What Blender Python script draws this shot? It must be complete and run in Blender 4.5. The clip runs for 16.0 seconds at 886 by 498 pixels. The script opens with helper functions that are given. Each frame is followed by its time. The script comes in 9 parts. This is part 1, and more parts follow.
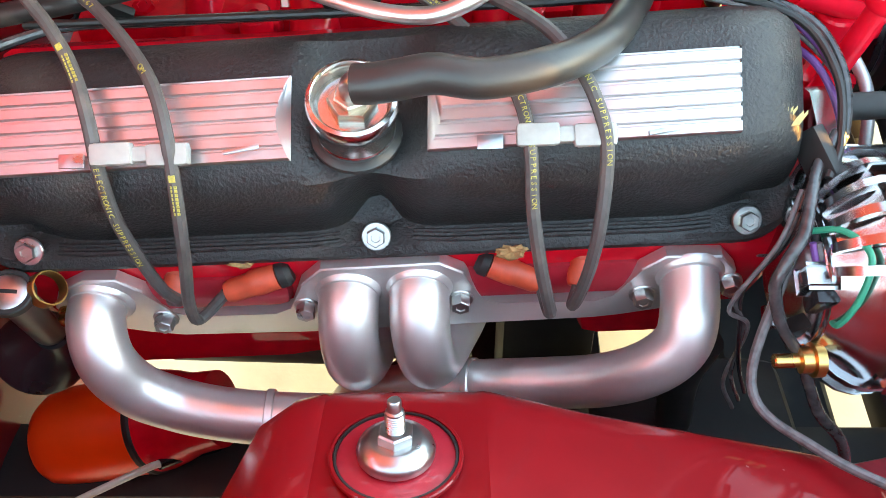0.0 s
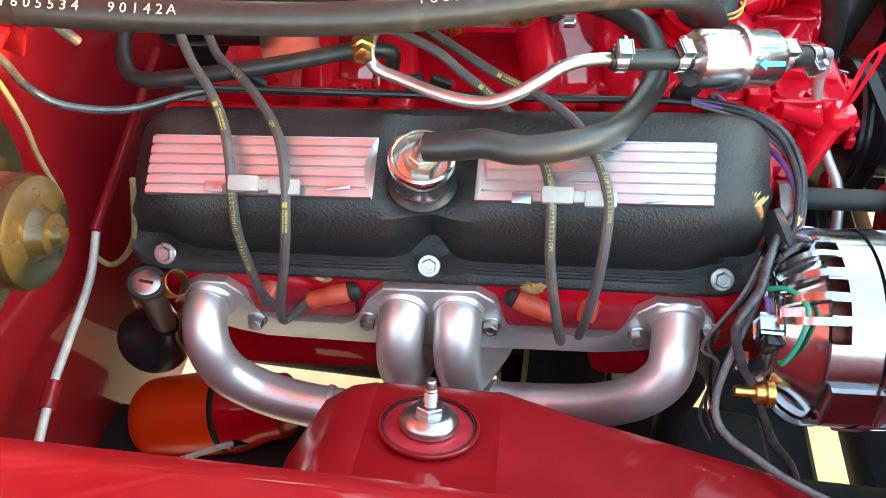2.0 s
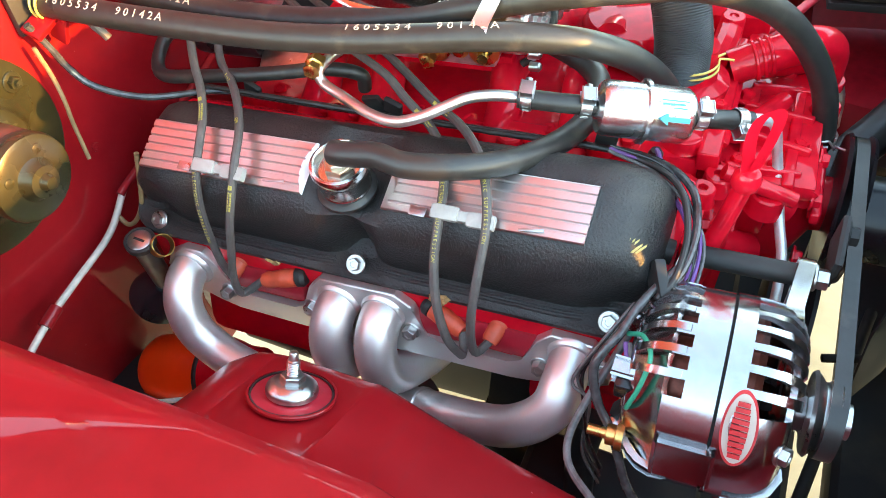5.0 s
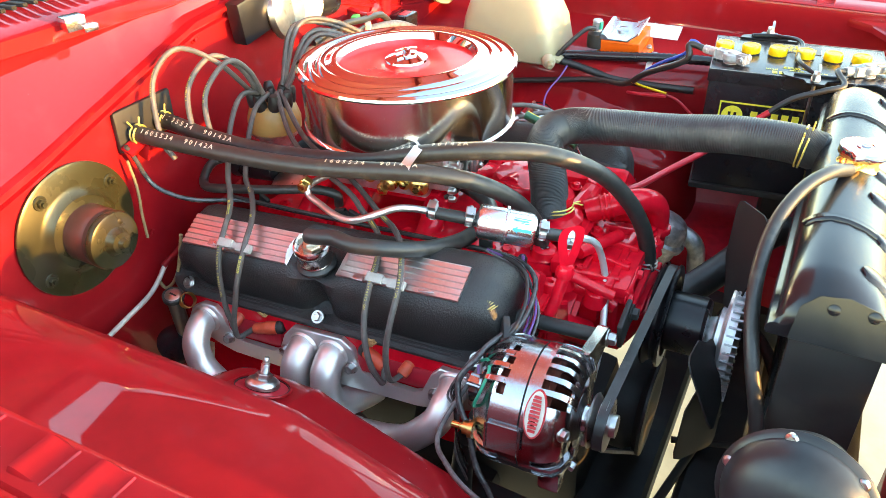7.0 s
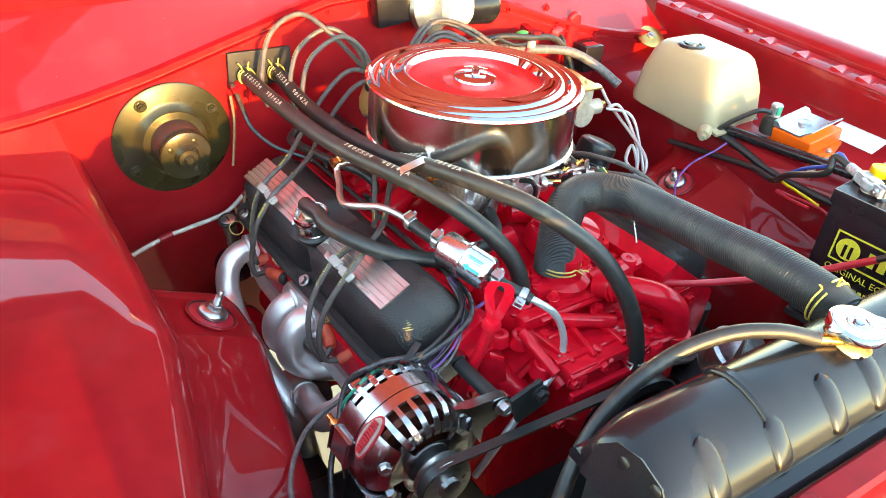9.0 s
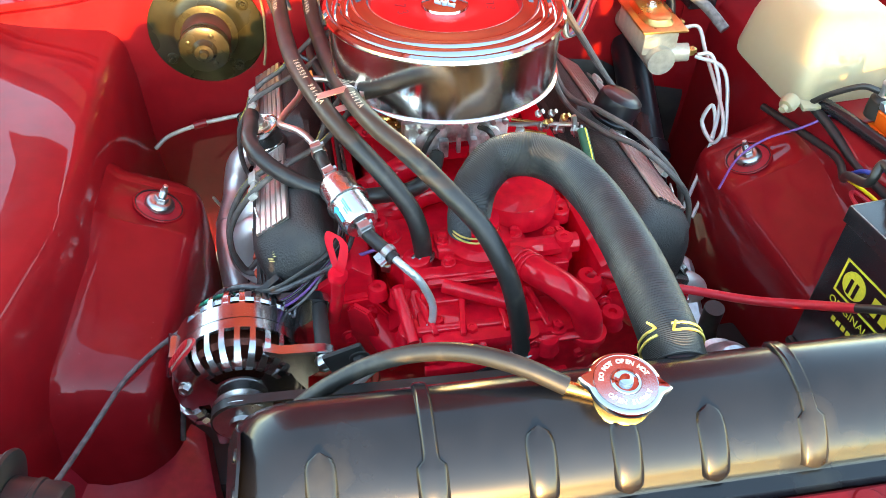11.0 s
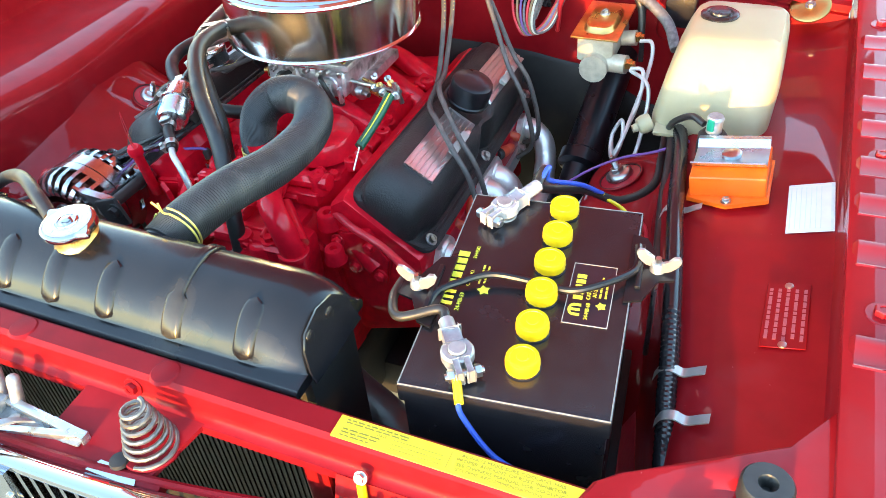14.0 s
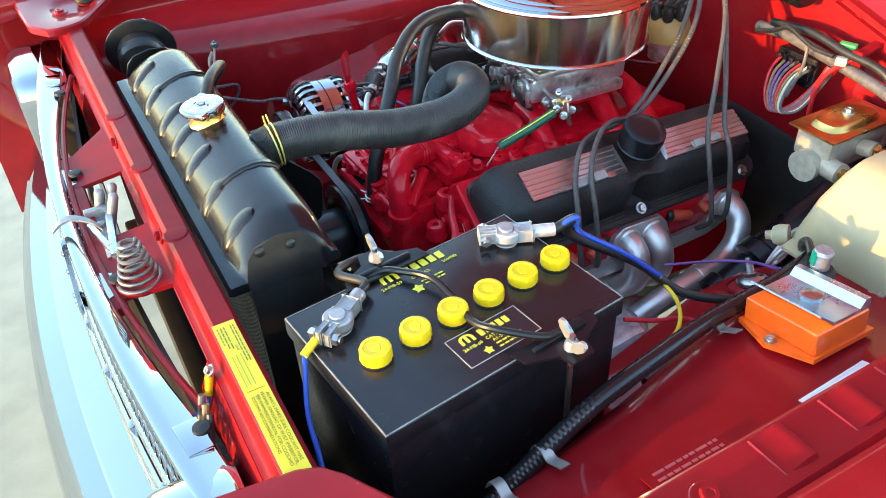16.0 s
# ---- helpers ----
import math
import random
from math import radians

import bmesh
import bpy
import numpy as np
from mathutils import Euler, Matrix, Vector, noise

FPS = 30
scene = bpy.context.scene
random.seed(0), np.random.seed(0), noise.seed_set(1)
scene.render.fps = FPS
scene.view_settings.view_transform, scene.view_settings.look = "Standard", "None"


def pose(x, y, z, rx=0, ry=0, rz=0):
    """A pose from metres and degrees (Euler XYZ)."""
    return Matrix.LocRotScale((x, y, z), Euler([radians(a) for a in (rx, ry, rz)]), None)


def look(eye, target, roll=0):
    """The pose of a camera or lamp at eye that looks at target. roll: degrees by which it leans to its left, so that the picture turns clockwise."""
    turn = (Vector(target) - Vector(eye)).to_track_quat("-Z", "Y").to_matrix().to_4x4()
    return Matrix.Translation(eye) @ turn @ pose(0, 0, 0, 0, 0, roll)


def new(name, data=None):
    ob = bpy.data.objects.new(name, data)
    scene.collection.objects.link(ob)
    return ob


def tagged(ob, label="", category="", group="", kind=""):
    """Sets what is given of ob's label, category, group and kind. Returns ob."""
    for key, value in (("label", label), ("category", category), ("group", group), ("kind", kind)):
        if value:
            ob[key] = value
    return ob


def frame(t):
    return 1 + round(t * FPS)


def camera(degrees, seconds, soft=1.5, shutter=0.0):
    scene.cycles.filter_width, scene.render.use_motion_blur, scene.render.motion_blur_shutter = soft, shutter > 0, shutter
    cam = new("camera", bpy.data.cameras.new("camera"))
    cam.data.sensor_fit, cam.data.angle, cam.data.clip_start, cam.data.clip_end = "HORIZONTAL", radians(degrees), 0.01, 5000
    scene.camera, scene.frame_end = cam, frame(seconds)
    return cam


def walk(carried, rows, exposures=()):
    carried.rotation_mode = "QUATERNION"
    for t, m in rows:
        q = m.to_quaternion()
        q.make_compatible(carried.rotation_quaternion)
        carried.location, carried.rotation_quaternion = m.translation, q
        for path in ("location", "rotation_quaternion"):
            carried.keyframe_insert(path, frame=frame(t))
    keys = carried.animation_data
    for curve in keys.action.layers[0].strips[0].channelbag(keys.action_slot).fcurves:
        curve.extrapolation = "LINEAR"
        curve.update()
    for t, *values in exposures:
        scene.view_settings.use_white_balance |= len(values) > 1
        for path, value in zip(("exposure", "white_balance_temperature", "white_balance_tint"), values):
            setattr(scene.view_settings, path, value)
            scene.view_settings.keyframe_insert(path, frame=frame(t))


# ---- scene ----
cam = camera(59.3, 16.0, soft=0.8)
PATH = [
    (0, (-0.008, -0.653, 1.115), (-0.013, 0.477, -0.535), 0.0),
    (0.5, (-0.016, -0.669, 1.127), (-0.067, 0.445, -0.533), -1.3),
    (1, (-0.035, -0.724, 1.146), (-0.133, 0.416, -0.494), -1.7),
    (1.5, (-0.054, -0.766, 1.177), (-0.119, 0.463, -0.4), 0.4),
    (2, (0.004, -0.775, 1.216), (-0.136, 0.508, -0.311), 0.6),
    (2.5, (0.104, -0.764, 1.207), (-0.272, 0.492, -0.304), -2.0),
    (3, (0.162, -0.749, 1.202), (-0.395, 0.439, -0.307), -4.4),
    (3.2, (0.178, -0.738, 1.208), (-0.41, 0.416, -0.316), -5.3),
    (5.5, (0.298, -0.824, 1.259), (-0.352, 0.5, -0.091), -4.1),
    (6, (0.342, -0.952, 1.314), (-0.296, 0.471, 0.063), -2.0),
    (6.5, (0.416, -1.043, 1.357), (-0.241, 0.43, 0.175), -0.9),
    (7, (0.527, -1.062, 1.385), (-0.24, 0.425, 0.29), -0.6),
    (7.5, (0.699, -1.04, 1.398), (-0.261, 0.352, 0.33), -0.2),
    (8, (0.743, -0.982, 1.412), (-0.364, 0.294, 0.342), 2.6),
    (8.2, (0.752, -0.927, 1.403), (-0.395, 0.313, 0.333), 3.8),
    (10.3, (1.059, -0.458, 1.453), (-0.436, -0.004, 0.205), 3.6),
    (10.5, (1.039, -0.388, 1.448), (-0.447, 0.021, 0.173), 3.1),
    (11, (0.971, -0.229, 1.454), (-0.484, 0.044, 0.11), 1.9),
    (11.5, (0.997, -0.096, 1.438), (-0.46, -0.077, 0.069), -2.3),
    (12, (1.095, 0.086, 1.463), (-0.38, -0.098, 0.125), -5.8),
    (12.5, (1.143, 0.231, 1.469), (-0.359, -0.021, 0.173), -7.2),
    (13, (1.06, 0.383, 1.444), (-0.452, 0.146, 0.157), -4.4),
    (13.5, (1.014, 0.505, 1.443), (-0.456, 0.144, 0.136), -2.9),
    (14, (1.049, 0.684, 1.45), (-0.318, 0.014, 0.153), -5.3),
    (14.5, (1.112, 0.86, 1.492), (-0.14, -0.085, 0.251), -6.0),
    (15, (1.02, 0.917, 1.471), (-0.15, -0.184, 0.28), -4.8),
    (15.5, (0.894, 0.96, 1.467), (-0.146, -0.249, 0.261), -3.1),
    (16, (0.777, 1.053, 1.439), (0.036, -0.347, 0.219), -2.9),
]
walk(cam, [(t, look(eye, target, roll)) for t, eye, target, roll in PATH], [(0, 3.10, 8000, 10), (2, 2.94, 8000, 10), (5.5, 2.90, 7650, 10), (8, 2.48, 7450, 10), (10.5, 2.50, 7350, 10), (11.5, 2.46, 7050, 10), (12.5, 2.18, 6850, 10), (14, 2.34, 6600, 10), (15, 1.86, 6600, 10), (16, 1.80, 6400, 10)])

# ---- sky, sun, exposure ----
SUN_EL, SUN_AZ = 5.5, 0.0          # degrees above the horizon, degrees left of the car's nose
world = bpy.data.worlds.new("sky")
scene.world = world
world.use_nodes = True
wn = world.node_tree
sky = wn.nodes.new("ShaderNodeTexSky")
sky.sky_type, sky.sun_disc = "NISHITA", False
sky.sun_elevation, sky.sun_rotation = radians(SUN_EL), radians(90 - SUN_AZ)
sky.air_density, sky.dust_density, sky.ozone_density = 1.0, 0.2, 1.4
wn.links.new(sky.outputs[0], wn.nodes["Background"].inputs[0])
wn.nodes["Background"].inputs[1].default_value = 0.55
sun_data = bpy.data.lights.new("sun", "SUN")
sun_data.energy, sun_data.angle, sun_data.color = 2.8, radians(0.6), (1.0, 0.54, 0.16)
sun = new("sun", sun_data)
sun.matrix_world = look((math.cos(radians(SUN_EL)) * math.cos(radians(SUN_AZ)) * 9, math.cos(radians(SUN_EL)) * math.sin(radians(SUN_AZ)) * 9, math.sin(radians(SUN_EL)) * 9), (0, 0, 0))


# ---- materials ----
def mat(name, color, rough=0.5, metal=0.0, coat=0.0, var=0.12, scale=40.0, bump=0.0, bump_scale=300.0, dirt=None, dirt_amount=0.0, rough_var=0.12, spec=0.5, trans=0.0, per_object=0.0, coat_rough=0.05, bump_dist=0.0006, specks=None):
    """Surface with colour and gloss varied at two scales, fine relief and optional patches of dirt."""
    m = bpy.data.materials.new(name)
    m.use_nodes = True
    nt = m.node_tree
    b = nt.nodes["Principled BSDF"]
    b.inputs["Metallic"].default_value = metal
    b.inputs["Coat Weight"].default_value = coat
    b.inputs["Coat Roughness"].default_value = coat_rough
    b.inputs["Specular IOR Level"].default_value = spec
    b.inputs["Transmission Weight"].default_value = trans
    tc = nt.nodes.new("ShaderNodeTexCoord")

    def noise_node(s, detail=4.0):
        n = nt.nodes.new("ShaderNodeTexNoise")
        n.inputs["Scale"].default_value, n.inputs["Detail"].default_value = s, detail
        nt.links.new(tc.outputs["Object"], n.inputs["Vector"])
        return n.outputs["Fac"]

    def ramp(src, lo, hi, a, c):
        r = nt.nodes.new("ShaderNodeMapRange")
        r.inputs[1].default_value, r.inputs[2].default_value, r.inputs[3].default_value, r.inputs[4].default_value = lo, hi, a, c
        nt.links.new(src, r.inputs[0])
        return r.outputs[0]

    def blend(fac, a, c):
        x = nt.nodes.new("ShaderNodeMix")
        x.data_type = "RGBA"
        for sock, v in ((x.inputs[0], fac), (x.inputs[6], a), (x.inputs[7], c)):
            if isinstance(v, (tuple, float)):
                sock.default_value = (*v, 1) if isinstance(v, tuple) else v
            else:
                nt.links.new(v, sock)
        return x.outputs[2]

    fine, broad = noise_node(scale), noise_node(scale / 9, 2.0)
    low = tuple(c * (1 - var) for c in color)
    high = tuple(min(1, c * (1 + var) + 0.01 * var) for c in color)
    col = blend(ramp(fine, 0.3, 0.7, 0, 1), low, high)
    col = blend(ramp(broad, 0.35, 0.65, 0, 0.6), col, color)
    if per_object:
        oi = nt.nodes.new("ShaderNodeObjectInfo")
        col = blend(ramp(oi.outputs["Random"], 0, 1, 0, per_object), col, tuple(c * 0.5 for c in color))
    if dirt:
        col = blend(ramp(noise_node(scale / 3, 6.0), 0.62 - 0.25 * dirt_amount, 0.75, 0, 1), col, dirt)
    if specks:
        col = blend(ramp(noise_node(240.0, 2.0), 0.79, 0.80, 0, 0.35), col, specks)
    nt.links.new(col, b.inputs["Base Color"])
    nt.links.new(ramp(noise_node(scale / 2, 5.0), 0.3, 0.7, max(0.02, rough - rough_var * rough), min(1, rough + rough_var * rough)), b.inputs["Roughness"])
    if bump:
        bp = nt.nodes.new("ShaderNodeBump")
        bp.inputs["Strength"].default_value, bp.inputs["Distance"].default_value = bump, bump_dist
        nt.links.new(noise_node(bump_scale, 3.0), bp.inputs["Height"])
        nt.links.new(bp.outputs[0], b.inputs["Normal"])
    return m


RED = mat("red body paint", (0.25, 0.0048, 0.0085), 0.55, coat=0.55, coat_rough=0.03, spec=0.1, var=0.12, scale=25, bump=0.03, bump_scale=420, dirt=(0.25, 0.015, 0.02), dirt_amount=0.15, specks=(0.55, 0.30, 0.28))
# Hood red at about half of RED's base value
RED_UNDER = mat("dark red hood underside", (0.12, 0.005, 0.007), 0.55, spec=0.2, var=0.2, scale=12)
RED_ENGINE = mat("red engine enamel", (0.66, 0.004, 0.018), 0.6, coat=0.6, coat_rough=0.025, spec=0.06, var=0.2, scale=60, bump=0.32, bump_scale=55, bump_dist=0.0016)
RED_TAR = mat("red painted rough joint", (0.36, 0.012, 0.025), 0.4, coat=0.5, var=0.2, scale=60, bump=0.5, bump_scale=140)
CRINKLE = mat("black crinkle paint", (0.015, 0.0145, 0.0145), 0.52, var=0.25, scale=30, bump=0.9, bump_scale=380, bump_dist=0.0014, dirt=(0.05, 0.042, 0.032), dirt_amount=0.15)
BLACK = mat("black satin enamel", (0.007, 0.007, 0.009), 0.30, coat=0.1, spec=0.32, var=0.2, scale=30, bump=0.04, bump_scale=300, dirt=(0.03, 0.026, 0.02), dirt_amount=0.1)
BLACK_GLOSS = mat("black gloss plastic", (0.012, 0.011, 0.013), 0.25, var=0.2, scale=60, bump=0.05, bump_scale=900)
BLACK_DULL = mat("dull black steel", (0.009, 0.0085, 0.0085), 0.6, var=0.35, scale=30, bump=0.2, dirt=(0.04, 0.034, 0.026), dirt_amount=0.3)
RUBBER = mat("black rubber", (0.018, 0.017, 0.016), 0.42, var=0.25, scale=90, bump=0.12, bump_scale=700, dirt=(0.06, 0.05, 0.04), dirt_amount=0.1)
WIRE = mat("dusty grey wire jacket", (0.072, 0.062, 0.058), 0.55, var=0.25, scale=120, dirt=(0.13, 0.10, 0.085), dirt_amount=0.25)
WIRE_PRINT = mat("worn yellow wire print", (0.40, 0.33, 0.06), 0.55, var=0.5, scale=500)
CLIP_NYLON = mat("cloudy nylon clip", (0.33, 0.31, 0.28), 0.4, var=0.15, scale=120)
LOOM_TAPE = mat("glossy wrapped loom tape", (0.045, 0.043, 0.044), 0.20, spec=0.6, var=0.7, scale=110, bump=0.6, bump_scale=160, bump_dist=0.0012)
CHROME = mat("chrome plate", (0.53, 0.53, 0.54), 0.06, 1.0, var=0.02, scale=20, rough_var=0.4)
ALTERNATOR_METAL = mat("polished cast aluminium", (0.45, 0.44, 0.45), 0.20, 1.0, var=0.08, scale=90, bump=0.04)
GRILLE_METAL = mat("anodised grille metal", (0.36, 0.38, 0.41), 0.12, 1.0, var=0.08, scale=40, bump=0.03)
DRUM_CHROME = mat("hazed chrome plate", (0.74, 0.73, 0.73), 0.15, 1.0, var=0.03, scale=30, rough_var=0.4)
BRAKE_TUBE = mat("pale plated tube", (0.60, 0.58, 0.55), 0.42, 0.4, var=0.1, scale=80)
CHROME_DULL = mat("worn bright metal", (0.54, 0.53, 0.52), 0.2, 1.0, var=0.1, scale=60, bump=0.05)
HOSE = mat("dusty black hose rubber", (0.024, 0.025, 0.026), 0.46, var=0.3, scale=60, bump=0.1, bump_scale=600, dirt=(0.075, 0.072, 0.066), dirt_amount=0.3)
STEEL = mat("zinc plated steel", (0.48, 0.47, 0.46), 0.30, 1.0, var=0.15, scale=120, dirt=(0.3, 0.26, 0.2), dirt_amount=0.2)
ALU = mat("brushed aluminium", (0.64, 0.61, 0.60), 0.36, 1.0, var=0.06, scale=80, bump=0.08, bump_scale=500)
CAST = mat("cast aluminium", (0.66, 0.66, 0.67), 0.40, 0.9, var=0.3, scale=80, bump=0.4, bump_scale=350, dirt=(0.12, 0.11, 0.10), dirt_amount=0.3)
HORN_PAINT = mat("dusty black horn paint", (0.012, 0.0125, 0.014), 0.38, spec=0.4, var=0.3, scale=40, dirt=(0.05, 0.048, 0.045), dirt_amount=0.2)
FIN_ALLOY = mat("dull grey fin alloy", (0.36, 0.36, 0.38), 0.45, 0.85, var=0.3, scale=80, bump=0.2)
HEADER = mat("satin silver header coating", (0.70, 0.66, 0.645), 0.38, 0.8, var=0.06, scale=30, bump=0.06, bump_scale=500, dirt=(0.42, 0.36, 0.33), dirt_amount=0.15)
PIPE = mat("dull exhaust steel", (0.13, 0.11, 0.10), 0.42, 0.8, var=0.3, scale=40, bump=0.1)
GOLD = mat("gold zinc plating", (0.62, 0.40, 0.13), 0.30, 1.0, var=0.2, scale=50, dirt=(0.35, 0.22, 0.10), dirt_amount=0.2)
BRASS = mat("brass", (0.66, 0.42, 0.14), 0.28, 1.0, var=0.2, scale=80)
OLIVE = mat("olive cadmium plate", (0.040, 0.036, 0.014), 0.28, 0.45, var=0.35, scale=30, bump=0.1, dirt=(0.05, 0.04, 0.03), dirt_amount=0.4)
BROWN = mat("brown painted motor can", (0.10, 0.038, 0.030), 0.35, 0.3, coat=0.2, var=0.25, scale=40, dirt=(0.05, 0.03, 0.02), dirt_amount=0.3)
BOOT = mat("orange red silicone boot", (0.55, 0.07, 0.03), 0.5, var=0.25, scale=80, dirt=(0.2, 0.03, 0.02), dirt_amount=0.25)
ORANGE = mat("orange painted metal", (0.90, 0.13, 0.008), 0.35, coat=0.3, var=0.08, scale=40)
ORANGE_RED = mat("orange red oil filter paint", (1.0, 0.055, 0.006), 0.35, var=0.1, scale=30)
YELLOW = mat("yellow plastic", (0.80, 0.52, 0.006), 0.38, var=0.06, scale=120, bump=0.05)
YELLOW_PRINT = mat("yellow print", (0.75, 0.66, 0.05), 0.5, var=0.15, scale=400)
YELLOW_ZINC = mat("yellow zinc clamp wire", (0.72, 0.60, 0.16), 0.35, 0.5, var=0.15, scale=100)
WHITE = mat("aged white nylon", (0.60, 0.56, 0.46), 0.45, var=0.1, scale=120, dirt=(0.5, 0.42, 0.3), dirt_amount=0.2)
WHITE_PRINT = mat("pale print", (0.42, 0.38, 0.33), 0.6, var=0.2, scale=400)
TANK_PLASTIC = mat("milky plastic", (0.36, 0.31, 0.195), 0.40, var=0.06, scale=14, spec=0.4)
tank_bsdf = TANK_PLASTIC.node_tree.nodes["Principled BSDF"]
tank_bsdf.inputs["Subsurface Weight"].default_value = 0.6
tank_bsdf.inputs["Subsurface Radius"].default_value = (0.06, 0.05, 0.035)
CLEAR = mat("grey clear terminal cover", (0.42, 0.42, 0.43), 0.25, 0.25, var=0.2, scale=150, bump=0.2, dirt=(0.6, 0.6, 0.6), dirt_amount=0.3)
LEAD = mat("grey lead clamp", (0.36, 0.36, 0.37), 0.45, 0.6, var=0.2, scale=150, bump=0.2)
BLUE_WIRE = mat("blue wire jacket", (0.02, 0.07, 0.42), 0.4, var=0.1, scale=120)
GREEN_WIRE = mat("green wire jacket", (0.01, 0.28, 0.16), 0.4, var=0.1, scale=120)
PURPLE_WIRE = mat("purple wire jacket", (0.16, 0.06, 0.24), 0.4, var=0.1, scale=120)
RED_WIRE = mat("red wire jacket", (0.55, 0.015, 0.03), 0.38, var=0.12, scale=120)
TAN_WIRE = mat("tan cloth wire", (0.24, 0.15, 0.07), 0.6, var=0.3, scale=200)
GREY_WIRE = mat("taped grey wire bundle", (0.11, 0.10, 0.10), 0.45, var=0.6, scale=140)
TAN_PLASTIC = mat("tan brown cap plastic", (0.40, 0.22, 0.07), 0.4, var=0.15, scale=60)
STEEL_BLUE = mat("bluish bright sheet steel", (0.55, 0.63, 0.68), 0.28, 0.9, var=0.1, scale=60)
LABEL_WHITE = mat("white paper label", (0.74, 0.76, 0.76), 0.5, var=0.05, scale=60)
LABEL_RED = mat("red label", (0.50, 0.015, 0.02), 0.4, var=0.1, scale=80)
LABEL_TEAL = mat("teal print", (0.02, 0.33, 0.45), 0.5, var=0.1, scale=80)
LABEL_PRINT = mat("olive print", (0.20, 0.17, 0.02), 0.6, var=0.2, scale=80)
CONCRETE = mat("sunlit concrete", (0.40, 0.36, 0.26), 0.9, var=0.18, scale=9, bump=0.5, bump_scale=120, dirt=(0.30, 0.26, 0.19), dirt_amount=0.25)
CORK = mat("corroded crust", (0.36, 0.20, 0.08), 0.9, var=0.5, scale=300, bump=1.0, bump_scale=500)
COPPER = mat("copper winding", (0.11, 0.022, 0.012), 0.4, 0.6, var=0.4, scale=200)
VOID = mat("dark gap", (0.006, 0.006, 0.006), 0.8, var=0.2, scale=40)
TANK_BLACK = mat("black gloss radiator paint", (0.008, 0.008, 0.010), 0.24, coat=0.1, coat_rough=0.10, spec=0.36, var=0.2, scale=30, bump=0.06, bump_scale=60, bump_dist=0.0010, dirt=(0.03, 0.026, 0.02), dirt_amount=0.1)
# Shade put into the base, darker than RED; dullness and chips are wear
SUPPORT_RED_SHADED = mat("worn red support paint with shade painted in", (0.185, 0.0035, 0.0075), 0.5, coat=0.15, coat_rough=0.12, spec=0.08, var=0.2, scale=22, bump=0.06, bump_scale=300, dirt=(0.15, 0.012, 0.018), dirt_amount=0.25, specks=(0.55, 0.30, 0.28))
SPRING_STEEL = mat("weathered spring steel", (0.20, 0.18, 0.165), 0.40, 0.85, var=0.3, scale=120, dirt=(0.16, 0.10, 0.06), dirt_amount=0.3)
LATCH_STEEL = mat("greyish zinc latch steel", (0.27, 0.27, 0.27), 0.42, 0.5, var=0.3, scale=90, bump=0.15, dirt=(0.26, 0.13, 0.06), dirt_amount=0.25)
CORE = mat("radiator fin", (0.045, 0.042, 0.035), 0.5, 0.4, var=0.4, scale=60)
PAINT_PATCH = mat("chalky primer blotch", (0.40, 0.33, 0.12), 0.6, var=0.3, scale=300)


# ---- mesh helpers ----
def part(name, bm, material, parent=None, label="", flat=False):
    """Link a bmesh, given in world coordinates, as one mesh object under its parent."""
    bmesh.ops.recalc_face_normals(bm, faces=bm.faces[:])
    bm.normal_update()
    for f in bm.faces:
        f.smooth = not flat
    for e in bm.edges:
        e.smooth = not (len(e.link_faces) == 2 and e.calc_face_angle(0) > 0.62)
    me = bpy.data.meshes.new(name)
    bm.to_mesh(me)
    bm.free()
    me.materials.append(material)
    ob = new(name, me)
    if parent:
        ob.parent = parent
        ob.matrix_parent_inverse = Matrix.Identity(4) if parent.parent else parent.matrix_basis.inverted()
    if label:
        ob["label"] = label
    return ob


def thing(name, at, label, category, group="", kind=""):
    ob = new(name)
    ob.empty_display_size = 0.02
    ob.matrix_basis = Matrix.Translation(at)
    return tagged(ob, label, category, group, kind)


def BM():
    return bmesh.new()


def frame_z(axis, up=(0, 0, 1)):
    """A rotation whose z runs along axis."""
    z = Vector(axis).normalized()
    u = Vector(up)
    if abs(z.dot(u.normalized())) > 0.95:
        u = Vector((1, 0, 0))
    x = (u - z * u.dot(z)).normalized()
    return Matrix((x, z.cross(x), z)).transposed()


def box(bm, c, size, rot=(0, 0, 0), bevel=0.0, seg=2):
    r = rot if isinstance(rot, Matrix) else Euler([radians(a) for a in rot]).to_matrix()
    got = bmesh.ops.create_cube(bm, size=1.0)["verts"]
    for v in got:
        v.co = Vector(c) + r @ Vector([v.co[i] * size[i] for i in range(3)])
    if bevel:
        es = list({e for v in got for e in v.link_edges})
        bmesh.ops.bevel(bm, geom=es, offset=bevel, segments=seg, affect="EDGES", profile=0.6)
    return bm


def ring(bm, c, fr, r, n, h=0.0, phase=0.0):
    return [bm.verts.new(Vector(c) + fr @ Vector((r * math.cos(2 * math.pi * i / n + phase), r * math.sin(2 * math.pi * i / n + phase), h))) for i in range(n)]


def skin(bm, rings, close=True, cap0=True, cap1=True):
    for a, b in zip(rings, rings[1:]):
        n = len(a)
        for i in range(n if close else n - 1):
            j = (i + 1) % n
            bm.faces.new((a[i], a[j], b[j], b[i]))
    if cap0 and close:
        bm.faces.new(list(reversed(rings[0])))
    if cap1 and close:
        bm.faces.new(rings[-1])
    return bm


def lathe(bm, at, axis, prof, n=28, phase=0.0, caps=True):
    """A turned shape: prof is (radius, height along the axis) from one end to the other."""
    fr = frame_z(axis)
    return skin(bm, [ring(bm, at, fr, max(r, 0.0002), n, h, phase) for r, h in prof], True, caps, caps)


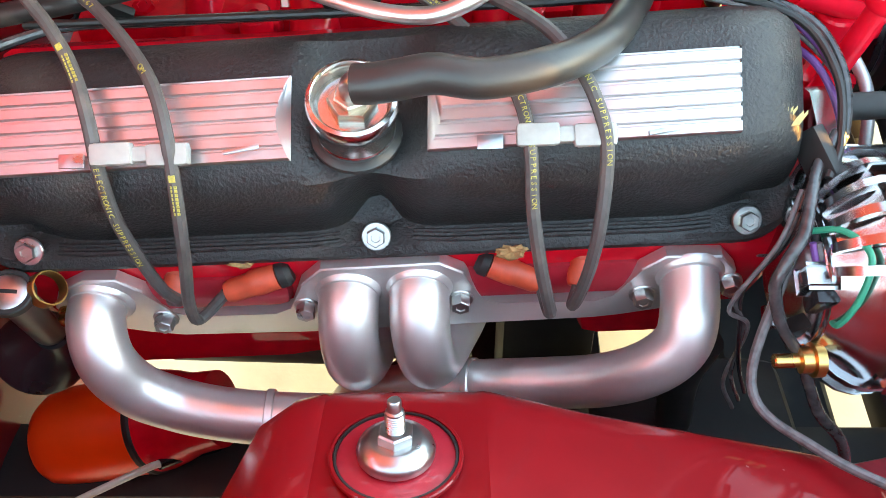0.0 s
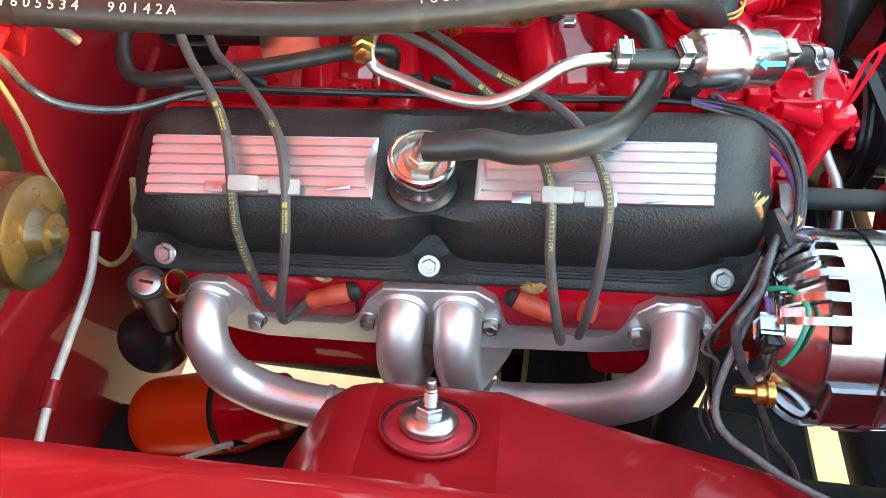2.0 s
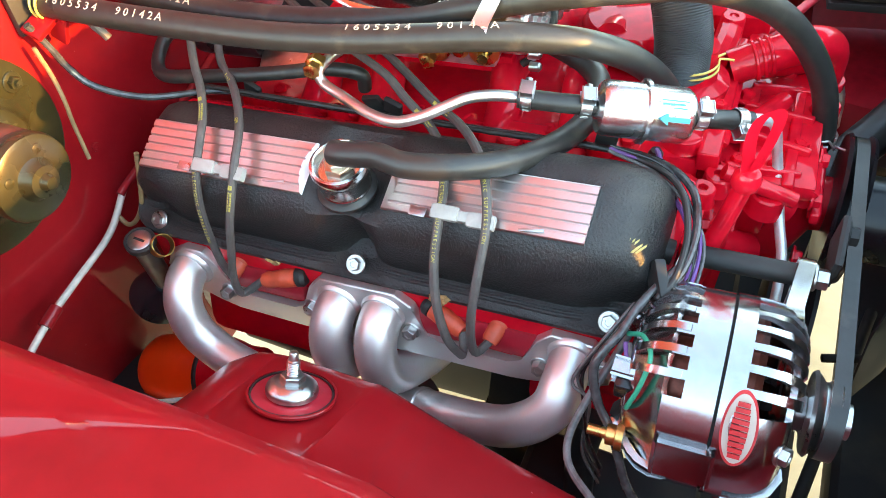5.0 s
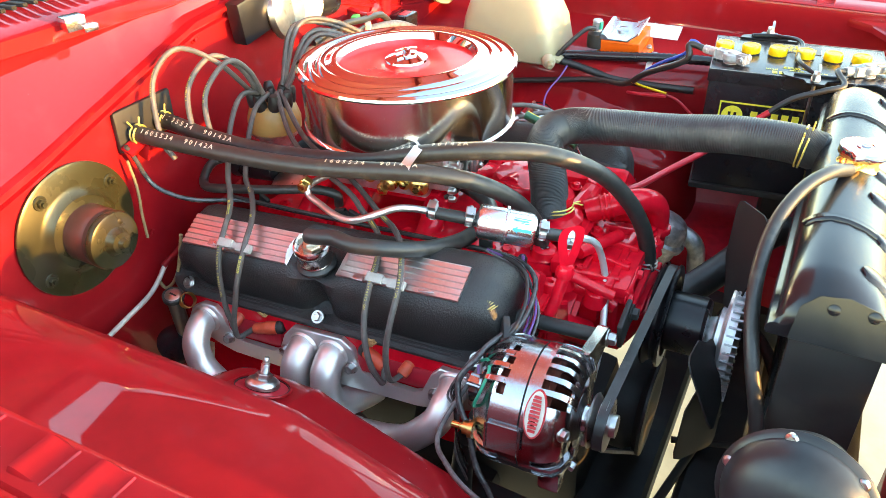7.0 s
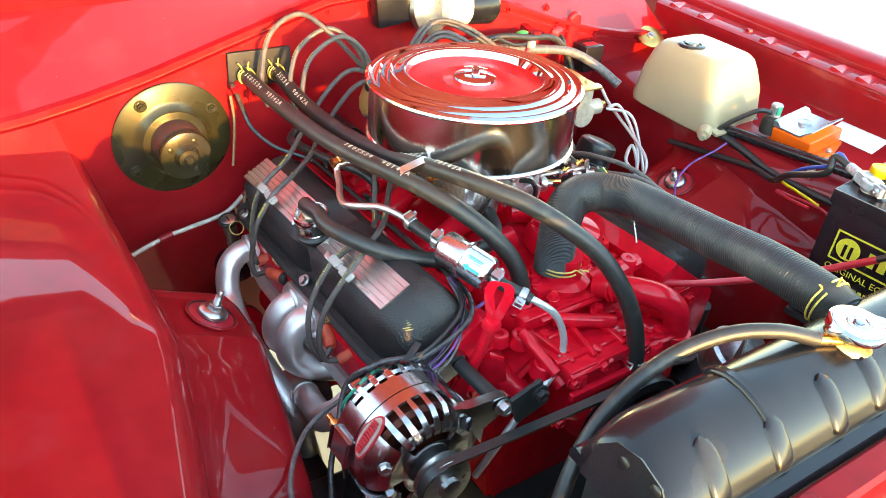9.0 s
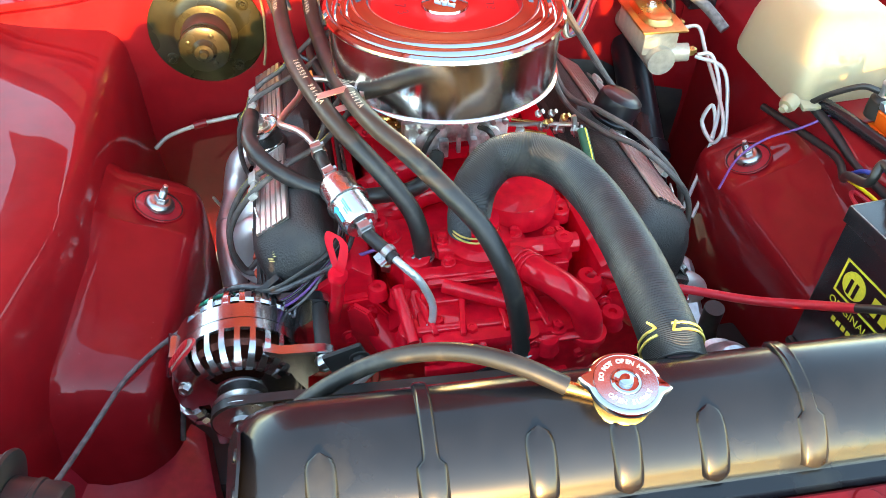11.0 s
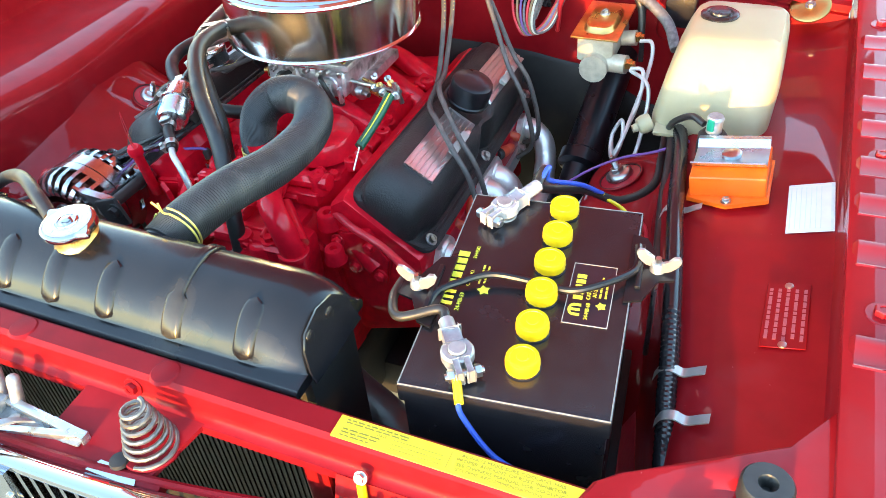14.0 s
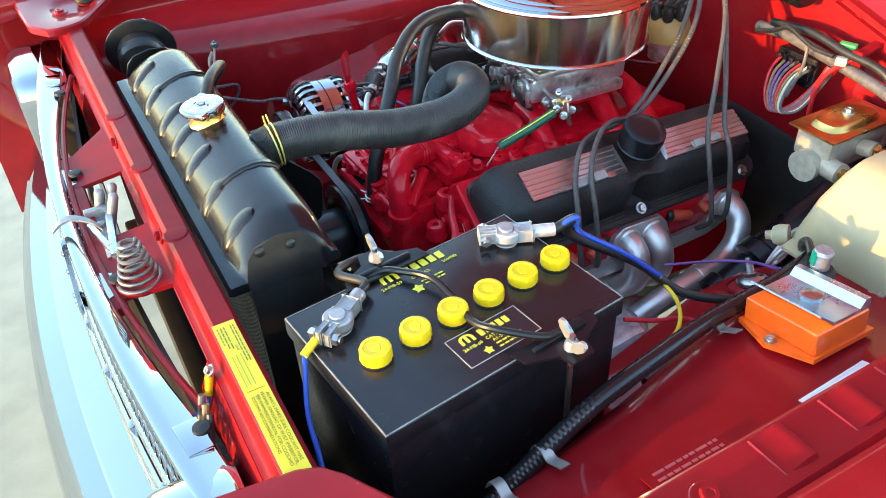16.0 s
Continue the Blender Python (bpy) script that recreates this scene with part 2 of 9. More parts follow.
def rod(bm, p, q, r, r2=None, n=16):
    p, q = Vector(p), Vector(q)
    d = (q - p).length
    return lathe(bm, p, q - p, [(r, 0), (r if r2 is None else r2, d)], n)


def path_points(pts, res=6):
    """A smooth line through the points."""
    p = [Vector(a) for a in pts]
    p = [p[0] * 2 - p[1]] + p + [p[-1] * 2 - p[-2]]
    out = []
    for i in range(1, len(p) - 2):
        for k in range(res):
            t = k / res
            a, b, c, d = p[i - 1], p[i], p[i + 1], p[i + 2]
            out.append(0.5 * (2 * b + (c - a) * t + (2 * a - 5 * b + 4 * c - d) * t * t + (3 * b - a - 3 * c + d) * t ** 3))
    return out + [p[-2]]


def frames(line):
    """Points with frames that don't twist along the line."""
    out, x = [], None
    for i, c in enumerate(line):
        z = (line[min(i + 1, len(line) - 1)] - line[max(i - 1, 0)]).normalized()
        if x is None:
            x = frame_z(z).col[0]
        x = (x - z * x.dot(z)).normalized()
        out.append((c, Matrix((x, z.cross(x), z)).transposed()))
    return out


def tube(bm, pts, r, n=12, res=6, rf=None, caps=True):
    fs = frames(path_points(pts, res))
    m = len(fs) - 1
    return skin(bm, [ring(bm, c, fr, rf(i / m) if rf else r, n) for i, (c, fr) in enumerate(fs)], True, caps, caps)


def hollow(bm, at, axis, r_out, r_in, h, n=28, bevel=0.001):
    """A ring or pipe end with a real wall."""
    fr = frame_z(axis)
    b = min(bevel, (r_out - r_in) / 3)
    pr = [(r_in, 0), (r_out - b, 0), (r_out, b), (r_out, h - b), (r_out - b, h), (r_in, h)]
    rs = [ring(bm, at, fr, r, n, z) for r, z in pr]
    skin(bm, rs + [rs[0]], True, False, False)
    return bm


def prism(bm, poly, origin, x, y, h, bevel=0.0):
    """A flat outline, given in the plane of x and y through origin, extruded by h along x cross y."""
    x, y = Vector(x).normalized(), Vector(y).normalized()
    z = x.cross(y)
    o = Vector(origin)
    a = [bm.verts.new(o + x * u + y * v) for u, v in poly]
    b = [bm.verts.new(o + x * u + y * v + z * h) for u, v in poly]
    skin(bm, [a, b])
    if bevel:
        es = [e for e in bm.edges if (e.verts[0] in b and e.verts[1] in b)]
        bmesh.ops.bevel(bm, geom=es, offset=bevel, segments=2, affect="EDGES")
    return bm


def hexbolt(bm, p, axis, r=0.008, h=0.007, washer=0.012, shank=0.0):
    if washer:
        lathe(bm, p, axis, [(washer, 0), (washer, 0.0018), (washer * 0.93, 0.0026), (r, 0.0026)], 20)
    a = Vector(axis).normalized()
    q = Vector(p) + a * 0.002
    lathe(bm, q, axis, [(r, 0), (r, h * 0.85), (r * 0.9, h), (r * 0.5, h), (r * 0.45, h - 0.001)], 6)
    if shank:
        rod(bm, q, q + a * (h + shank), r * 0.55, n=12)
    return bm


def clamp_worm(name, at, axis, r, side, parent=None, w=0.010):
    """Slotted worm-drive band round a hose, with its screw housing on one side."""
    t = parent
    bm = BM()
    hollow(bm, Vector(at) - Vector(axis).normalized() * w / 2, axis, r + 0.0012, r, w)
    s = (Vector(side) - Vector(axis).normalized() * Vector(side).dot(Vector(axis).normalized())).normalized()
    fr = Matrix((Vector(axis).normalized(), s.cross(Vector(axis).normalized()) * -1, s)).transposed()
    box(bm, Vector(at) + s * (r + 0.004), (w * 1.1, 0.012, 0.007), fr, 0.0012)
    rod(bm, Vector(at) + s * (r + 0.004) + fr @ Vector((0, -0.011, 0)), Vector(at) + s * (r + 0.004) + fr @ Vector((0, -0.005, 0)), 0.0035, n=6)
    for k in range(14):
        a = 2 * math.pi * k / 14
        d = frame_z(axis) @ Vector((math.cos(a), math.sin(a), 0))
        box(bm, Vector(at) + d * (r + 0.0013), (w * 0.55, 0.0016, 0.0008), Matrix((Vector(axis).normalized(), d.cross(Vector(axis).normalized()) * -1, d)).transposed())
    return part(name, bm, STEEL, t, "slotted bright worm-drive band")


def clamp_wire(name, at, axis, r, ear, parent=None, material=None):
    """Spring wire clamp round a hose with two upright ends."""
    bm = BM()
    fr = frame_z(axis, ear)
    a = Vector(axis).normalized()
    for off in (-0.003, 0.003):
        line = [Vector(at) + a * off * (1 + 0.3 * math.cos(k)) + fr @ Vector((math.cos(k), math.sin(k), 0)) * (r + 0.0014) for k in [0.25 + (2 * math.pi - 0.5) * i / 18 for i in range(19)]]
        end = line[-1] if off > 0 else line[0]
        tip = end + fr @ Vector((0.013, -0.005 if off > 0 else 0.005, 0))
        line = line + [tip] if off > 0 else [tip] + line
        tube(bm, line, 0.0014, 6, 2)
    return part(name, bm, material or YELLOW_ZINC, parent, "yellow spring wire clamp")


def text_mesh(txt, size, m, name, material, parent=None, depth=0.0002, label=""):
    """Raised lettering in the built-in font, its baseline start at the pose m."""
    cu = bpy.data.curves.new(name, "FONT")
    cu.body, cu.size, cu.extrude, cu.resolution_u = txt, size, depth, 2
    cu.align_x, cu.align_y = "CENTER", "CENTER"
    tmp = new(name, cu)
    bpy.context.view_layer.update()
    me = bpy.data.meshes.new_from_object(tmp.evaluated_get(bpy.context.evaluated_depsgraph_get()))
    bpy.data.objects.remove(tmp)
    me.transform(m)
    me.materials.clear()
    me.materials.append(material)
    ob = new(name, me)
    if parent:
        ob.parent = parent
        ob.matrix_parent_inverse = Matrix.Identity(4) if parent.parent else parent.matrix_basis.inverted()
    if label:
        ob["label"] = label
    return ob


def axes(o, x, y):
    """A pose at o with the given x and y directions."""
    x = Vector(x).normalized()
    z = x.cross(Vector(y)).normalized()
    y = z.cross(x)
    m = Matrix((x, y, z)).transposed().to_4x4()
    m.translation = Vector(o)
    return m


def bars(bm, m, rows, h=0.0003):
    """Unreadable print: thin bars (x, y, width, height) laid on the pose m."""
    for x, y, w, t in rows:
        box(bm, m @ Vector((x, y, h / 2)), (w, t, h), m.to_3x3())
    return bm



# ---- ground ----
def surface(rows, thick=0.0, flip=False):
    """A sheet through rows of points, with a thickness if given."""
    bm = BM()
    vs = [[bm.verts.new(Vector(p)) for p in r] for r in rows]
    for a, b in zip(vs, vs[1:]):
        for i in range(len(a) - 1):
            q = (a[i], a[i + 1], b[i + 1], b[i])
            bm.faces.new(tuple(reversed(q)) if flip else q)
    bm.normal_update()
    if thick:
        bmesh.ops.solidify(bm, geom=bm.faces[:], thickness=thick)
    return bm


g = BM()
R = 400
bmesh.ops.create_grid(g, x_segments=2, y_segments=2, size=R)
tagged(part("ground", g, CONCRETE), "sunlit pale concrete driveway under the car", "ground", kind="structure")


# ---- bodywork of the engine bay ----
def smooth_at(x, table):
    """A value read between the (x, value) pairs of a table."""
    for (x0, v0), (x1, v1) in zip(table, table[1:]):
        if x <= x1:
            t = max(0.0, min(1.0, (x - x0) / (x1 - x0)))
            return v0 + (v1 - v0) * t
    return table[-1][1]


CREASE = [(-0.45, 0.592), (-0.05, 0.590), (0.10, 0.592), (0.22, 0.615), (0.40, 0.652), (0.60, 0.685), (0.72, 0.70)]


def inner_fender(name, side, label):
    root = thing(name, (0.1, side * 0.62, 0.3), label, "inner fender", kind="structure")
    xs = [-0.46 + 0.035 * i for i in range(33)]
    rows = []
    for x in xs:
        c = smooth_at(x, CREASE)
        prof = [(c - 0.035, 0.33), (c - 0.022, 0.50), (c - 0.02, 0.68), (c - 0.014, 0.745), (c - 0.004, 0.770), (c + 0.012, 0.782),
                (c + 0.5 * (0.735 - c), 0.788), (0.735, 0.7965), (0.770, 0.8045), (0.798, 0.8135), (0.804, 0.8175), (0.8065, 0.826), (0.8055, 0.850), (0.803, 0.880), (0.8015, 0.895), (0.804, 0.901)]
        rows.append([(x, side * y, z) for y, z in prof])
    part("inner_panel", surface(rows, 0.0015 * side), RED, root)
    rows = [[(x, side * y, z) for y, z in ((0.800, 0.899), (0.806, 0.903), (0.835, 0.904), (0.856, 0.905), (0.862, 0.900), (0.862, 0.870))] for x in xs]
    part("top_flange", surface(rows, 0.002 * side), RED, root, "flat spot-welded top flange")
    rows = []
    for x in (0.17, 0.20, 0.25, 0.32, 0.42, 0.52, 0.62, 0.672):
        c = smooth_at(x, CREASE)
        yi = smooth_at(x, [(0.17, 0.53), (0.25, 0.44), (0.45, 0.40), (0.67, 0.37)])
        rows.append([(x, side * y, z) for y, z in ((c - 0.026, 0.53), (c - 0.045, 0.488), (c - 0.07, 0.476), (yi + 0.03, 0.470), (yi + 0.006, 0.462), (yi, 0.44), (yi, 0.30))])
    part("lower_apron", surface(rows, 0.0015 * side), RED_TAR, root, "rough red painted lower apron")
    for x in (-0.20, 0.165, 0.435):
        bm = BM()
        hexbolt(bm, (x, side * 0.830, 0.904), (0, 0, 1), 0.0085, 0.007, 0.016)
        part('flange_bolt', bm, RED, root)
    for x in (-0.405, -0.315, -0.135, -0.045, 0.045, 0.105, 0.19, 0.265, 0.35, 0.49):     # raised tabs along the flange
        bm = BM()
        prof = [(-0.018, 0.0), (-0.0165, 0.0068), (-0.012, 0.0076), (-0.006, 0.0068), (0.014, 0.0020), (0.018, 0.0034), (0.022, 0.0)]
        skin(bm, [[bm.verts.new((x + u, side * y, z + h * k)) for u, h in prof] for y, z, k in ((0.803, 0.900, 0.6), (0.807, 0.9030, 1.0), (0.846, 0.9040, 1.0), (0.849, 0.9035, 0.4))])
        part("pressed_pad", bm, RED, root)
    return root


inner_fender("inner_fender_right", -1, "glossy red inner fender panel with pressed pads")
inner_fender("inner_fender_left", 1, "glossy red inner fender panel with pressed pads")


def outer_fender(name, side):
    rows = []
    for i in range(24):
        x = -1.2 + i * 0.093
        front = smooth_at(x, [(0.3, 0.0), (0.94, 0.05)])
        rows.append([(x, side * (y - front * 0.6), z - front) for y, z in ((0.866, 0.880), (0.867, 0.912), (0.870, 0.922), (0.878, 0.929), (0.905, 0.936), (0.928, 0.930), (0.940, 0.912), (0.945, 0.87), (0.928, 0.74), (0.930, 0.55), (0.90, 0.42))])
    tagged(part(name, surface(rows, 0.0015 * side), RED), "smooth glossy red outer front fender", "fender", kind="structure")


outer_fender("outer_fender_right", -1)
outer_fender("outer_fender_left", 1)


def shock_tower(side, name):
    """Pressed tower over the front suspension with the shock absorber's stud on top."""
    root = thing(name, (-0.04, side * 0.52, 0.40), "glossy red shock tower with a round hole on top", "shock tower", kind="structure")
    st = [(-0.20, 0.572, 0.50, 0.52), (-0.175, 0.545, 0.565, 0.59), (-0.150, 0.500, 0.615, 0.66), (-0.125, 0.458, 0.638, 0.702), (-0.105, 0.444, 0.643, 0.712), (-0.088, 0.440, 0.644, 0.716), (-0.0845, 0.4395, 0.6425, 0.7145), (-0.081, 0.439, 0.644, 0.716), (-0.03, 0.438, 0.645, 0.717),
          (0.012, 0.438, 0.645, 0.717), (0.018, 0.4385, 0.6475, 0.7195), (0.024, 0.439, 0.646, 0.7175), (0.05, 0.443, 0.6415, 0.714), (0.09, 0.450, 0.636, 0.706), (0.16, 0.460, 0.629, 0.690), (0.22, 0.468, 0.6225, 0.673), (0.255, 0.473, 0.617, 0.664), (0.275, 0.478, 0.608, 0.656), (0.290, 0.486, 0.588, 0.640), (0.305, 0.50, 0.545, 0.60), (0.33, 0.53, 0.45, 0.50), (0.35, 0.56, 0.40, 0.43)]
    rows = []
    for x, yi, zi, zo in st:
        zo -= 0.015 if -0.16 < x < 0.30 else 0.0
        wall = smooth_at(x, CREASE) - 0.012
        yi = min(yi, wall - 0.006)
        w = wall - yi
        rows.append([(x, side * y, z) for y, z in ((wall, zo + 0.022), (wall - 0.008, zo + 0.008), (wall - 0.020, zo - 0.006), (yi + 0.6 * w, zi + 0.6 * (zo - zi)), (yi + 0.22 * w, zi + 0.22 * (zo - zi)), (yi + 0.13 * w, zi + 0.11 * (zo - zi)), (yi + 0.07 * w, zi + 0.01 * (zo - zi)), (yi + 0.02 * w, zi - 0.010), (yi, zi - 0.026), (yi - 0.002, zi - 0.10), (yi + 0.002, 0.33))])
    part("tower_panel", surface(rows, -0.0015 * side), RED, root)
    up = Vector((0, -side * 0.44, 0.90)).normalized()
    foot = Vector((-0.036, side * 0.496, 0.6700 + 0.0015))
    bm = BM()
    hollow(bm, foot - up * 0.001, up, 0.0395, 0.0370, 0.0038, 48)
    part("hole_rim", bm, RED, root)
    bm = BM()
    lathe(bm, foot - up * 0.0008, up, [(0.0372, 0), (0.0372, 0.0022), (0.0350, 0.0012), (0.0335, 0.0018)], 48)
    part("hole_liner", bm, RED_TAR, root)
    # Black ring drawn in for the dark gap between tower and mount
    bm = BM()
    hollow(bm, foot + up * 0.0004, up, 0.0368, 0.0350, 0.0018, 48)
    part("rubber_seal", bm, BLACK_DULL, root, "black ring drawn in for the dark gap round the mount")
    nut = thing("shock_mount", foot, "bright zinc shock absorber stud with nut and cupped washer", "shock mount")
    bm = BM()
    lathe(bm, foot + up * 0.001, up, [(0.0205, -0.002), (0.0205, 0.0015)], 36)
    part("rubber_bush", bm, BLACK_DULL, nut, "dark rubber bush")
    bm = BM()
    lathe(bm, foot + up * 0.002, up, [(0.0205, 0), (0.0228, 0.001), (0.0232, 0.004), (0.0222, 0.007), (0.0195, 0.0095), (0.0165, 0.0115), (0.0145, 0.012)], 40)
    part("cup_washer", bm, STEEL, nut)
    bm = BM()
    lathe(bm, foot + up * 0.0135, up, [(0.0112, 0), (0.0112, 0.0062), (0.0100, 0.0072)], 6)
    part("hex_nut", bm, STEEL, nut)
    bm = BM()
    prof = [(0.0055, 0)]
    for k in range(8):
        prof += [(0.0060, 0.001 + k * 0.0016), (0.0054, 0.0017 + k * 0.0016)]
    prof += [(0.0055, 0.0142), (0.0041, 0.0150), (0.0041, 0.0215), (0.0034, 0.0225)]
    lathe(bm, foot + up * 0.020, up, prof, 16)
    part("stud", bm, STEEL, nut)


shock_tower(-1, "shock_tower_right")
shock_tower(1, "shock_tower_left")


# firewall and cowl
SEAM = [(0.0, 1.010), (0.12, 1.000), (0.22, 0.972), (0.34, 0.935), (0.46, 0.897), (0.56, 0.872), (0.66, 0.852), (0.80, 0.84)]
FWX = -0.42


def seam_z(y):
    return smooth_at(abs(y), SEAM)


fire = thing("firewall", (FWX, 0, 0.35), "red painted firewall with a raised welded seam", "firewall", kind="structure")
ys = [-0.80 + 0.04 * i for i in range(41)]
rows = []
for y in ys:
    zt = seam_z(y)
    bulge = 0.02 * math.exp(-((abs(y) - 0.30) / 0.12) ** 2)
    rows.append([(FWX - 0.03, y, 0.20), (FWX - 0.01 + bulge, y, 0.45), (FWX + bulge * 0.6, y, 0.62), (FWX + bulge * 0.2, y, 0.74), (FWX, y, 0.74 + 0.6 * (zt - 0.74)), (FWX, y, zt)])
part("firewall_panel", surface(rows, -0.003), RED, fire)
bm = BM()
line = [(FWX + 0.004, y, seam_z(y)) for y in ys]
pf = frames([Vector(p) for p in line])
skin(bm, [[bm.verts.new(c + Vector(o)) for o in ((0.010, 0, 0.004), (0.010, 0, -0.003), (-0.004, 0, -0.003), (-0.004, 0, 0.006))] for c, _ in pf])
part("seam_flange", bm, RED, fire)
bm = BM()
skin(bm, [[bm.verts.new(Vector(c) + Vector((-0.002, 0, -0.019)) + Vector(o)) for o in ((0.006, 0, 0.002), (0.006, 0, -0.002), (-0.004, 0, -0.004), (-0.004, 0, 0.004))] for c in line])
part("seam_bead", bm, RED, fire)
rows = []
for y in ys:
    zt, q = seam_z(y), (y / 0.6) ** 2
    lx, lz = -0.415 - 0.10 * q, 1.050 - 0.018 * q
    rows.append([(FWX + 0.002, y, zt + 0.003), (FWX - 0.012 - 0.03 * q, y, zt + 0.25 * (lz - zt)), (lx - 0.022, y, zt + 0.7 * (lz - zt)), (lx - 0.012, y, lz - 0.012), (lx, y, lz - 0.010)])
part("cowl_front_panel", surface(rows, -0.002), RED, fire)
cowl = thing("cowl", (-0.6, 0, 0.9), "red cowl panel with dark air intake slots", "cowl", kind="structure")
rows = []
for y in [v * 1.06 for v in ys]:
    q = (y / 0.6) ** 2
    lx, lz = -0.415 - 0.10 * q, 1.050 - 0.018 * q
    rows.append([(lx - 0.004, y, lz - 0.014), (lx + 0.004, y, lz - 0.010), (lx + 0.004, y, lz + 0.012), (lx - 0.002, y, lz + 0.016), (lx - 0.04, y, lz + 0.020), (lx - 0.10, y, lz + 0.026), (lx - 0.26, y, lz + 0.036)])
part("cowl_top", surface(rows, -0.002), RED, cowl)
for i in range(30):
    for s in (-1, 1):
        y = s * (0.16 + i * 0.0155)
        q = (y / 0.6) ** 2
        bm = BM()
        box(bm, (-0.415 - 0.10 * q - 0.125, y, 1.050 - 0.018 * q + 0.0295), (0.15, 0.0075, 0.006), (0, -3.6, 0), 0.001, 1)
        part("intake_slot", bm, VOID, cowl)
wind = surface([[(-0.72 - 0.1 * (y / 0.6) ** 2 - 0.5 * k, y, 1.07 + 0.40 * k) for k in (0, 0.5, 1)] for y in ys], 0.005)
tagged(part("windscreen", wind, BLACK_GLOSS), "dark raked windscreen glass behind the cowl", "windscreen", kind="structure")

# raised hood, its red underside over the bay
hood = thing("hood", (-0.43, 0, 1.13), "raised red hood with a braced underside", "hood")
ha = radians(64)
def hood_pt(u, y, lift=0.0):
    return (-0.43 - 0.05 * (y / 0.6) ** 2 + u * math.cos(ha) - lift * math.sin(ha), y, 1.10 + u * math.sin(ha) + lift * math.cos(ha))
rows = [[hood_pt(u, y, 0.01 * math.cos(y * 2)) for u in (0, 0.2, 0.5, 0.8, 1.1)] for y in [-0.80 + 0.1 * i for i in range(17)]]
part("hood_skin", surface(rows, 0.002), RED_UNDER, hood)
bm = BM()
for y0, y1, u0, u1 in ((-0.66, 0.66, 0.04, 0.04), (-0.66, 0.66, 1.04, 1.04), (-0.66, -0.66, 0.04, 1.04), (0.66, 0.66, 0.04, 1.04), (-0.6, 0.0, 0.1, 0.95), (0.6, 0.0, 0.1, 0.95)):
    rod(bm, hood_pt(u0, y0, -0.012), hood_pt(u1, y1, -0.012), 0.022, n=6)
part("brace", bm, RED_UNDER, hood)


# radiator support, yoke and corner panels
sup = thing("radiator_support", (0.70, 0, 0.40), "red painted radiator support crossmember", "radiator support", kind="structure")
bm = BM()
prof = [(0.681, 0.826), (0.681, 0.866), (0.685, 0.8705), (0.708, 0.8705), (0.713, 0.866), (0.7145, 0.850), (0.716, 0.843), (0.720, 0.8385), (0.725, 0.837), (0.7255, 0.826)]
skin(bm, [[bm.verts.new((x, y, z)) for x, z in prof] for y in [-0.70, -0.4, 0, 0.4, 0.66]])
part("top_bar", bm, SUPPORT_RED_SHADED, sup)
for y in (-0.185, 0.0, 0.192):
    bm = BM()
    lathe(bm, (0.700, y, 0.8695), (0, 0, 1), [(0.017, 0), (0.014, 0.0025), (0.006, 0.003)], 24)
    part('pressed_bead', bm, SUPPORT_RED_SHADED, sup)
for y in (-0.133, 0.157):
    bm = BM()
    hexbolt(bm, (0.7145, y, 0.852), (0.95, 0, 0.2), 0.007, 0.006, 0.011)
    part("support_bolt", bm, SUPPORT_RED_SHADED, sup)
bm = BM()
for y0, y1, f0, f1 in ((-0.225, -0.065, -0.16, -0.075), (0.095, 0.245, 0.085, 0.22)):
    a = [(0.722, y0, 0.838), (0.722, y1, 0.838), (0.800, f1, 0.824), (0.800, f0, 0.824)]
    top = [bm.verts.new(p) for p in a]
    low = [bm.verts.new((p[0], p[1], p[2] - 0.006)) for p in a]
    skin(bm, [low, top])
box(bm, (0.793, 0.03, 0.818), (0.024, 0.42, 0.014), (0, 8, 0), 0.003)
part("latch_yoke", bm, SUPPORT_RED_SHADED, sup, "red latch panel between support and grille")
bm = BM()
tube(bm, [(0.801 - 0.045 * (y / 0.5) ** 2 - 0.022 * (y / 0.5) ** 2, y, 0.8245) for y in [-0.5 + 0.05 * i for i in range(20)]], 0.0045, 8, 2)
part("front_lip", bm, SUPPORT_RED_SHADED, sup, "thin red lip behind the grille moulding")
for s, y0, y1 in ((1, 0.395, 0.70), (-1, 0.395, 0.70)):
    rows = [[(x, s * (y0 + (y1 - y0) * k), z) for k in (0, 0.3, 0.6, 1)] for x, z in ((0.724, 0.836), (0.738, 0.80), (0.748, 0.70), (0.752, 0.45))]
    part("front_closing_panel", surface(rows, 0.002), RED, sup)
for s in (-1, 1):                       # side uprights of the core support
    bm = BM()
    box(bm, (0.690, s * 0.50, 0.60), (0.012, 0.30, 0.48), (0, 0, 0), 0.004)
    part("side_upright", bm, RED if s < 0 else BLACK_DULL, sup)
    bm = BM()
    box(bm, (0.70, s * 0.36, 0.60), (0.03, 0.03, 0.5), (0, 0, 0), 0.004)
    part("core_pillar", bm, RED, sup)
bm = BM()
box(bm, (0.70, 0, 0.36), (0.06, 1.3, 0.07), (0, 0, 0), 0.01)
part("lower_bar", bm, BLACK_DULL, sup)


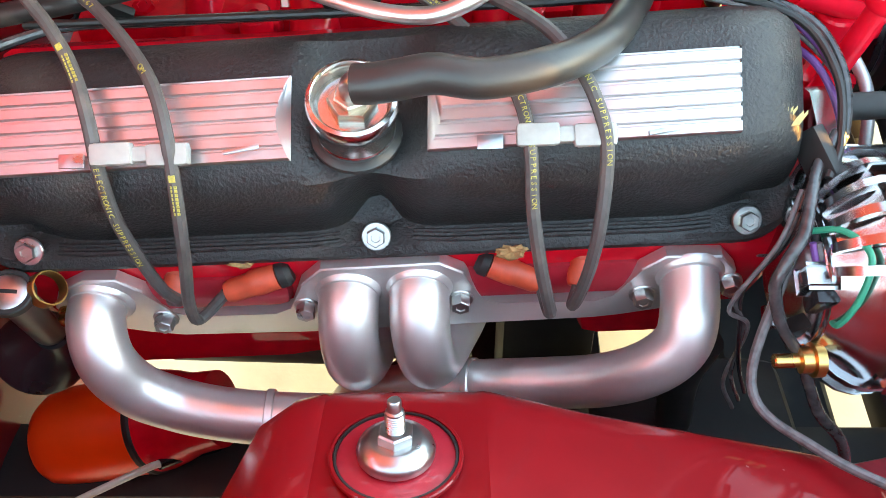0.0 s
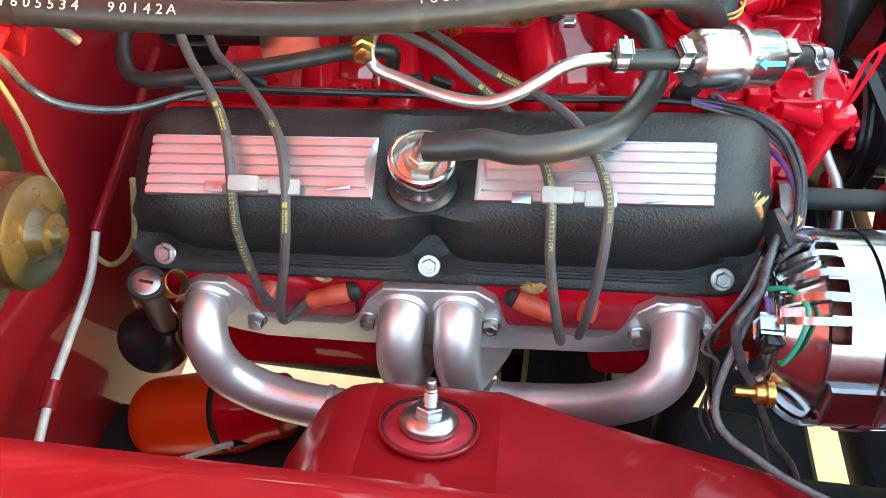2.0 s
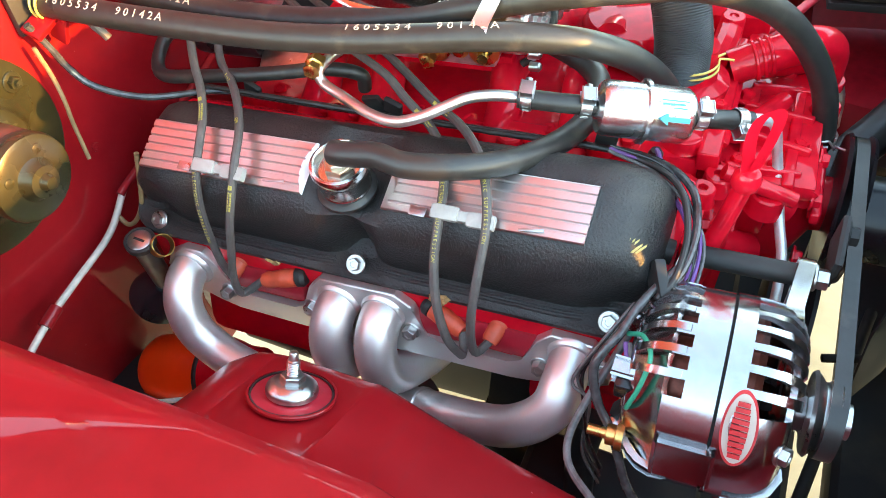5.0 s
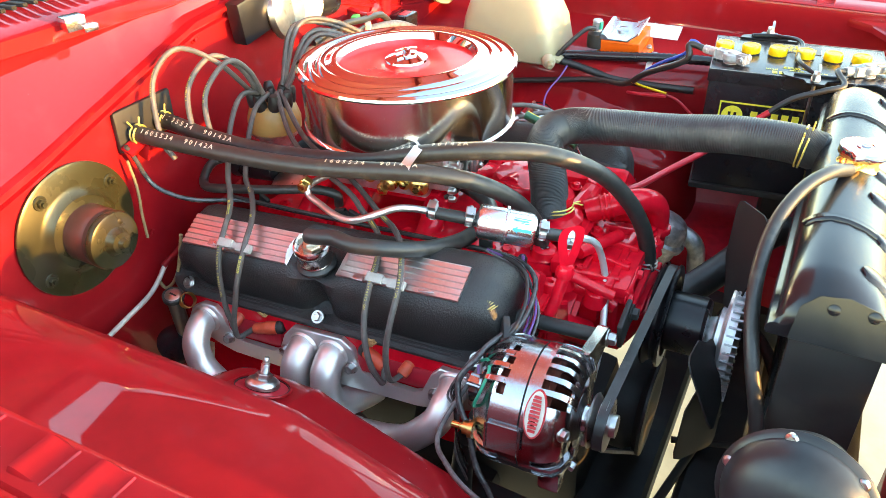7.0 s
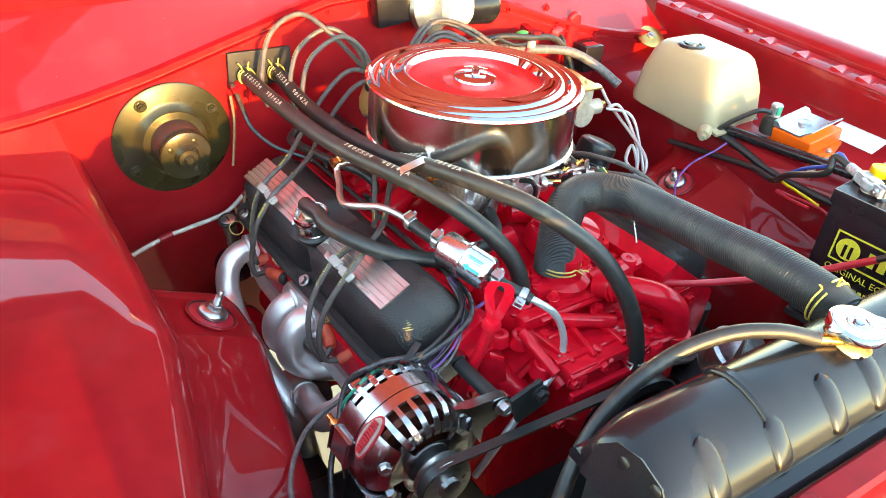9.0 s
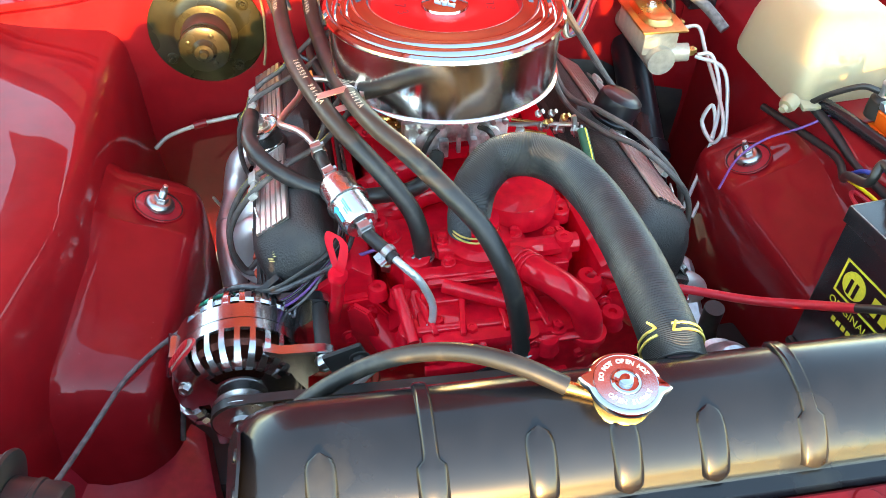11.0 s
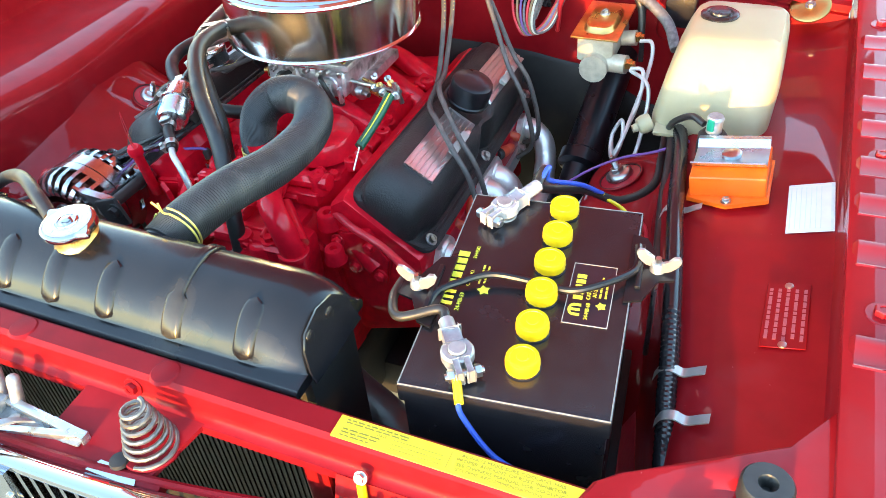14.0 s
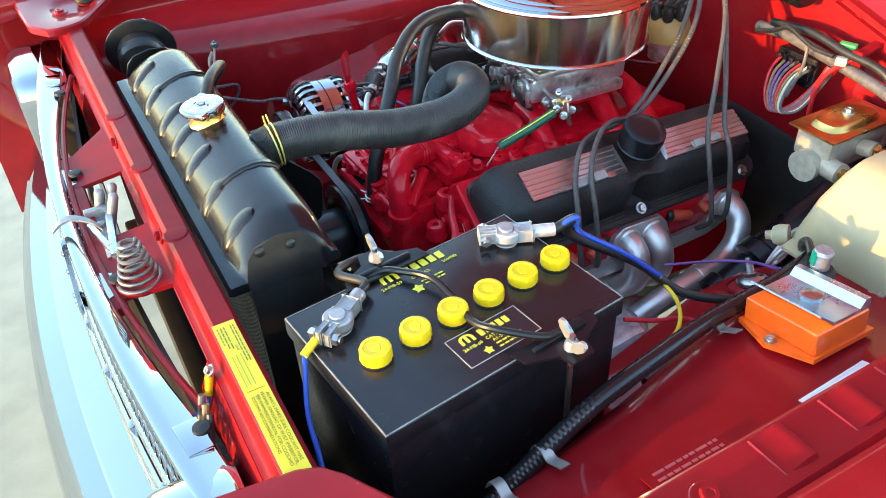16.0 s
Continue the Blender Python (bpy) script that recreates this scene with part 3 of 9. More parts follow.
def corner_panel(side, name):
    root = thing(name, (0.75, side * 0.74, 0.85), "red corner panel with a dished seat for the hood bumper", "corner panel", kind="structure")
    bm = BM()
    poly = [(0.672, 0.628), (0.690, 0.615), (0.80, 0.60), (0.88, 0.66), (0.90, 0.80), (0.86, 0.862), (0.50, 0.862), (0.50, 0.800), (0.555, 0.795), (0.585, 0.780), (0.598, 0.755)]
    if side < 0:
        poly[2:6] = [(0.74, 0.605), (0.775, 0.66), (0.785, 0.80), (0.78, 0.862)]
    cx, cy = 0.651, 0.751
    n = 40
    # outline sampled by angle round the dish
    def cast(a):
        d = Vector((math.cos(a), math.sin(a)))
        best = 0.3
        for p, q in zip(poly, poly[1:] + poly[:1]):
            p, q = Vector(p) - Vector((cx + 0.03, cy - 0.012)), Vector(q) - Vector((cx + 0.03, cy - 0.012))
            e = q - p
            den = d.x * e.y - d.y * e.x
            if abs(den) > 1e-9:
                t = (p.x * e.y - p.y * e.x) / den
                u = (p.x * d.y - p.y * d.x) / den
                if t > 0 and -1e-6 <= u <= 1 + 1e-6:
                    best = min(best, t) if best != 0.3 else t
        return best
    rings = []
    angs = [2 * math.pi * i / n for i in range(n)]
    for k in range(7):
        rr = []
        for a in angs:
            el = 1 / math.sqrt((math.cos(a) / 0.040) ** 2 + (math.sin(a) / 0.058) ** 2)
            out = cast(a)
            r, z = [(out, 0.866), (out, 0.878), (out - 0.004, 0.881), (min(el + 0.008, out - 0.006), 0.881), (min(el, out - 0.01), 0.878), (min(el, out - 0.012) * 0.86, 0.873), (min(el, out - 0.012) * 0.5, 0.872)][k]
            rr.append(bm.verts.new((cx + 0.03 + r * math.cos(a), side * (cy - 0.012 + r * math.sin(a)), z)))
        rings.append(rr)
    skin(bm, rings, True, False, True)
    part("corner_plate", bm, RED, root)
    for p in ((0.708, 0.697), (0.74, 0.85), (0.80, 0.78))[:3 if side > 0 else 2]:
        bm = BM()
        hexbolt(bm, (p[0], side * p[1], 0.881), (0, 0, 1), 0.0085, 0.006, 0.016)
        part('panel_bolt', bm, RED, root)
    bump = thing("hood_bumper", (cx, side * cy, 0.873), "round black rubber hood bumper on a threaded stud", "rubber bumper")
    bm = BM()
    lathe(bm, (cx, side * cy, 0.873), (0, 0, 1), [(0.017, 0), (0.017, 0.004), (0.010, 0.0045)], 24)
    part("nut", bm, RED, bump)
    bm = BM()
    lathe(bm, (cx, side * cy, 0.878), (0, 0, 1), [(0.019, 0), (0.021, 0.002), (0.021, 0.021), (0.019, 0.024), (0.008, 0.024), (0.005, 0.019), (0.0045, 0.012)], 32)
    part("rubber_pad", bm, RUBBER, bump)
    return root


corner_panel(1, "corner_panel_left")
corner_panel(-1, "corner_panel_right")


# ---- engine ----
V0 = -0.04                      # the engine's middle plane


def eng(x, y, z):
    """A place on the engine, which sits nose-up and slightly turned in the bay."""
    return Vector((x, y + 0.024 * x, z + 0.047 * x))


def mir(side, y):
    """The same offset on the right (-1) or left (1) bank."""
    return y if side < 0 else 2 * V0 - y


engine = thing("engine_block", eng(0, V0, 0.30), "red enamelled V8 engine block with heads and intake manifold", "engine")
bm = BM()
box(bm, eng(-0.06, V0, 0.50), (0.56, 0.26, 0.34), (0, -2.7, 1.4), 0.02)
part("block", bm, RED_ENGINE, engine)
for s in (-1, 1):
    bm = BM()
    box(bm, eng(-0.17, V0 + s * 0.20, 0.49), (0.30, 0.14, 0.11), (18 * s, -2.7, 1.4), 0.02)
    box(bm, eng(0.17, V0 + s * 0.19, 0.50), (0.12, 0.14, 0.12), (18 * s, -2.7, 1.4), 0.02)
    part("block_skirt", bm, RED_ENGINE, engine)
bm = BM()
box(bm, eng(-0.02, V0, 0.30), (0.68, 0.28, 0.17), (0, -2.7, 1.4), 0.03)
part("oil_pan", bm, BLACK_DULL, engine)
for side in (-1, 1):
    dx = 0 if side < 0 else 0.027
    bm = BM()
    sec = [(-0.335, 0.662), (-0.337, 0.645), (-0.335, 0.600), (-0.325, 0.545), (-0.23, 0.53), (-0.17, 0.60), (-0.19, 0.735), (-0.215, 0.752)]
    rings = []
    for x in (-0.325, -0.318, 0.232, 0.240):
        k = 0.97 if x in (-0.325, 0.240) else 1.0
        rings.append([bm.verts.new(eng(x + dx, mir(side, -0.26 + (y + 0.26) * k), 0.64 + (z - 0.64) * k)) for y, z in sec])
    skin(bm, rings)
    part("cylinder_head", bm, RED_ENGINE, engine)
    for i, x in enumerate((-0.20, 0.075)):      # plug wells between the ports
        bm = BM()
        box(bm, eng(x + dx, mir(side, -0.330), 0.612), (0.15, 0.03, 0.035), (12 * side, -2.7, 1.4), 0.012)
        part("plug_well", bm, RED_TAR, engine)
# intake manifold with runners
bm = BM()
rings = []
for x, w, zt in ((-0.30, 0.12, 0.735), (-0.25, 0.135, 0.75), (0.10, 0.135, 0.755), (0.19, 0.130, 0.742), (0.235, 0.11, 0.728)):
    rings.append([bm.verts.new(eng(x, V0 + s * w * k, z)) for s, k, z in ((-1, 1, zt - 0.04), (-1, 0.95, zt - 0.012), (-1, 0.55, zt - 0.02), (1, 0.55, zt - 0.02), (1, 0.95, zt - 0.012), (1, 1, zt - 0.04), (1, 0.9, 0.62), (-1, 0.9, 0.62))])
skin(bm, rings)
part("intake_manifold", bm, RED_ENGINE, engine)
for x, s in ((-0.20, -1), (-0.12, -1), (0.02, -1), (0.10, -1), (-0.20, 1), (-0.12, 1), (0.03, 1), (0.11, 1)):
    bm = BM()
    tube(bm, [eng(x, V0 + s * 0.02, 0.765), eng(x, V0 + s * 0.06, 0.757), eng(x + 0.01, V0 + s * 0.10, 0.742), eng(x + 0.012, V0 + s * 0.145, 0.715)], 0.020, 12, 5)
    part('intake_runner', bm, RED_ENGINE, engine)
bm = BM()
box(bm, eng(-0.05, V0, 0.772), (0.15, 0.13, 0.022), (0, -2.7, 1.4), 0.005)
part("carburetor_pad", bm, RED_ENGINE, engine)
for i, (x, y) in enumerate(((0.052, -0.186), (0.14, -0.17), (-0.15, -0.18), (0.05, 0.10), (0.15, 0.09), (-0.15, 0.10))):
    bm = BM()
    lathe(bm, eng(x, y, 0.728), (0, 0, 1), [(0.014, 0), (0.013, 0.016), (0.011, 0.018), (0.004, 0.018), (0.004, 0.010)], 20)
    part("manifold_boss", bm, RED_ENGINE, engine)
bm = BM()
lathe(bm, eng(0.128, V0 + 0.065, 0.742), (0, 0, 1), [(0.062, 0), (0.062, 0.020), (0.055, 0.032), (0.03, 0.036)], 32)
part("manifold_bulge", bm, RED_ENGINE, engine)
# thermostat housing
bm = BM()
lathe(bm, eng(0.196, V0, 0.735), (0.1, 0, 1), [(0.046, 0), (0.046, 0.012), (0.032, 0.016), (0.026, 0.030), (0.025, 0.050)], 28)
box(bm, eng(0.196, V0, 0.738), (0.05, 0.12, 0.014), (0, -2.7, 1.4), 0.005)
for s in (-1, 1):
    hexbolt(bm, eng(0.196, V0 + s * 0.05, 0.745), (0, 0, 1), 0.008, 0.008, 0.011)
part("thermostat_housing", bm, RED_ENGINE, engine)
# front: timing cover and water pump
bm = BM()
prism(bm, [(-0.13, -0.22), (0.13, -0.22), (0.16, -0.05), (0.15, 0.06), (0.08, 0.115), (-0.08, 0.115), (-0.15, 0.06), (-0.16, -0.05)], eng(0.22, V0, 0.59), (0, 1, 0), (0.047, 0, 1), 0.06, 0.008)
part("timing_cover", bm, RED_ENGINE, engine)
bm = BM()
box(bm, eng(0.295, V0, 0.690), (0.10, 0.20, 0.018), (0, -2.7, 1.4), 0.006)
box(bm, eng(0.285, V0 - 0.05, 0.655), (0.05, 0.12, 0.05), (0, -2.7, 1.4), 0.014)
box(bm, eng(0.315, V0 + 0.08, 0.640), (0.07, 0.10, 0.11), (0, -2.7, 1.4), 0.018)
lathe(bm, eng(0.28, V0, 0.60), (1, 0.024, 0.047), [(0.075, 0), (0.075, 0.05), (0.055, 0.065), (0.032, 0.08), (0.03, 0.10)], 32)
for y, z in ((-0.115, 0.69), (-0.05, 0.70), (0.05, 0.70), (0.13, 0.67), (-0.13, 0.62), (0.14, 0.60)):
    hexbolt(bm, eng(0.345, V0 + y * 0.8, z - 0.01), (1, 0, 0), 0.008, 0.008, 0.012)
lathe(bm, eng(0.335, V0 + 0.035, 0.672), (0.2, 0, 1), [(0.026, 0), (0.022, 0.012), (0.014, 0.018), (0.013, 0.034)], 20)
part("water_pump", bm, RED_ENGINE, engine)
bm = BM()
for (a, b, r) in (((0.25, -0.14, 0.70), (0.33, -0.13, 0.66), 0.014), ((0.26, -0.10, 0.72), (0.30, -0.02, 0.715), 0.010), ((0.27, 0.03, 0.72), (0.33, 0.09, 0.70), 0.012), ((0.25, 0.11, 0.69), (0.27, 0.18, 0.63), 0.018), ((0.24, -0.20, 0.66), (0.30, -0.16, 0.62), 0.020), ((0.26, -0.16, 0.72), (0.33, -0.15, 0.69), 0.008)):
    rod(bm, eng(*a), eng(*b), r, n=12)
part("casting_ribs", bm, RED_ENGINE, engine)
bm = BM()      # bypass elbow, curled casting on the left of the pump
tube(bm, [eng(0.238, 0.000, 0.735), eng(0.262, 0.008, 0.744), eng(0.292, 0.022, 0.752), eng(0.318, 0.042, 0.750), eng(0.333, 0.062, 0.732), eng(0.337, 0.074, 0.700), eng(0.334, 0.078, 0.66)], 0.0195, 18, 6)
part("bypass_elbow", bm, RED_ENGINE, engine)
bm = BM()
tube(bm, [eng(0.22, 0.0, 0.735), eng(0.225, 0.04, 0.742), eng(0.225, 0.09, 0.745)], 0.014, 10, 4)
part("water_neck", bm, RED_ENGINE, engine)
for k in range(3):
    bm = BM()
    hollow(bm, eng(0.258 + 0.007 * k, 0.006 + 0.003 * k, 0.7425 + 0.002 * k), (1, 0.4, 0.3), 0.0225, 0.019, 0.004)
    part("elbow_rib", bm, RED_ENGINE, engine)
bm = BM()
hollow(bm, eng(0.3365, 0.0765, 0.678), (0, 0, 1), 0.0245, 0.019, 0.010)
part("elbow_collar", bm, RED_ENGINE, engine)
for x, y, z in ((0.305, -0.115, 0.700), (0.325, -0.075, 0.700), (0.270, -0.125, 0.708), (0.335, 0.035, 0.700), (0.30, 0.055, 0.7), (0.262, -0.015, 0.712)):
    bm = BM()
    hexbolt(bm, eng(x, y, z - 0.004), (0.1, 0, 1), 0.008, 0.008, 0.0125)
    part('pump_bolt', bm, RED_ENGINE, engine)
for y0, y1, x, z in ((-0.14, -0.06, 0.344, 0.690), (0.0, 0.065, 0.346, 0.688), (-0.12, 0.04, 0.250, 0.720)):
    bm = BM()
    box(bm, eng(x, (y0 + y1) / 2, z), (0.010, y1 - y0, 0.010), (0, 30, 1.4), 0.003)
    part('casting_ledge', bm, RED_ENGINE, engine)
for x, y in ((0.18, -0.12), (0.12, -0.15), (0.03, -0.155), (-0.1, -0.16), (0.2, 0.06), (0.12, 0.09), (0.24, -0.09)):
    bm = BM()
    hexbolt(bm, eng(x, y, 0.742), (0, 0, 1), 0.007, 0.007, 0.010)
    part('manifold_bolt', bm, RED_ENGINE, engine)

bm = BM()
for f, z0, h in ((1.0, 0.7265, 0.010), (0.80, 0.7360, 0.008)):
    oval = [((0.046 * f) * math.cos(a) * (1 - 0.25 * abs(math.sin(a)) ** 3), 0.068 * f * math.sin(a)) for a in [2 * math.pi * k / 40 for k in range(40)]]
    prism(bm, oval, eng(0.192, V0, z0), (1, 0.02, 0.047), (-0.02, 1, 0), h, 0.0015)
part("thermostat_plate", bm, RED_ENGINE, engine)
for y0, y1, x, z, sx, sz in ((-0.150, 0.075, 0.240, 0.7190, 0.022, 0.022), (-0.135, 0.020, 0.272, 0.7020, 0.010, 0.012), (-0.145, 0.028, 0.318, 0.6985, 0.012, 0.012), (-0.140, 0.030, 0.352, 0.6600, 0.010, 0.014), (-0.10, 0.05, 0.356, 0.630, 0.014, 0.012)):
    bm = BM()
    box(bm, eng(x, (y0 + y1) / 2, z), (sx, y1 - y0, sz), (0, -2.7, 1.4), 0.0035, 3)
    part("casting_ledge", bm, RED_ENGINE, engine)
for x, y, z, a in ((0.295, -0.128, 0.700, 12), (0.300, -0.082, 0.702, -8), (0.298, -0.030, 0.702, 0), (0.300, 0.018, 0.700, 10)):
    bm = BM()
    box(bm, eng(x, y, z), (0.072, 0.008, 0.016), (0, 4, a), 0.003, 3)
    part("casting_web", bm, RED_ENGINE, engine)
for x, y, z, r, h in ((0.256, -0.156, 0.694, 0.015, 0.020), (0.305, -0.150, 0.672, 0.017, 0.022), (0.338, -0.118, 0.668, 0.014, 0.020), (0.345, 0.020, 0.670, 0.015, 0.022), (0.225, 0.070, 0.725, 0.014, 0.034), (0.262, 0.100, 0.690, 0.018, 0.026), (0.245, -0.185, 0.700, 0.013, 0.018), (0.300, 0.125, 0.655, 0.016, 0.024), (0.214, -0.128, 0.722, 0.019, 0.014)):
    bm = BM()
    lathe(bm, eng(x, y, z), (0.05, 0, 1), [(r * 1.15, 0), (r, h * 0.3), (r * 0.96, h * 0.9), (r * 0.85, h), (r * 0.38, h), (r * 0.36, h * 0.7)], 22)
    part("casting_boss", bm, RED_ENGINE, engine)
for s in (-1, 1):
    dx = 0 if s < 0 else 0.027
    bm = BM()
    prism(bm, [(-0.045, -0.04), (0.05, -0.055), (0.062, 0.0), (0.030, 0.050), (-0.02, 0.042)], eng(0.238 + dx, V0 + s * 0.185, 0.655), (0, 1, 0), (0.047, 0, 1), 0.012, 0.003)
    part("head_end_plate", bm, RED_ENGINE, engine)
    for y, z in ((-0.025, 0.020), (0.030, 0.022), (0.0, -0.025), (0.042, -0.035)):
        bm = BM()
        hexbolt(bm, eng(0.250 + dx, V0 + s * 0.185 + y, 0.655 + z), (1, 0, 0.05), 0.0085, 0.008, 0.012)
        part("head_end_bolt", bm, RED_ENGINE, engine)
bm = BM()
prism(bm, [(-0.020, -0.060), (0.016, -0.060), (0.024, 0.0), (0.014, 0.052), (-0.006, 0.060), (-0.018, 0.045)], eng(0.262, -0.205, 0.650), (0.5, 0.85, 0), (0.1, -0.1, 1), 0.007, 0.002)
part("front_bracket", bm, RED_ENGINE, engine)
for x, s in ((-0.16, -1), (0.06, -1), (-0.16, 1), (0.07, 1)):
    bm = BM()
    box(bm, eng(x, V0 + s * 0.128, 0.732), (0.055, 0.026, 0.020), (20 * -s, -2.7, 1.4), 0.006, 3)
    part("manifold_flange", bm, RED_ENGINE, engine)
for x, y in ((-0.24, -0.155), (-0.19, -0.158), (-0.06, -0.158), (0.0, -0.160), (0.085, -0.158), (0.165, -0.152), (0.19, 0.075), (0.10, 0.083), (0.0, 0.085), (-0.1, 0.085)):
    bm = BM()
    hexbolt(bm, eng(x, y, 0.731), (0, -0.3 if y < 0 else 0.3, 1), 0.0085, 0.009, 0.013)
    part("manifold_bolt", bm, RED_ENGINE, engine)


# ---- valve covers ----
VSEC = [(-0.3455, 0.659), (-0.3465, 0.664), (-0.343, 0.6695), (-0.331, 0.6745), (-0.3315, 0.682), (-0.3385, 0.700), (-0.3425, 0.722), (-0.3415, 0.742), (-0.3355, 0.7565), (-0.327, 0.7645),
        (-0.312, 0.774), (-0.294, 0.7845), (-0.276, 0.7925), (-0.262, 0.7945), (-0.250, 0.789), (-0.242, 0.778), (-0.236, 0.765), (-0.2315, 0.7555), (-0.222, 0.7545), (-0.217, 0.749), (-0.2185, 0.744)]
RAIL = (Vector((-0.340, 0.664)), Vector((-0.219, 0.750)))


def cover_station(u, x0, x1, flare=0.06):
    """Section of the cover at u: rounded off towards both ends."""
    d = min(u - x0, x1 - u)
    k = 1.0 if d >= flare else math.sqrt(max(0.0, 1 - (1 - d / flare) ** 2))
    a, b = RAIL
    along = (b - a).normalized()
    nrm = Vector((-along.y, along.x))
    out = []
    for i, p in enumerate(VSEC):
        v = Vector(p) - a
        s, h = v.dot(along), v.dot(nrm)
        lip = i < 4 or i > 16
        kk = 1.0 if lip else 0.10 + 0.90 * k
        mid = (b - a).length / 2
        ks = (0.70 + 0.30 * math.sqrt(max(0, 1 - (1 - min(1, d / 0.035)) ** 2))) if d < 0.035 else 1.0
        if not lip:
            ks *= 0.86 + 0.14 * k
        s = mid + (s - mid) * ks
        out.append(a + along * s + nrm * h * kk)
    return out


def valve_cover(side):
    dx = 0 if side < 0 else 0.027
    x0, x1 = -0.338, 0.231
    root = thing("valve_cover", eng(-0.05 + dx, mir(side, -0.29), 0.66), "black crinkle-finish valve cover with ribbed bright plates", "valve cover", "valve covers of the engine")
    bm = BM()
    us = [x0, x0 + 0.004, x0 + 0.010, x0 + 0.018, x0 + 0.028, x0 + 0.04, x0 + 0.06] + [x0 + 0.06 + (x1 - x0 - 0.12) * k / 60 for k in range(1, 60)] + [x1 - 0.06, x1 - 0.04, x1 - 0.028, x1 - 0.018, x1 - 0.010, x1 - 0.004, x1]
    rings = []
    for u in us:
        sec = cover_station(u, x0, x1)
        rr = []
        for i, p in enumerate(sec):
            y, z = p.x, p.y
            for bx in (-0.302, -0.056, 0.2):         # scallop round each bolt
                if 3 <= i <= 8:
                    near = math.exp(-((u - bx) / (0.020 if bx == -0.056 else 0.024)) ** 2)
                    depth = (0.020, 0.024, 0.026, 0.020, 0.008, 0.002)[i - 3] * (1.0 if bx == -0.056 else 0.5)
                    y += near * depth
            if 8 <= i <= 13:                          # flat seat between the plates
                seat = 1 / (1 + math.exp((abs(u + 0.056) - 0.034) / 0.005))
                z -= seat * (0.006, 0.014, 0.021, 0.022, 0.016, 0.006)[i - 8]
                y += seat * 0.004
            if 7 <= i <= 16:
                z += (0.022 * u - 0.006) * (0.5 if i in (7, 16) else 1.0)
            rr.append(bm.verts.new(eng(u + dx, mir(side, y), z)))
        rings.append(rr)
    skin(bm, rings)
    part("cover_shell", bm, CRINKLE, root)
    for xa, xb in ((-0.282, -0.082), (-0.030, 0.176)):       # raised bead along the flange
        for y, z, r in ((-0.3405, 0.6718, 0.0021), (-0.3355, 0.6745, 0.0014)):
            bm = BM()
            tube(bm, [eng(xa + (xb - xa) * k / 8 + dx, mir(side, y + (0.003 if k in (0, 8) else 0)), z - (0.0015 if k in (0, 8) else 0)) for k in range(9)], r, 8, 2)
            part("flange_bead", bm, CRINKLE, root)
    # ribbed plates: flutes lengthwise
    def plate(xa, xb, notch_a, notch_b):
        bm = BM()
        a, b = Vector((-0.3315, 0.7525)), Vector((-0.2870, 0.7805))
        along = (b - a).normalized()
        nrm = Vector((-along.y, along.x))
        w = (b - a).length
        offs = [(0.0, 0.0025), (0.0, 0.005)]
        for k in range(6):
            s = w * (k + 0.08) / 6
            e = w / 6
            offs += [(s, 0.0066), (s + e * 0.06, 0.0072), (s + e * 0.70, 0.0072), (s + e * 0.76, 0.0066), (s + e * 0.79, 0.0046), (s + e * 0.94, 0.0046)]
        offs += [(w, 0.0062), (w, 0.0025)]
        rings = []
        for end in (0, 1):
            rr = []
            for s, h in offs:
                arc = math.sin(math.pi * s / w)
                x = xa + notch_a * arc if end == 0 else xb - notch_b * arc
                p = a + along * s + nrm * h
                rr.append(bm.verts.new(eng(x + dx, mir(side, p.x), p.y + 0.022 * x)))
            rings.append(rr)
        skin(bm, rings)
        return part("ribbed_plate", bm, ALU, root, "bright ribbed aluminium plate")
    plate(-0.300, -0.104, 0, 0.009)
    plate(-0.019, 0.170, 0.009, 0)
    for bx in (-0.302, -0.056, 0.2):
        bm = BM()
        hexbolt(bm, eng(bx + dx, mir(side, -0.3365), 0.6735), (0, -0.75 if side < 0 else 0.75, 0.66), 0.0070, 0.006, 0.0105)
        part("cover_bolt", bm, STEEL, root)
    return root


right_cover = valve_cover(-1)
valve_cover(1)
for k in range(5):                       # scuffed primer streaks at the front end
    bm = BM()
    c = Vector((0.200 + 0.0035 * k, -0.3130 + 0.0015 * (k % 3), 0.7655 - 0.0011 * k))
    prism(bm, [(-0.006, -0.0008), (0.0, -0.0012), (0.007, -0.0003), (0.005, 0.0010), (-0.004, 0.0009)], c, Vector((0.55, 0.6, 0.4)), Vector((0.75, -0.5, -0.25)), 0.0006)
    part("scuff_mark", bm, PAINT_PATCH, right_cover)
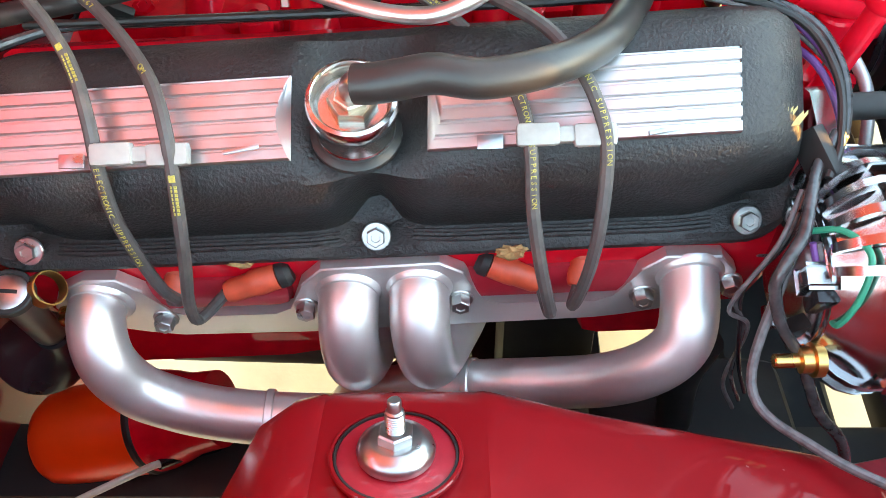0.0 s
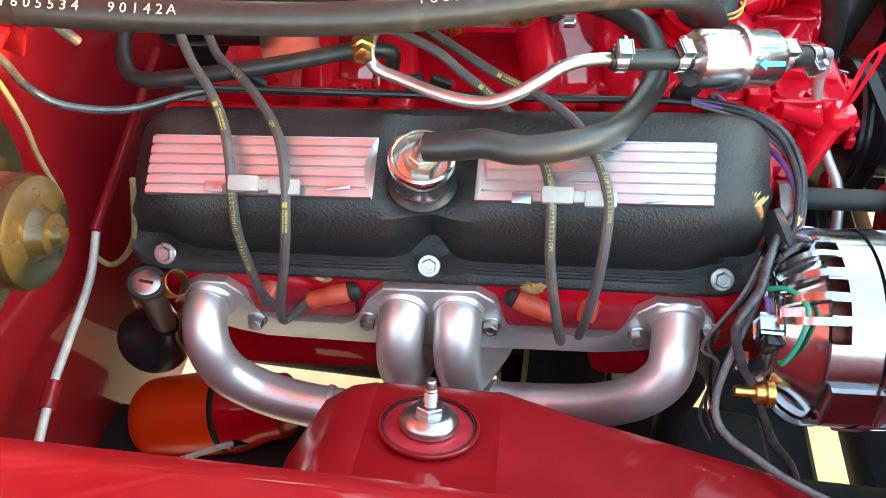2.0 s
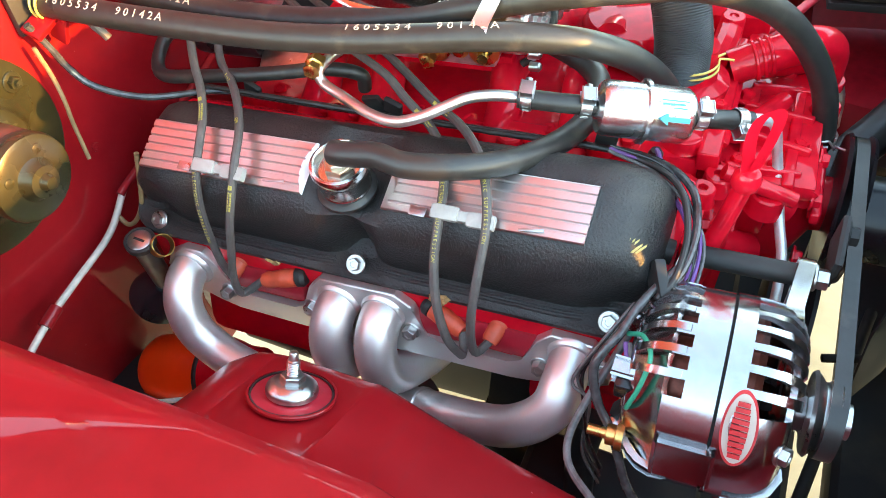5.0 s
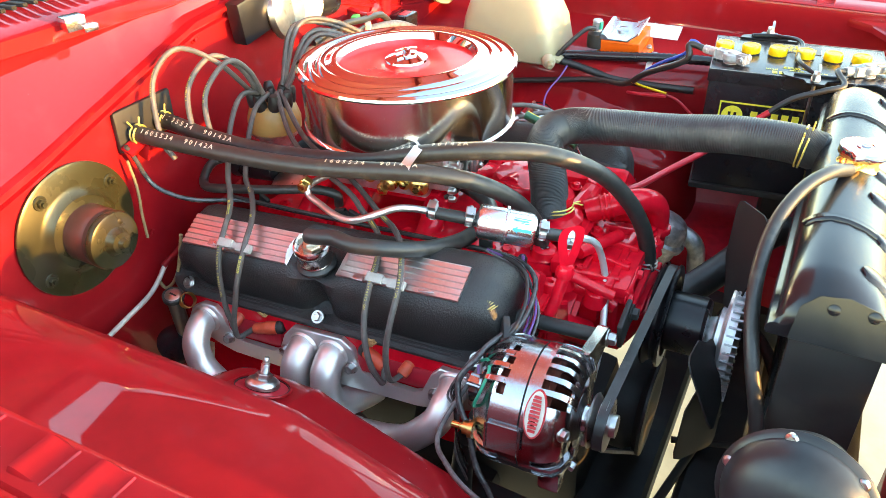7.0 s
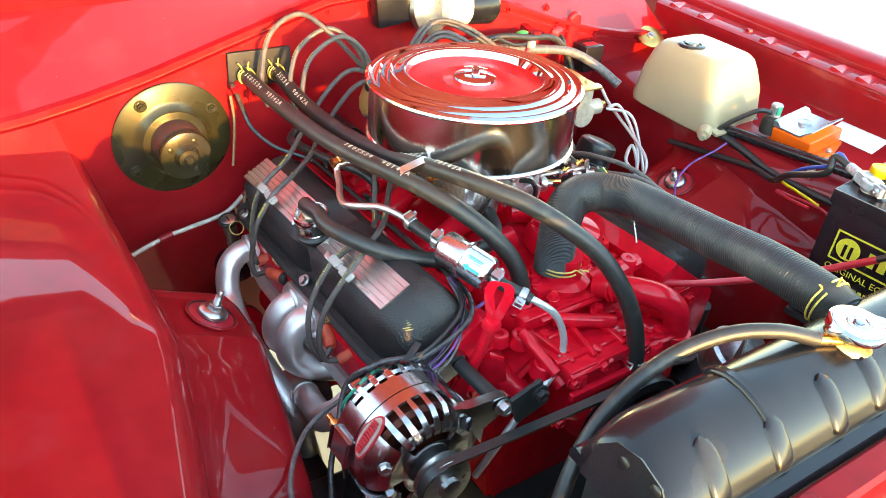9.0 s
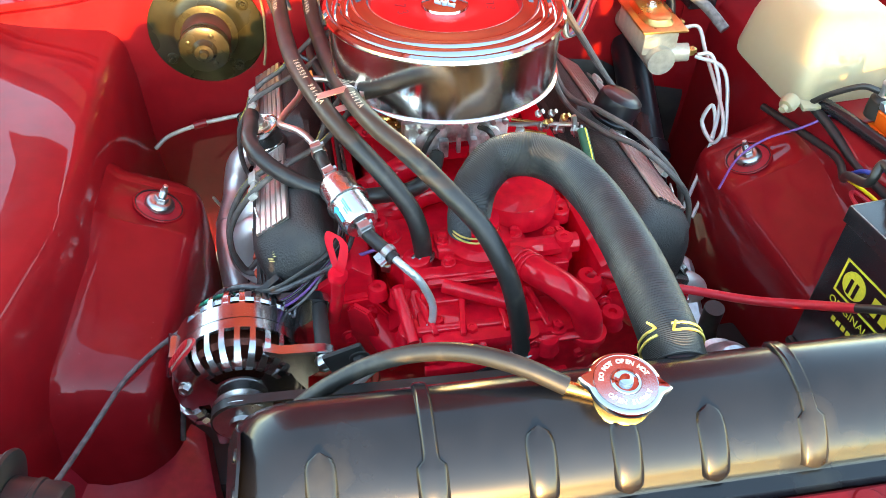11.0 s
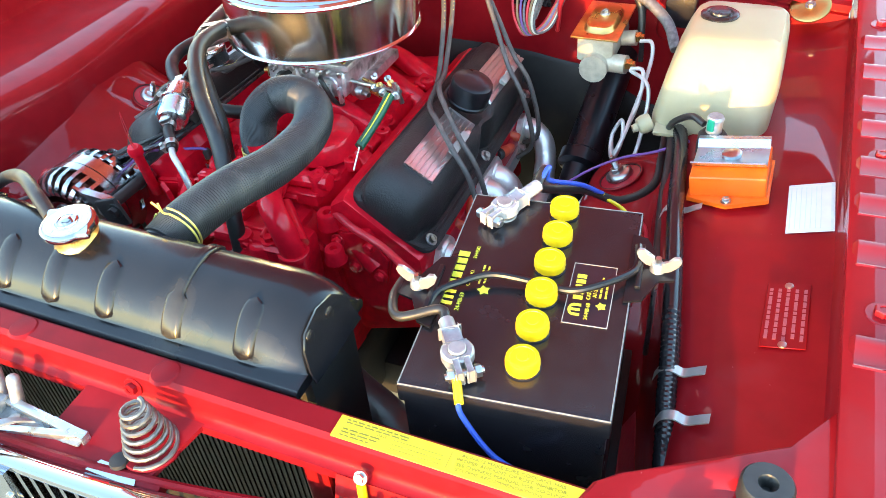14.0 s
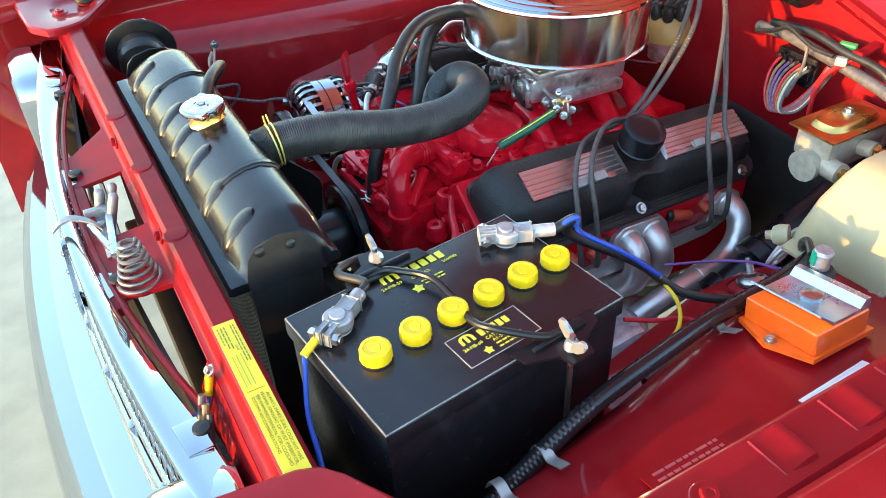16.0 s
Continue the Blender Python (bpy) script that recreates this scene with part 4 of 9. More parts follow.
# pale wire looms clipped to the outer edge of each cover
def wire_loom(x, side):
    dx = 0 if side < 0 else 0.027
    root = thing("wire_loom_clip", eng(x + dx, mir(side, -0.335), 0.762), "aged white plastic spark plug wire clip", "wire clip", "wire clips")
    bm = BM()
    c = eng(x + dx, mir(side, -0.336), 0.768)
    box(bm, c, (0.058, 0.010, 0.008), (35 * -side, -2.7, 1.4), 0.003)
    for k in (-0.017, 0.017):
        box(bm, c + Vector((k, 0.001 * side, 0.001)), (0.026, 0.014, 0.009), (35 * -side, -2.7, 1.4), 0.003)
    part("clip_body", bm, CLIP_NYLON, root)
    bm = BM()
    box(bm, eng(x + dx + 0.060, mir(side, -0.334), 0.766), (0.022, 0.003, 0.002), (30 * -side, -2.7, 12 * -side), 0.0008)
    part("spring_tab", bm, STEEL, root)
    bm = BM()
    box(bm, eng(x + dx - 0.045, mir(side, -0.3345), 0.763), (0.016, 0.009, 0.002), (30 * -side, -2.7, 0), 0.0008)
    part("foot_tab", bm, STEEL, root)
    return root


for side, x in ((-1, -0.192), (-1, 0.064), (1, -0.19), (1, 0.062)):
    wire_loom(x, side)


# ---- exhaust headers ----
def header(side):
    dx = 0 if side < 0 else 0.027
    out = -1 if side < 0 else 1

    def hp(x, y, z):
        return eng(x + dx, mir(side, y), z)
    root = thing("exhaust_header", hp(-0.05, -0.35, 0.52), "satin silver exhaust header with a cut steel flange", "exhaust header", "exhaust headers")
    bm = BM()
    top = [(-0.306, 0.612), (-0.295, 0.634), (-0.272, 0.648), (-0.248, 0.647), (-0.233, 0.630), (-0.220, 0.598), (-0.205, 0.590), (-0.140, 0.589), (-0.126, 0.597), (-0.115, 0.630), (-0.098, 0.650), (-0.012, 0.652), (0.006, 0.638), (0.020, 0.600), (0.034, 0.592), (0.108, 0.589), (0.122, 0.597), (0.135, 0.632), (0.150, 0.648), (0.190, 0.646), (0.206, 0.625)]
    low = [(0.206, 0.598), (0.195, 0.585), (0.160, 0.575), (0.13, 0.568), (0.11, 0.564), (-0.12, 0.560), (-0.22, 0.562), (-0.245, 0.570), (-0.27, 0.580), (-0.298, 0.592)]
    poly = top + low
    a = [bm.verts.new(hp(x, -0.338, z)) for x, z in poly]
    b = [bm.verts.new(hp(x, -0.348, z)) for x, z in poly]
    skin(bm, [a, b])
    es = [e for e in bm.edges if e.verts[0] in b and e.verts[1] in b]
    bmesh.ops.bevel(bm, geom=es, offset=0.0012, segments=1, affect="EDGES")
    part("flange", bm, HEADER, root)
    tubes = [[(x, y - 0.024 * x, z - 0.047 * x) for x, y, z in t] for t in (
        [(-0.268, -0.338, 0.606), (-0.270, -0.368, 0.602), (-0.263, -0.392, 0.583), (-0.248, -0.402, 0.555), (-0.222, -0.406, 0.536), (-0.190, -0.411, 0.530), (-0.150, -0.415, 0.529), (-0.09, -0.414, 0.522), (-0.03, -0.405, 0.50), (0.02, -0.39, 0.45), (0.04, -0.37, 0.34)],
        [(-0.080, -0.338, 0.616), (-0.080, -0.358, 0.611), (-0.080, -0.374, 0.596), (-0.079, -0.381, 0.574), (-0.077, -0.377, 0.551), (-0.073, -0.362, 0.535), (-0.068, -0.340, 0.530), (-0.062, -0.318, 0.527), (-0.056, -0.298, 0.525)],
        [(-0.027, -0.338, 0.620), (-0.027, -0.358, 0.615), (-0.026, -0.374, 0.600), (-0.023, -0.381, 0.578), (-0.019, -0.377, 0.555), (-0.012, -0.361, 0.538), (-0.004, -0.342, 0.531), (0.006, -0.320, 0.528), (0.012, -0.300, 0.526)],
        [(0.172, -0.338, 0.632), (0.171, -0.368, 0.620), (0.166, -0.386, 0.602), (0.146, -0.394, 0.578), (0.116, -0.389, 0.546), (0.075, -0.379, 0.519), (0.020, -0.372, 0.50), (-0.04, -0.362, 0.472), (-0.09, -0.355, 0.43), (-0.11, -0.345, 0.34)])]
    for k, t in enumerate(tubes):
        bm = BM()
        tube(bm, [hp(*p) for p in t], 0.0225 if k in (1, 2) else 0.0212, 24, 8)
        tb = part("primary_tube", bm, HEADER, root)
        bm = BM()
        lathe(bm, hp(t[0][0], -0.346, t[0][2]), (0, out, 0), [(0.0255, 0), (0.0245, 0.004), (0.0222, 0.006)], 24)
        part("weld_bead", bm, HEADER, tb)
        if k in (0, 3):
            bm = BM()
            i = 6
            p, q = hp(*t[i]), hp(*t[i + 1])
            hollow(bm, p, q - p, 0.0232, 0.0205, 0.007, 24)
            part("slip_joint", bm, HEADER, tb)
    for x, z in ((-0.295, 0.606), (-0.226, 0.592), (-0.114, 0.602), (0.004, 0.604), (0.142, 0.600), (0.204, 0.612)):
        bm = BM()
        hexbolt(bm, hp(x, -0.348, z), (0, out, 0.15), 0.0078, 0.009, 0.010)
        part("flange_bolt", bm, STEEL if x > -0.28 else BRASS, root)
    bm = BM()
    tube(bm, [hp(0.0, -0.35, 0.47), hp(-0.05, -0.35, 0.42), hp(-0.10, -0.34, 0.30), hp(-0.30, -0.30, 0.22)], 0.035, 18, 6)
    part("collector", bm, PIPE, root, "dull dark exhaust collector pipe")
    return root


header(-1)
header(1)


# ---- spark plug boots and wires ----
def plug_boot(side, p, q):
    root = thing("spark_plug_boot", q, "orange red silicone spark plug boot", "plug boot", "plug boots")
    p, q = Vector(p), Vector(q)
    d = (q - p).normalized()
    L = (q - p).length
    bm = BM()
    lathe(bm, q, p - q, [(0.0104, 0), (0.0106, L * 0.35), (0.0100, L * 0.5), (0.0094, L * 0.52), (0.0088, L * 0.9), (0.0072, L)], 18)
    part("boot", bm, BOOT, root)
    bm = BM()
    lathe(bm, q + d * 0.001, d, [(0.0110, 0), (0.0110, 0.006), (0.008, 0.010)], 18)
    part("heat_ring", bm, BLACK_DULL, root)


def wire_line(name, pts, r, material, label, category, group="", marks=(), n=10, res=8):
    """A cable as a tube; marks are printed stretches (from, to along it)."""
    root = thing(name, pts[-1], label, category, group)
    bm = BM()
    tube(bm, pts, r, n, res)
    part("jacket", bm, material, root)
    if marks:
        fs = frames(path_points(pts, res * 3))
        bm = BM()
        for a, b in marks:
            for c, fr in fs[int(a * (len(fs) - 1)):int(b * (len(fs) - 1)) + 1]:
                if random.random() < 0.25:
                    continue
                d = Vector((0, -0.75, 0.66)) if c.y < V0 else Vector((0.3, 0.6, 0.7))
                z = fr.col[2]
                d = (d - z * d.dot(z)).normalized()
                s = z.cross(d)
                box(bm, c + d * (r * 0.98), (random.uniform(0.0009, 0.0019), random.uniform(0.0012, 0.0022), 0.0004), Matrix((z, s, d)).transposed())
        tagged(part("print", bm, WIRE_PRINT, root, "worn yellow printed marks"), kind="stuff")
    return root


BOOTS = [((-0.212, -0.352, 0.624), (-0.206, -0.318, 0.636)), ((-0.170, -0.350, 0.628), (-0.132, -0.340, 0.634)), ((0.062, -0.350, 0.624), (0.026, -0.338, 0.634)), ((0.090, -0.352, 0.620), (0.098, -0.318, 0.634))]
for a, b in BOOTS:
    plug_boot(-1, eng(*a), eng(*b))
    plug_boot(1, eng(a[0] + 0.027, mir(1, a[1]), a[2]), eng(b[0] + 0.027, mir(1, b[1]), b[2]))
W = 0.0044
MK = ((0.27, 0.33),)
def plug_wire(pts, marks=MK, words=(("ELECTRONIC SUPPRESSION", 0.66), ("#", 0.52))):
    root = wire_line("spark_plug_wire", pts, W, WIRE, "dark grey spark plug wire with yellow print", "plug wire", "spark plug wires", () if marks is MK else marks)
    if marks is not MK:
        return
    fs = frames(path_points(pts, 16))
    run = [0.0]
    for (a, _), (b, _) in zip(fs, fs[1:]):
        run.append(run[-1] + (b - a).length)
    for word, k in words:
        if word == "#":                      # emblem and maker's name as plain marks
            for s0, size in ((0.0, (0.0044, 0.0038)), (0.014, (0.020, 0.0017)), (0.014, (0.019, 0.0009))):
                q = k * run[-1] + s0
                j = min(range(len(run)), key=lambda n: abs(run[n] - q))
                c, fr = fs[j]
                z = fr.col[2]
                d = Vector((0.1, -0.75, 0.66))
                d = (d - z * d.dot(z)).normalized()
                e = d.cross(z) * (0.0013 if size[1] == 0.0017 else (-0.0012 if s0 else 0))
                bm = BM()
                for q2 in ((0,) if not s0 else [n * 0.0025 - 0.00875 for n in range(8)]):
                    box(bm, c + z * q2 + d * (W - 0.0003) + e, (size[0] / (1 if not s0 else 11), size[1], 0.0009), Matrix((z, d.cross(z), d)).transposed())
                part("print_mark", bm, WIRE_PRINT, root)
            continue
        for i, ch in enumerate(word):
            s0 = k * run[-1] + i * 0.0036
            j = min(range(len(run)), key=lambda q: abs(run[q] - s0))
            c, fr = fs[j]
            z = fr.col[2]
            c = c + z * (s0 - run[j])
            d = Vector((0.1, -0.75, 0.66))
            d = (d - z * d.dot(z)).normalized()
            if ch != " ":
                text_mesh(ch, 0.0047, axes(c + d * (W + 0.0001), z, d.cross(z)), "print_letter", WIRE_PRINT, root)


DIST = Vector((-0.335, -0.045, 0.845))
plug_wire([DIST + Vector((0.0, -0.02, 0.03)), (-0.335, -0.12, 0.89), (-0.315, -0.18, 0.86), (-0.278, -0.241, 0.813), (-0.252, -0.271, 0.797), (-0.236, -0.295, 0.784), (-0.224, -0.325, 0.770), (-0.220, -0.345, 0.750), (-0.219, -0.356, 0.718), (-0.214, -0.363, 0.684), (-0.208, -0.366, 0.645), (-0.203, -0.362, 0.622), eng(*BOOTS[0][0])], MK, (("#", 0.549), ("ELECTRONIC SUPPRESSION", 0.705)))
plug_wire([DIST + Vector((0.01, -0.02, 0.03)), (-0.31, -0.12, 0.87), (-0.29, -0.17, 0.84), (-0.264, -0.218, 0.800), (-0.232, -0.246, 0.792), (-0.204, -0.278, 0.788), (-0.185, -0.307, 0.782), (-0.175, -0.334, 0.771), (-0.173, -0.350, 0.752), (-0.174, -0.368, 0.718), (-0.180, -0.374, 0.680), (-0.188, -0.376, 0.640), (-0.190, -0.370, 0.608), eng(*BOOTS[1][0])], MK, (("1-67", 0.405), ("QM", 0.54), ("#", 0.672)))
plug_wire([DIST + Vector((0.02, -0.01, 0.03)), (-0.24, -0.12, 0.83), (-0.15, -0.17, 0.818), (-0.072, -0.208, 0.812), (-0.040, -0.226, 0.800), (-0.008, -0.242, 0.786), (0.013, -0.264, 0.780), (0.028, -0.292, 0.782), (0.038, -0.318, 0.778), (0.043, -0.342, 0.765), (0.046, -0.364, 0.735), (0.053, -0.380, 0.700), (0.062, -0.384, 0.660), (0.068, -0.374, 0.628), (0.068, -0.364, 0.614), eng(*BOOTS[2][0])])
plug_wire([DIST + Vector((0.02, 0.0, 0.03)), (-0.22, -0.11, 0.83), (-0.10, -0.165, 0.812), (-0.011, -0.221, 0.798), (0.025, -0.247, 0.800), (0.053, -0.276, 0.802), (0.070, -0.300, 0.796), (0.082, -0.324, 0.785), (0.088, -0.344, 0.768), (0.088, -0.366, 0.735), (0.086, -0.378, 0.700), (0.084, -0.378, 0.660), (0.084, -0.368, 0.628), eng(*BOOTS[3][0])])
# left bank: two wires to each clip
plug_wire([DIST + Vector((0.01, 0.02, 0.03)), (-0.34, 0.05, 0.96), (-0.28, 0.14, 0.93), (-0.235, 0.205, 0.85), (-0.200, 0.252, 0.785), (-0.19, 0.285, 0.74), (-0.185, 0.305, 0.665), (-0.19, 0.30, 0.62), eng(-0.205, 0.275, 0.604)], ((0.2, 0.24),))
plug_wire([DIST + Vector((0.01, 0.025, 0.03)), (-0.33, 0.06, 0.965), (-0.27, 0.15, 0.93), (-0.21, 0.21, 0.85), (-0.160, 0.255, 0.785), (-0.14, 0.288, 0.74), (-0.145, 0.305, 0.665), (-0.155, 0.30, 0.62), eng(-0.158, 0.276, 0.596)], ((0.2, 0.24),))
plug_wire([DIST + Vector((0.02, 0.02, 0.03)), (-0.30, 0.05, 0.955), (-0.22, 0.13, 0.90), (-0.10, 0.16, 0.80), (0.00, 0.19, 0.815), (0.055, 0.225, 0.812), (0.092, 0.262, 0.785), (0.105, 0.295, 0.74), (0.105, 0.31, 0.67), (0.095, 0.30, 0.63), eng(0.082, 0.272, 0.616)], ((0.2, 0.24),))
plug_wire([DIST + Vector((0.025, 0.015, 0.03)), (-0.29, 0.05, 0.95), (-0.20, 0.12, 0.89), (-0.08, 0.155, 0.795), (0.03, 0.185, 0.80), (0.085, 0.222, 0.805), (0.122, 0.262, 0.782), (0.138, 0.295, 0.74), (0.138, 0.308, 0.67), (0.130, 0.30, 0.635), eng(0.125, 0.272, 0.620)], ((0.2, 0.24),))
for p in (Vector((-0.153, -0.346, 0.651)), Vector((0.039, -0.347, 0.665))):
    bm = BM()
    bmesh.ops.create_icosphere(bm, subdivisions=3, radius=0.012)
    for v in bm.verts:
        v.co = p + Vector((v.co.x * 1.1, v.co.y * 0.45, v.co.z * 0.7)) * (0.75 + 0.5 * noise.noise(v.co * 160))
    tagged(part("rust_flake", bm, CORK), "crumbly tan flake stuck on the cylinder head", "flake")


# ---- filter breather and oil cap on the covers ----
pcv = thing("breather_valve", (-0.060, -0.310, 0.775), "chrome breather valve with a hex fitting on the cover", "breather valve")
PA = Vector((0.03, -0.22, 1)).normalized()
p0 = Vector((-0.064, -0.315, 0.7500))
bm = BM()
lathe(bm, p0, PA, [(0.029, 0), (0.029, 0.004), (0.0265, 0.006), (0.025, 0.008)], 32)
part("rubber_grommet", bm, RUBBER, pcv)
bm = BM()
lathe(bm, p0 + PA * 0.006, PA, [(0.0225, 0), (0.0240, 0.001), (0.0246, 0.004), (0.0238, 0.0055), (0.0250, 0.007), (0.0254, 0.022), (0.0264, 0.024), (0.0276, 0.027), (0.0278, 0.033), (0.0268, 0.0362), (0.0245, 0.0372), (0.0228, 0.0355), (0.0215, 0.0290), (0.0205, 0.0275), (0.008, 0.0275)], 40)
part("chrome_can", bm, mat("bright zinc can", (0.60, 0.58, 0.56), 0.20, 1.0, var=0.1, scale=90, bump=0.05), pcv)
bm = BM()
lathe(bm, p0 + PA * 0.0335, PA, [(0.0150, 0), (0.0150, 0.006), (0.0138, 0.0075)], 6)
lathe(bm, p0 + PA * 0.041, PA, [(0.0110, 0), (0.0110, 0.004), (0.0098, 0.005)], 6, 0.4)
part("hex_fitting", bm, mat("warm plated hex", (0.55, 0.47, 0.38), 0.3, 1.0, var=0.15, scale=120), pcv)
bm = BM()
tube(bm, [p0 + PA * 0.040, p0 + PA * 0.052, p0 + PA * 0.060 + Vector((0.003, -0.002, 0)), p0 + PA * 0.064 + Vector((0.012, -0.004, 0))], 0.0066, 14, 5)
part("elbow", bm, STEEL, pcv)
wire_line("breather_hose", [p0 + PA * 0.0625 + Vector((0.004, -0.006, 0)), p0 + PA * 0.0645 + Vector((0.014, -0.007, 0)), p0 + PA * 0.067 + Vector((0.028, -0.006, 0)), (-0.014, -0.334, 0.8185), (0.014, -0.336, 0.817), (0.050, -0.324, 0.815), (0.080, -0.298, 0.806), (0.100, -0.266, 0.796), (0.117, -0.228, 0.788), (0.128, -0.197, 0.787), (0.131, -0.163, 0.789), (0.122, -0.118, 0.787), (0.09, -0.085, 0.785), (0.05, -0.07, 0.79)], 0.0115, RUBBER, "thick black rubber breather hose looping to the carburetor", "hose", n=18)
cap = thing("oil_filler_cap", eng(-0.035, mir(1, -0.29), 0.78), "black painted push-on oil filler cap", "filler cap")
CA = Vector((0, 0.35, 1)).normalized()
c0 = eng(-0.034, mir(1, -0.305), 0.776)
bm = BM()
lathe(bm, c0, CA, [(0.030, 0), (0.036, 0.003), (0.037, 0.008), (0.035, 0.010), (0.036, 0.035), (0.034, 0.043), (0.028, 0.047), (0.012, 0.048)], 40)
part("cap_shell", bm, BLACK, cap)


# ---- carburetor and air cleaner ----
carb = thing("carburetor", eng(-0.05, V0, 0.783), "bare cast aluminium four-barrel carburetor", "carburetor")
bm = BM()
box(bm, eng(-0.05, V0, 0.793), (0.17, 0.16, 0.02), (0, -2.7, 1.4), 0.005)
box(bm, eng(-0.05, V0, 0.822), (0.20, 0.135, 0.045), (0, -2.7, 1.4), 0.012)
for k in range(4):
    lathe(bm, eng(-0.09 + 0.08 * (k % 2), V0 - 0.035 + 0.07 * (k // 2), 0.82), (0, 0, 1), [(0.030, 0), (0.030, 0.045), (0.026, 0.046)], 24)
part("carburetor_body", bm, CAST, carb)
bm = BM()
box(bm, eng(-0.045, V0, 0.852), (0.225, 0.165, 0.012), (0, -2.7, 1.4), 0.004)
part("air_horn", bm, CAST, carb)
for s, w in ((-1, 0.062), (1, 0.058)):
    bm = BM()
    box(bm, eng(0.045, V0 + s * 0.046, 0.822), (0.052, w, 0.048), (0, -2.7, 1.4), 0.010, 3)
    lathe(bm, eng(0.068, V0 + s * 0.046, 0.822), (1, 0, 0), [(0.016, 0), (0.015, 0.006), (0.010, 0.008)], 20)
    part("float_bowl", bm, CAST, carb)
    for dx, dz in ((-0.012, 0.02), (0.022, 0.021), (-0.014, -0.02), (0.02, -0.019)):
        bm = BM()
        lathe(bm, eng(0.069, V0 + s * 0.046 + dx, 0.822 + dz), (1, 0, 0.1), [(0.0050, 0), (0.0050, 0.004), (0.003, 0.005)], 10)
        part("bowl_screw", bm, STEEL, carb)
for x, y in ((0.055, -0.07), (0.055, 0.07), (0.02, -0.075), (0.02, 0.075), (-0.05, -0.076), (-0.05, 0.076), (0.06, 0.0)):
    bm = BM()
    lathe(bm, eng(x, V0 + y, 0.858), (0, 0, 1), [(0.0048, 0), (0.0044, 0.003), (0.002, 0.004)], 10)
    part("horn_screw", bm, BRASS, carb)
for p, ax, r in (((0.03, -0.128, 0.812), (0.2, -1, 0), 0.016), ((-0.02, -0.126, 0.806), (0, -1, 0.1), 0.012), ((0.05, 0.052, 0.806), (0.4, 1, 0), 0.013)):
    bm = BM()
    lathe(bm, eng(*p), ax, [(r, 0), (r, 0.008), (r * 0.8, 0.012), (r * 0.4, 0.014), (r * 0.35, 0.022)], 18)
    part("lever_cam", bm, BRASS if ax[1] < 0 else STEEL, carb)
for p, q, r in (((0.02, -0.12, 0.815), (-0.06, -0.13, 0.815), 0.003), ((0.0, -0.115, 0.80), (0.0, -0.135, 0.835), 0.004), ((-0.04, -0.12, 0.80), (-0.03, -0.14, 0.79), 0.006), ((0.03, 0.05, 0.82), (0.06, 0.11, 0.822), 0.003), ((0.03, 0.06, 0.80), (0.05, 0.10, 0.80), 0.004)):
    bm = BM()
    rod(bm, eng(*p), eng(*q), r, n=10)
    part("linkage_rod", bm, BRASS, carb, "brass plated linkage rod")
for p in ((0.0, -0.122, 0.805), (-0.035, -0.13, 0.795), (0.03, -0.118, 0.80), (-0.06, -0.125, 0.81)):
    bm = BM()
    lathe(bm, eng(*p), (0.1, -1, 0.1), [(0.010, 0), (0.010, 0.003), (0.006, 0.004), (0.006, 0.010), (0.003, 0.011)], 12)
    part("linkage_pivot", bm, BRASS, carb, "brass linkage pivot")
for k in range(7):
    bm = BM()
    box(bm, eng(0.074, V0 - 0.066 + 0.022 * k, 0.806 + 0.006 * (k % 2)), (0.010, 0.006 + 0.004 * (k % 3), 0.030), (0, 6, 0), 0.002)
    part("casting_rib", bm, CAST, carb)
for y, z in ((-0.078, 0.842), (-0.05, 0.848), (-0.012, 0.846), (0.028, 0.848), (-0.09, 0.815), (-0.09, 0.80), (-0.09, 0.785), (0.01, 0.80)):
    bm = BM()
    lathe(bm, eng(0.072, V0 + y + 0.02, z), (1, 0, 0.1), [(0.0052, 0), (0.0052, 0.010), (0.0035, 0.012)], 12)
    part("fuel_screw", bm, STEEL, carb)
for s in (-1, 1):
    bm = BM()
    tube(bm, [eng(0.068, V0 + s * 0.03, 0.835), eng(0.086, V0 + s * 0.04, 0.838), eng(0.088, V0 + s * 0.05, 0.820), eng(0.078, V0 + s * 0.055, 0.795), eng(0.06, V0 + s * 0.06, 0.78)], 0.0042, 10, 5)
    part("vacuum_stub", bm, RUBBER, carb)
bm = BM()
lathe(bm, eng(0.01, V0 - 0.088, 0.845), (0, -1, 0.1), [(0.008, 0), (0.008, 0.018), (0.005, 0.020), (0.005, 0.032)], 14)
part("inlet_fitting", bm, BRASS, carb, "brass fuel inlet")
for k, (x, y, z) in enumerate(((0.050, 0.082, 0.838), (0.058, 0.094, 0.826), (0.045, 0.104, 0.834), (0.062, 0.118, 0.836), (0.040, 0.090, 0.812))):
    bm = BM()
    lathe(bm, eng(x, y, z), (0.4, 0.5, 0.6), [(0.006, 0), (0.006, 0.004), (0.0035, 0.005), (0.0035, 0.012)], 8)
    part("linkage_nut", bm, BRASS if k % 2 else STEEL, carb)
bm = BM()
box(bm, eng(0.062, V0 + 0.01, 0.8495), (0.003, 0.05, 0.012), (0, -12, 0), 0.0008)
part("maker_tag", bm, LABEL_RED, carb, "small red tag with a white border")
bm = BM()
for x, y in ((0.058, 0.085), (0.07, 0.105), (0.05, 0.12), (0.075, 0.13)):
    lathe(bm, eng(x, y, 0.822), (0.5, 0.6, 0.2), [(0.007, 0), (0.007, 0.004), (0.004, 0.005), (0.004, 0.014)], 10)
rod(bm, eng(0.045, 0.03, 0.822), eng(0.07, 0.14, 0.828), 0.0035, n=8)
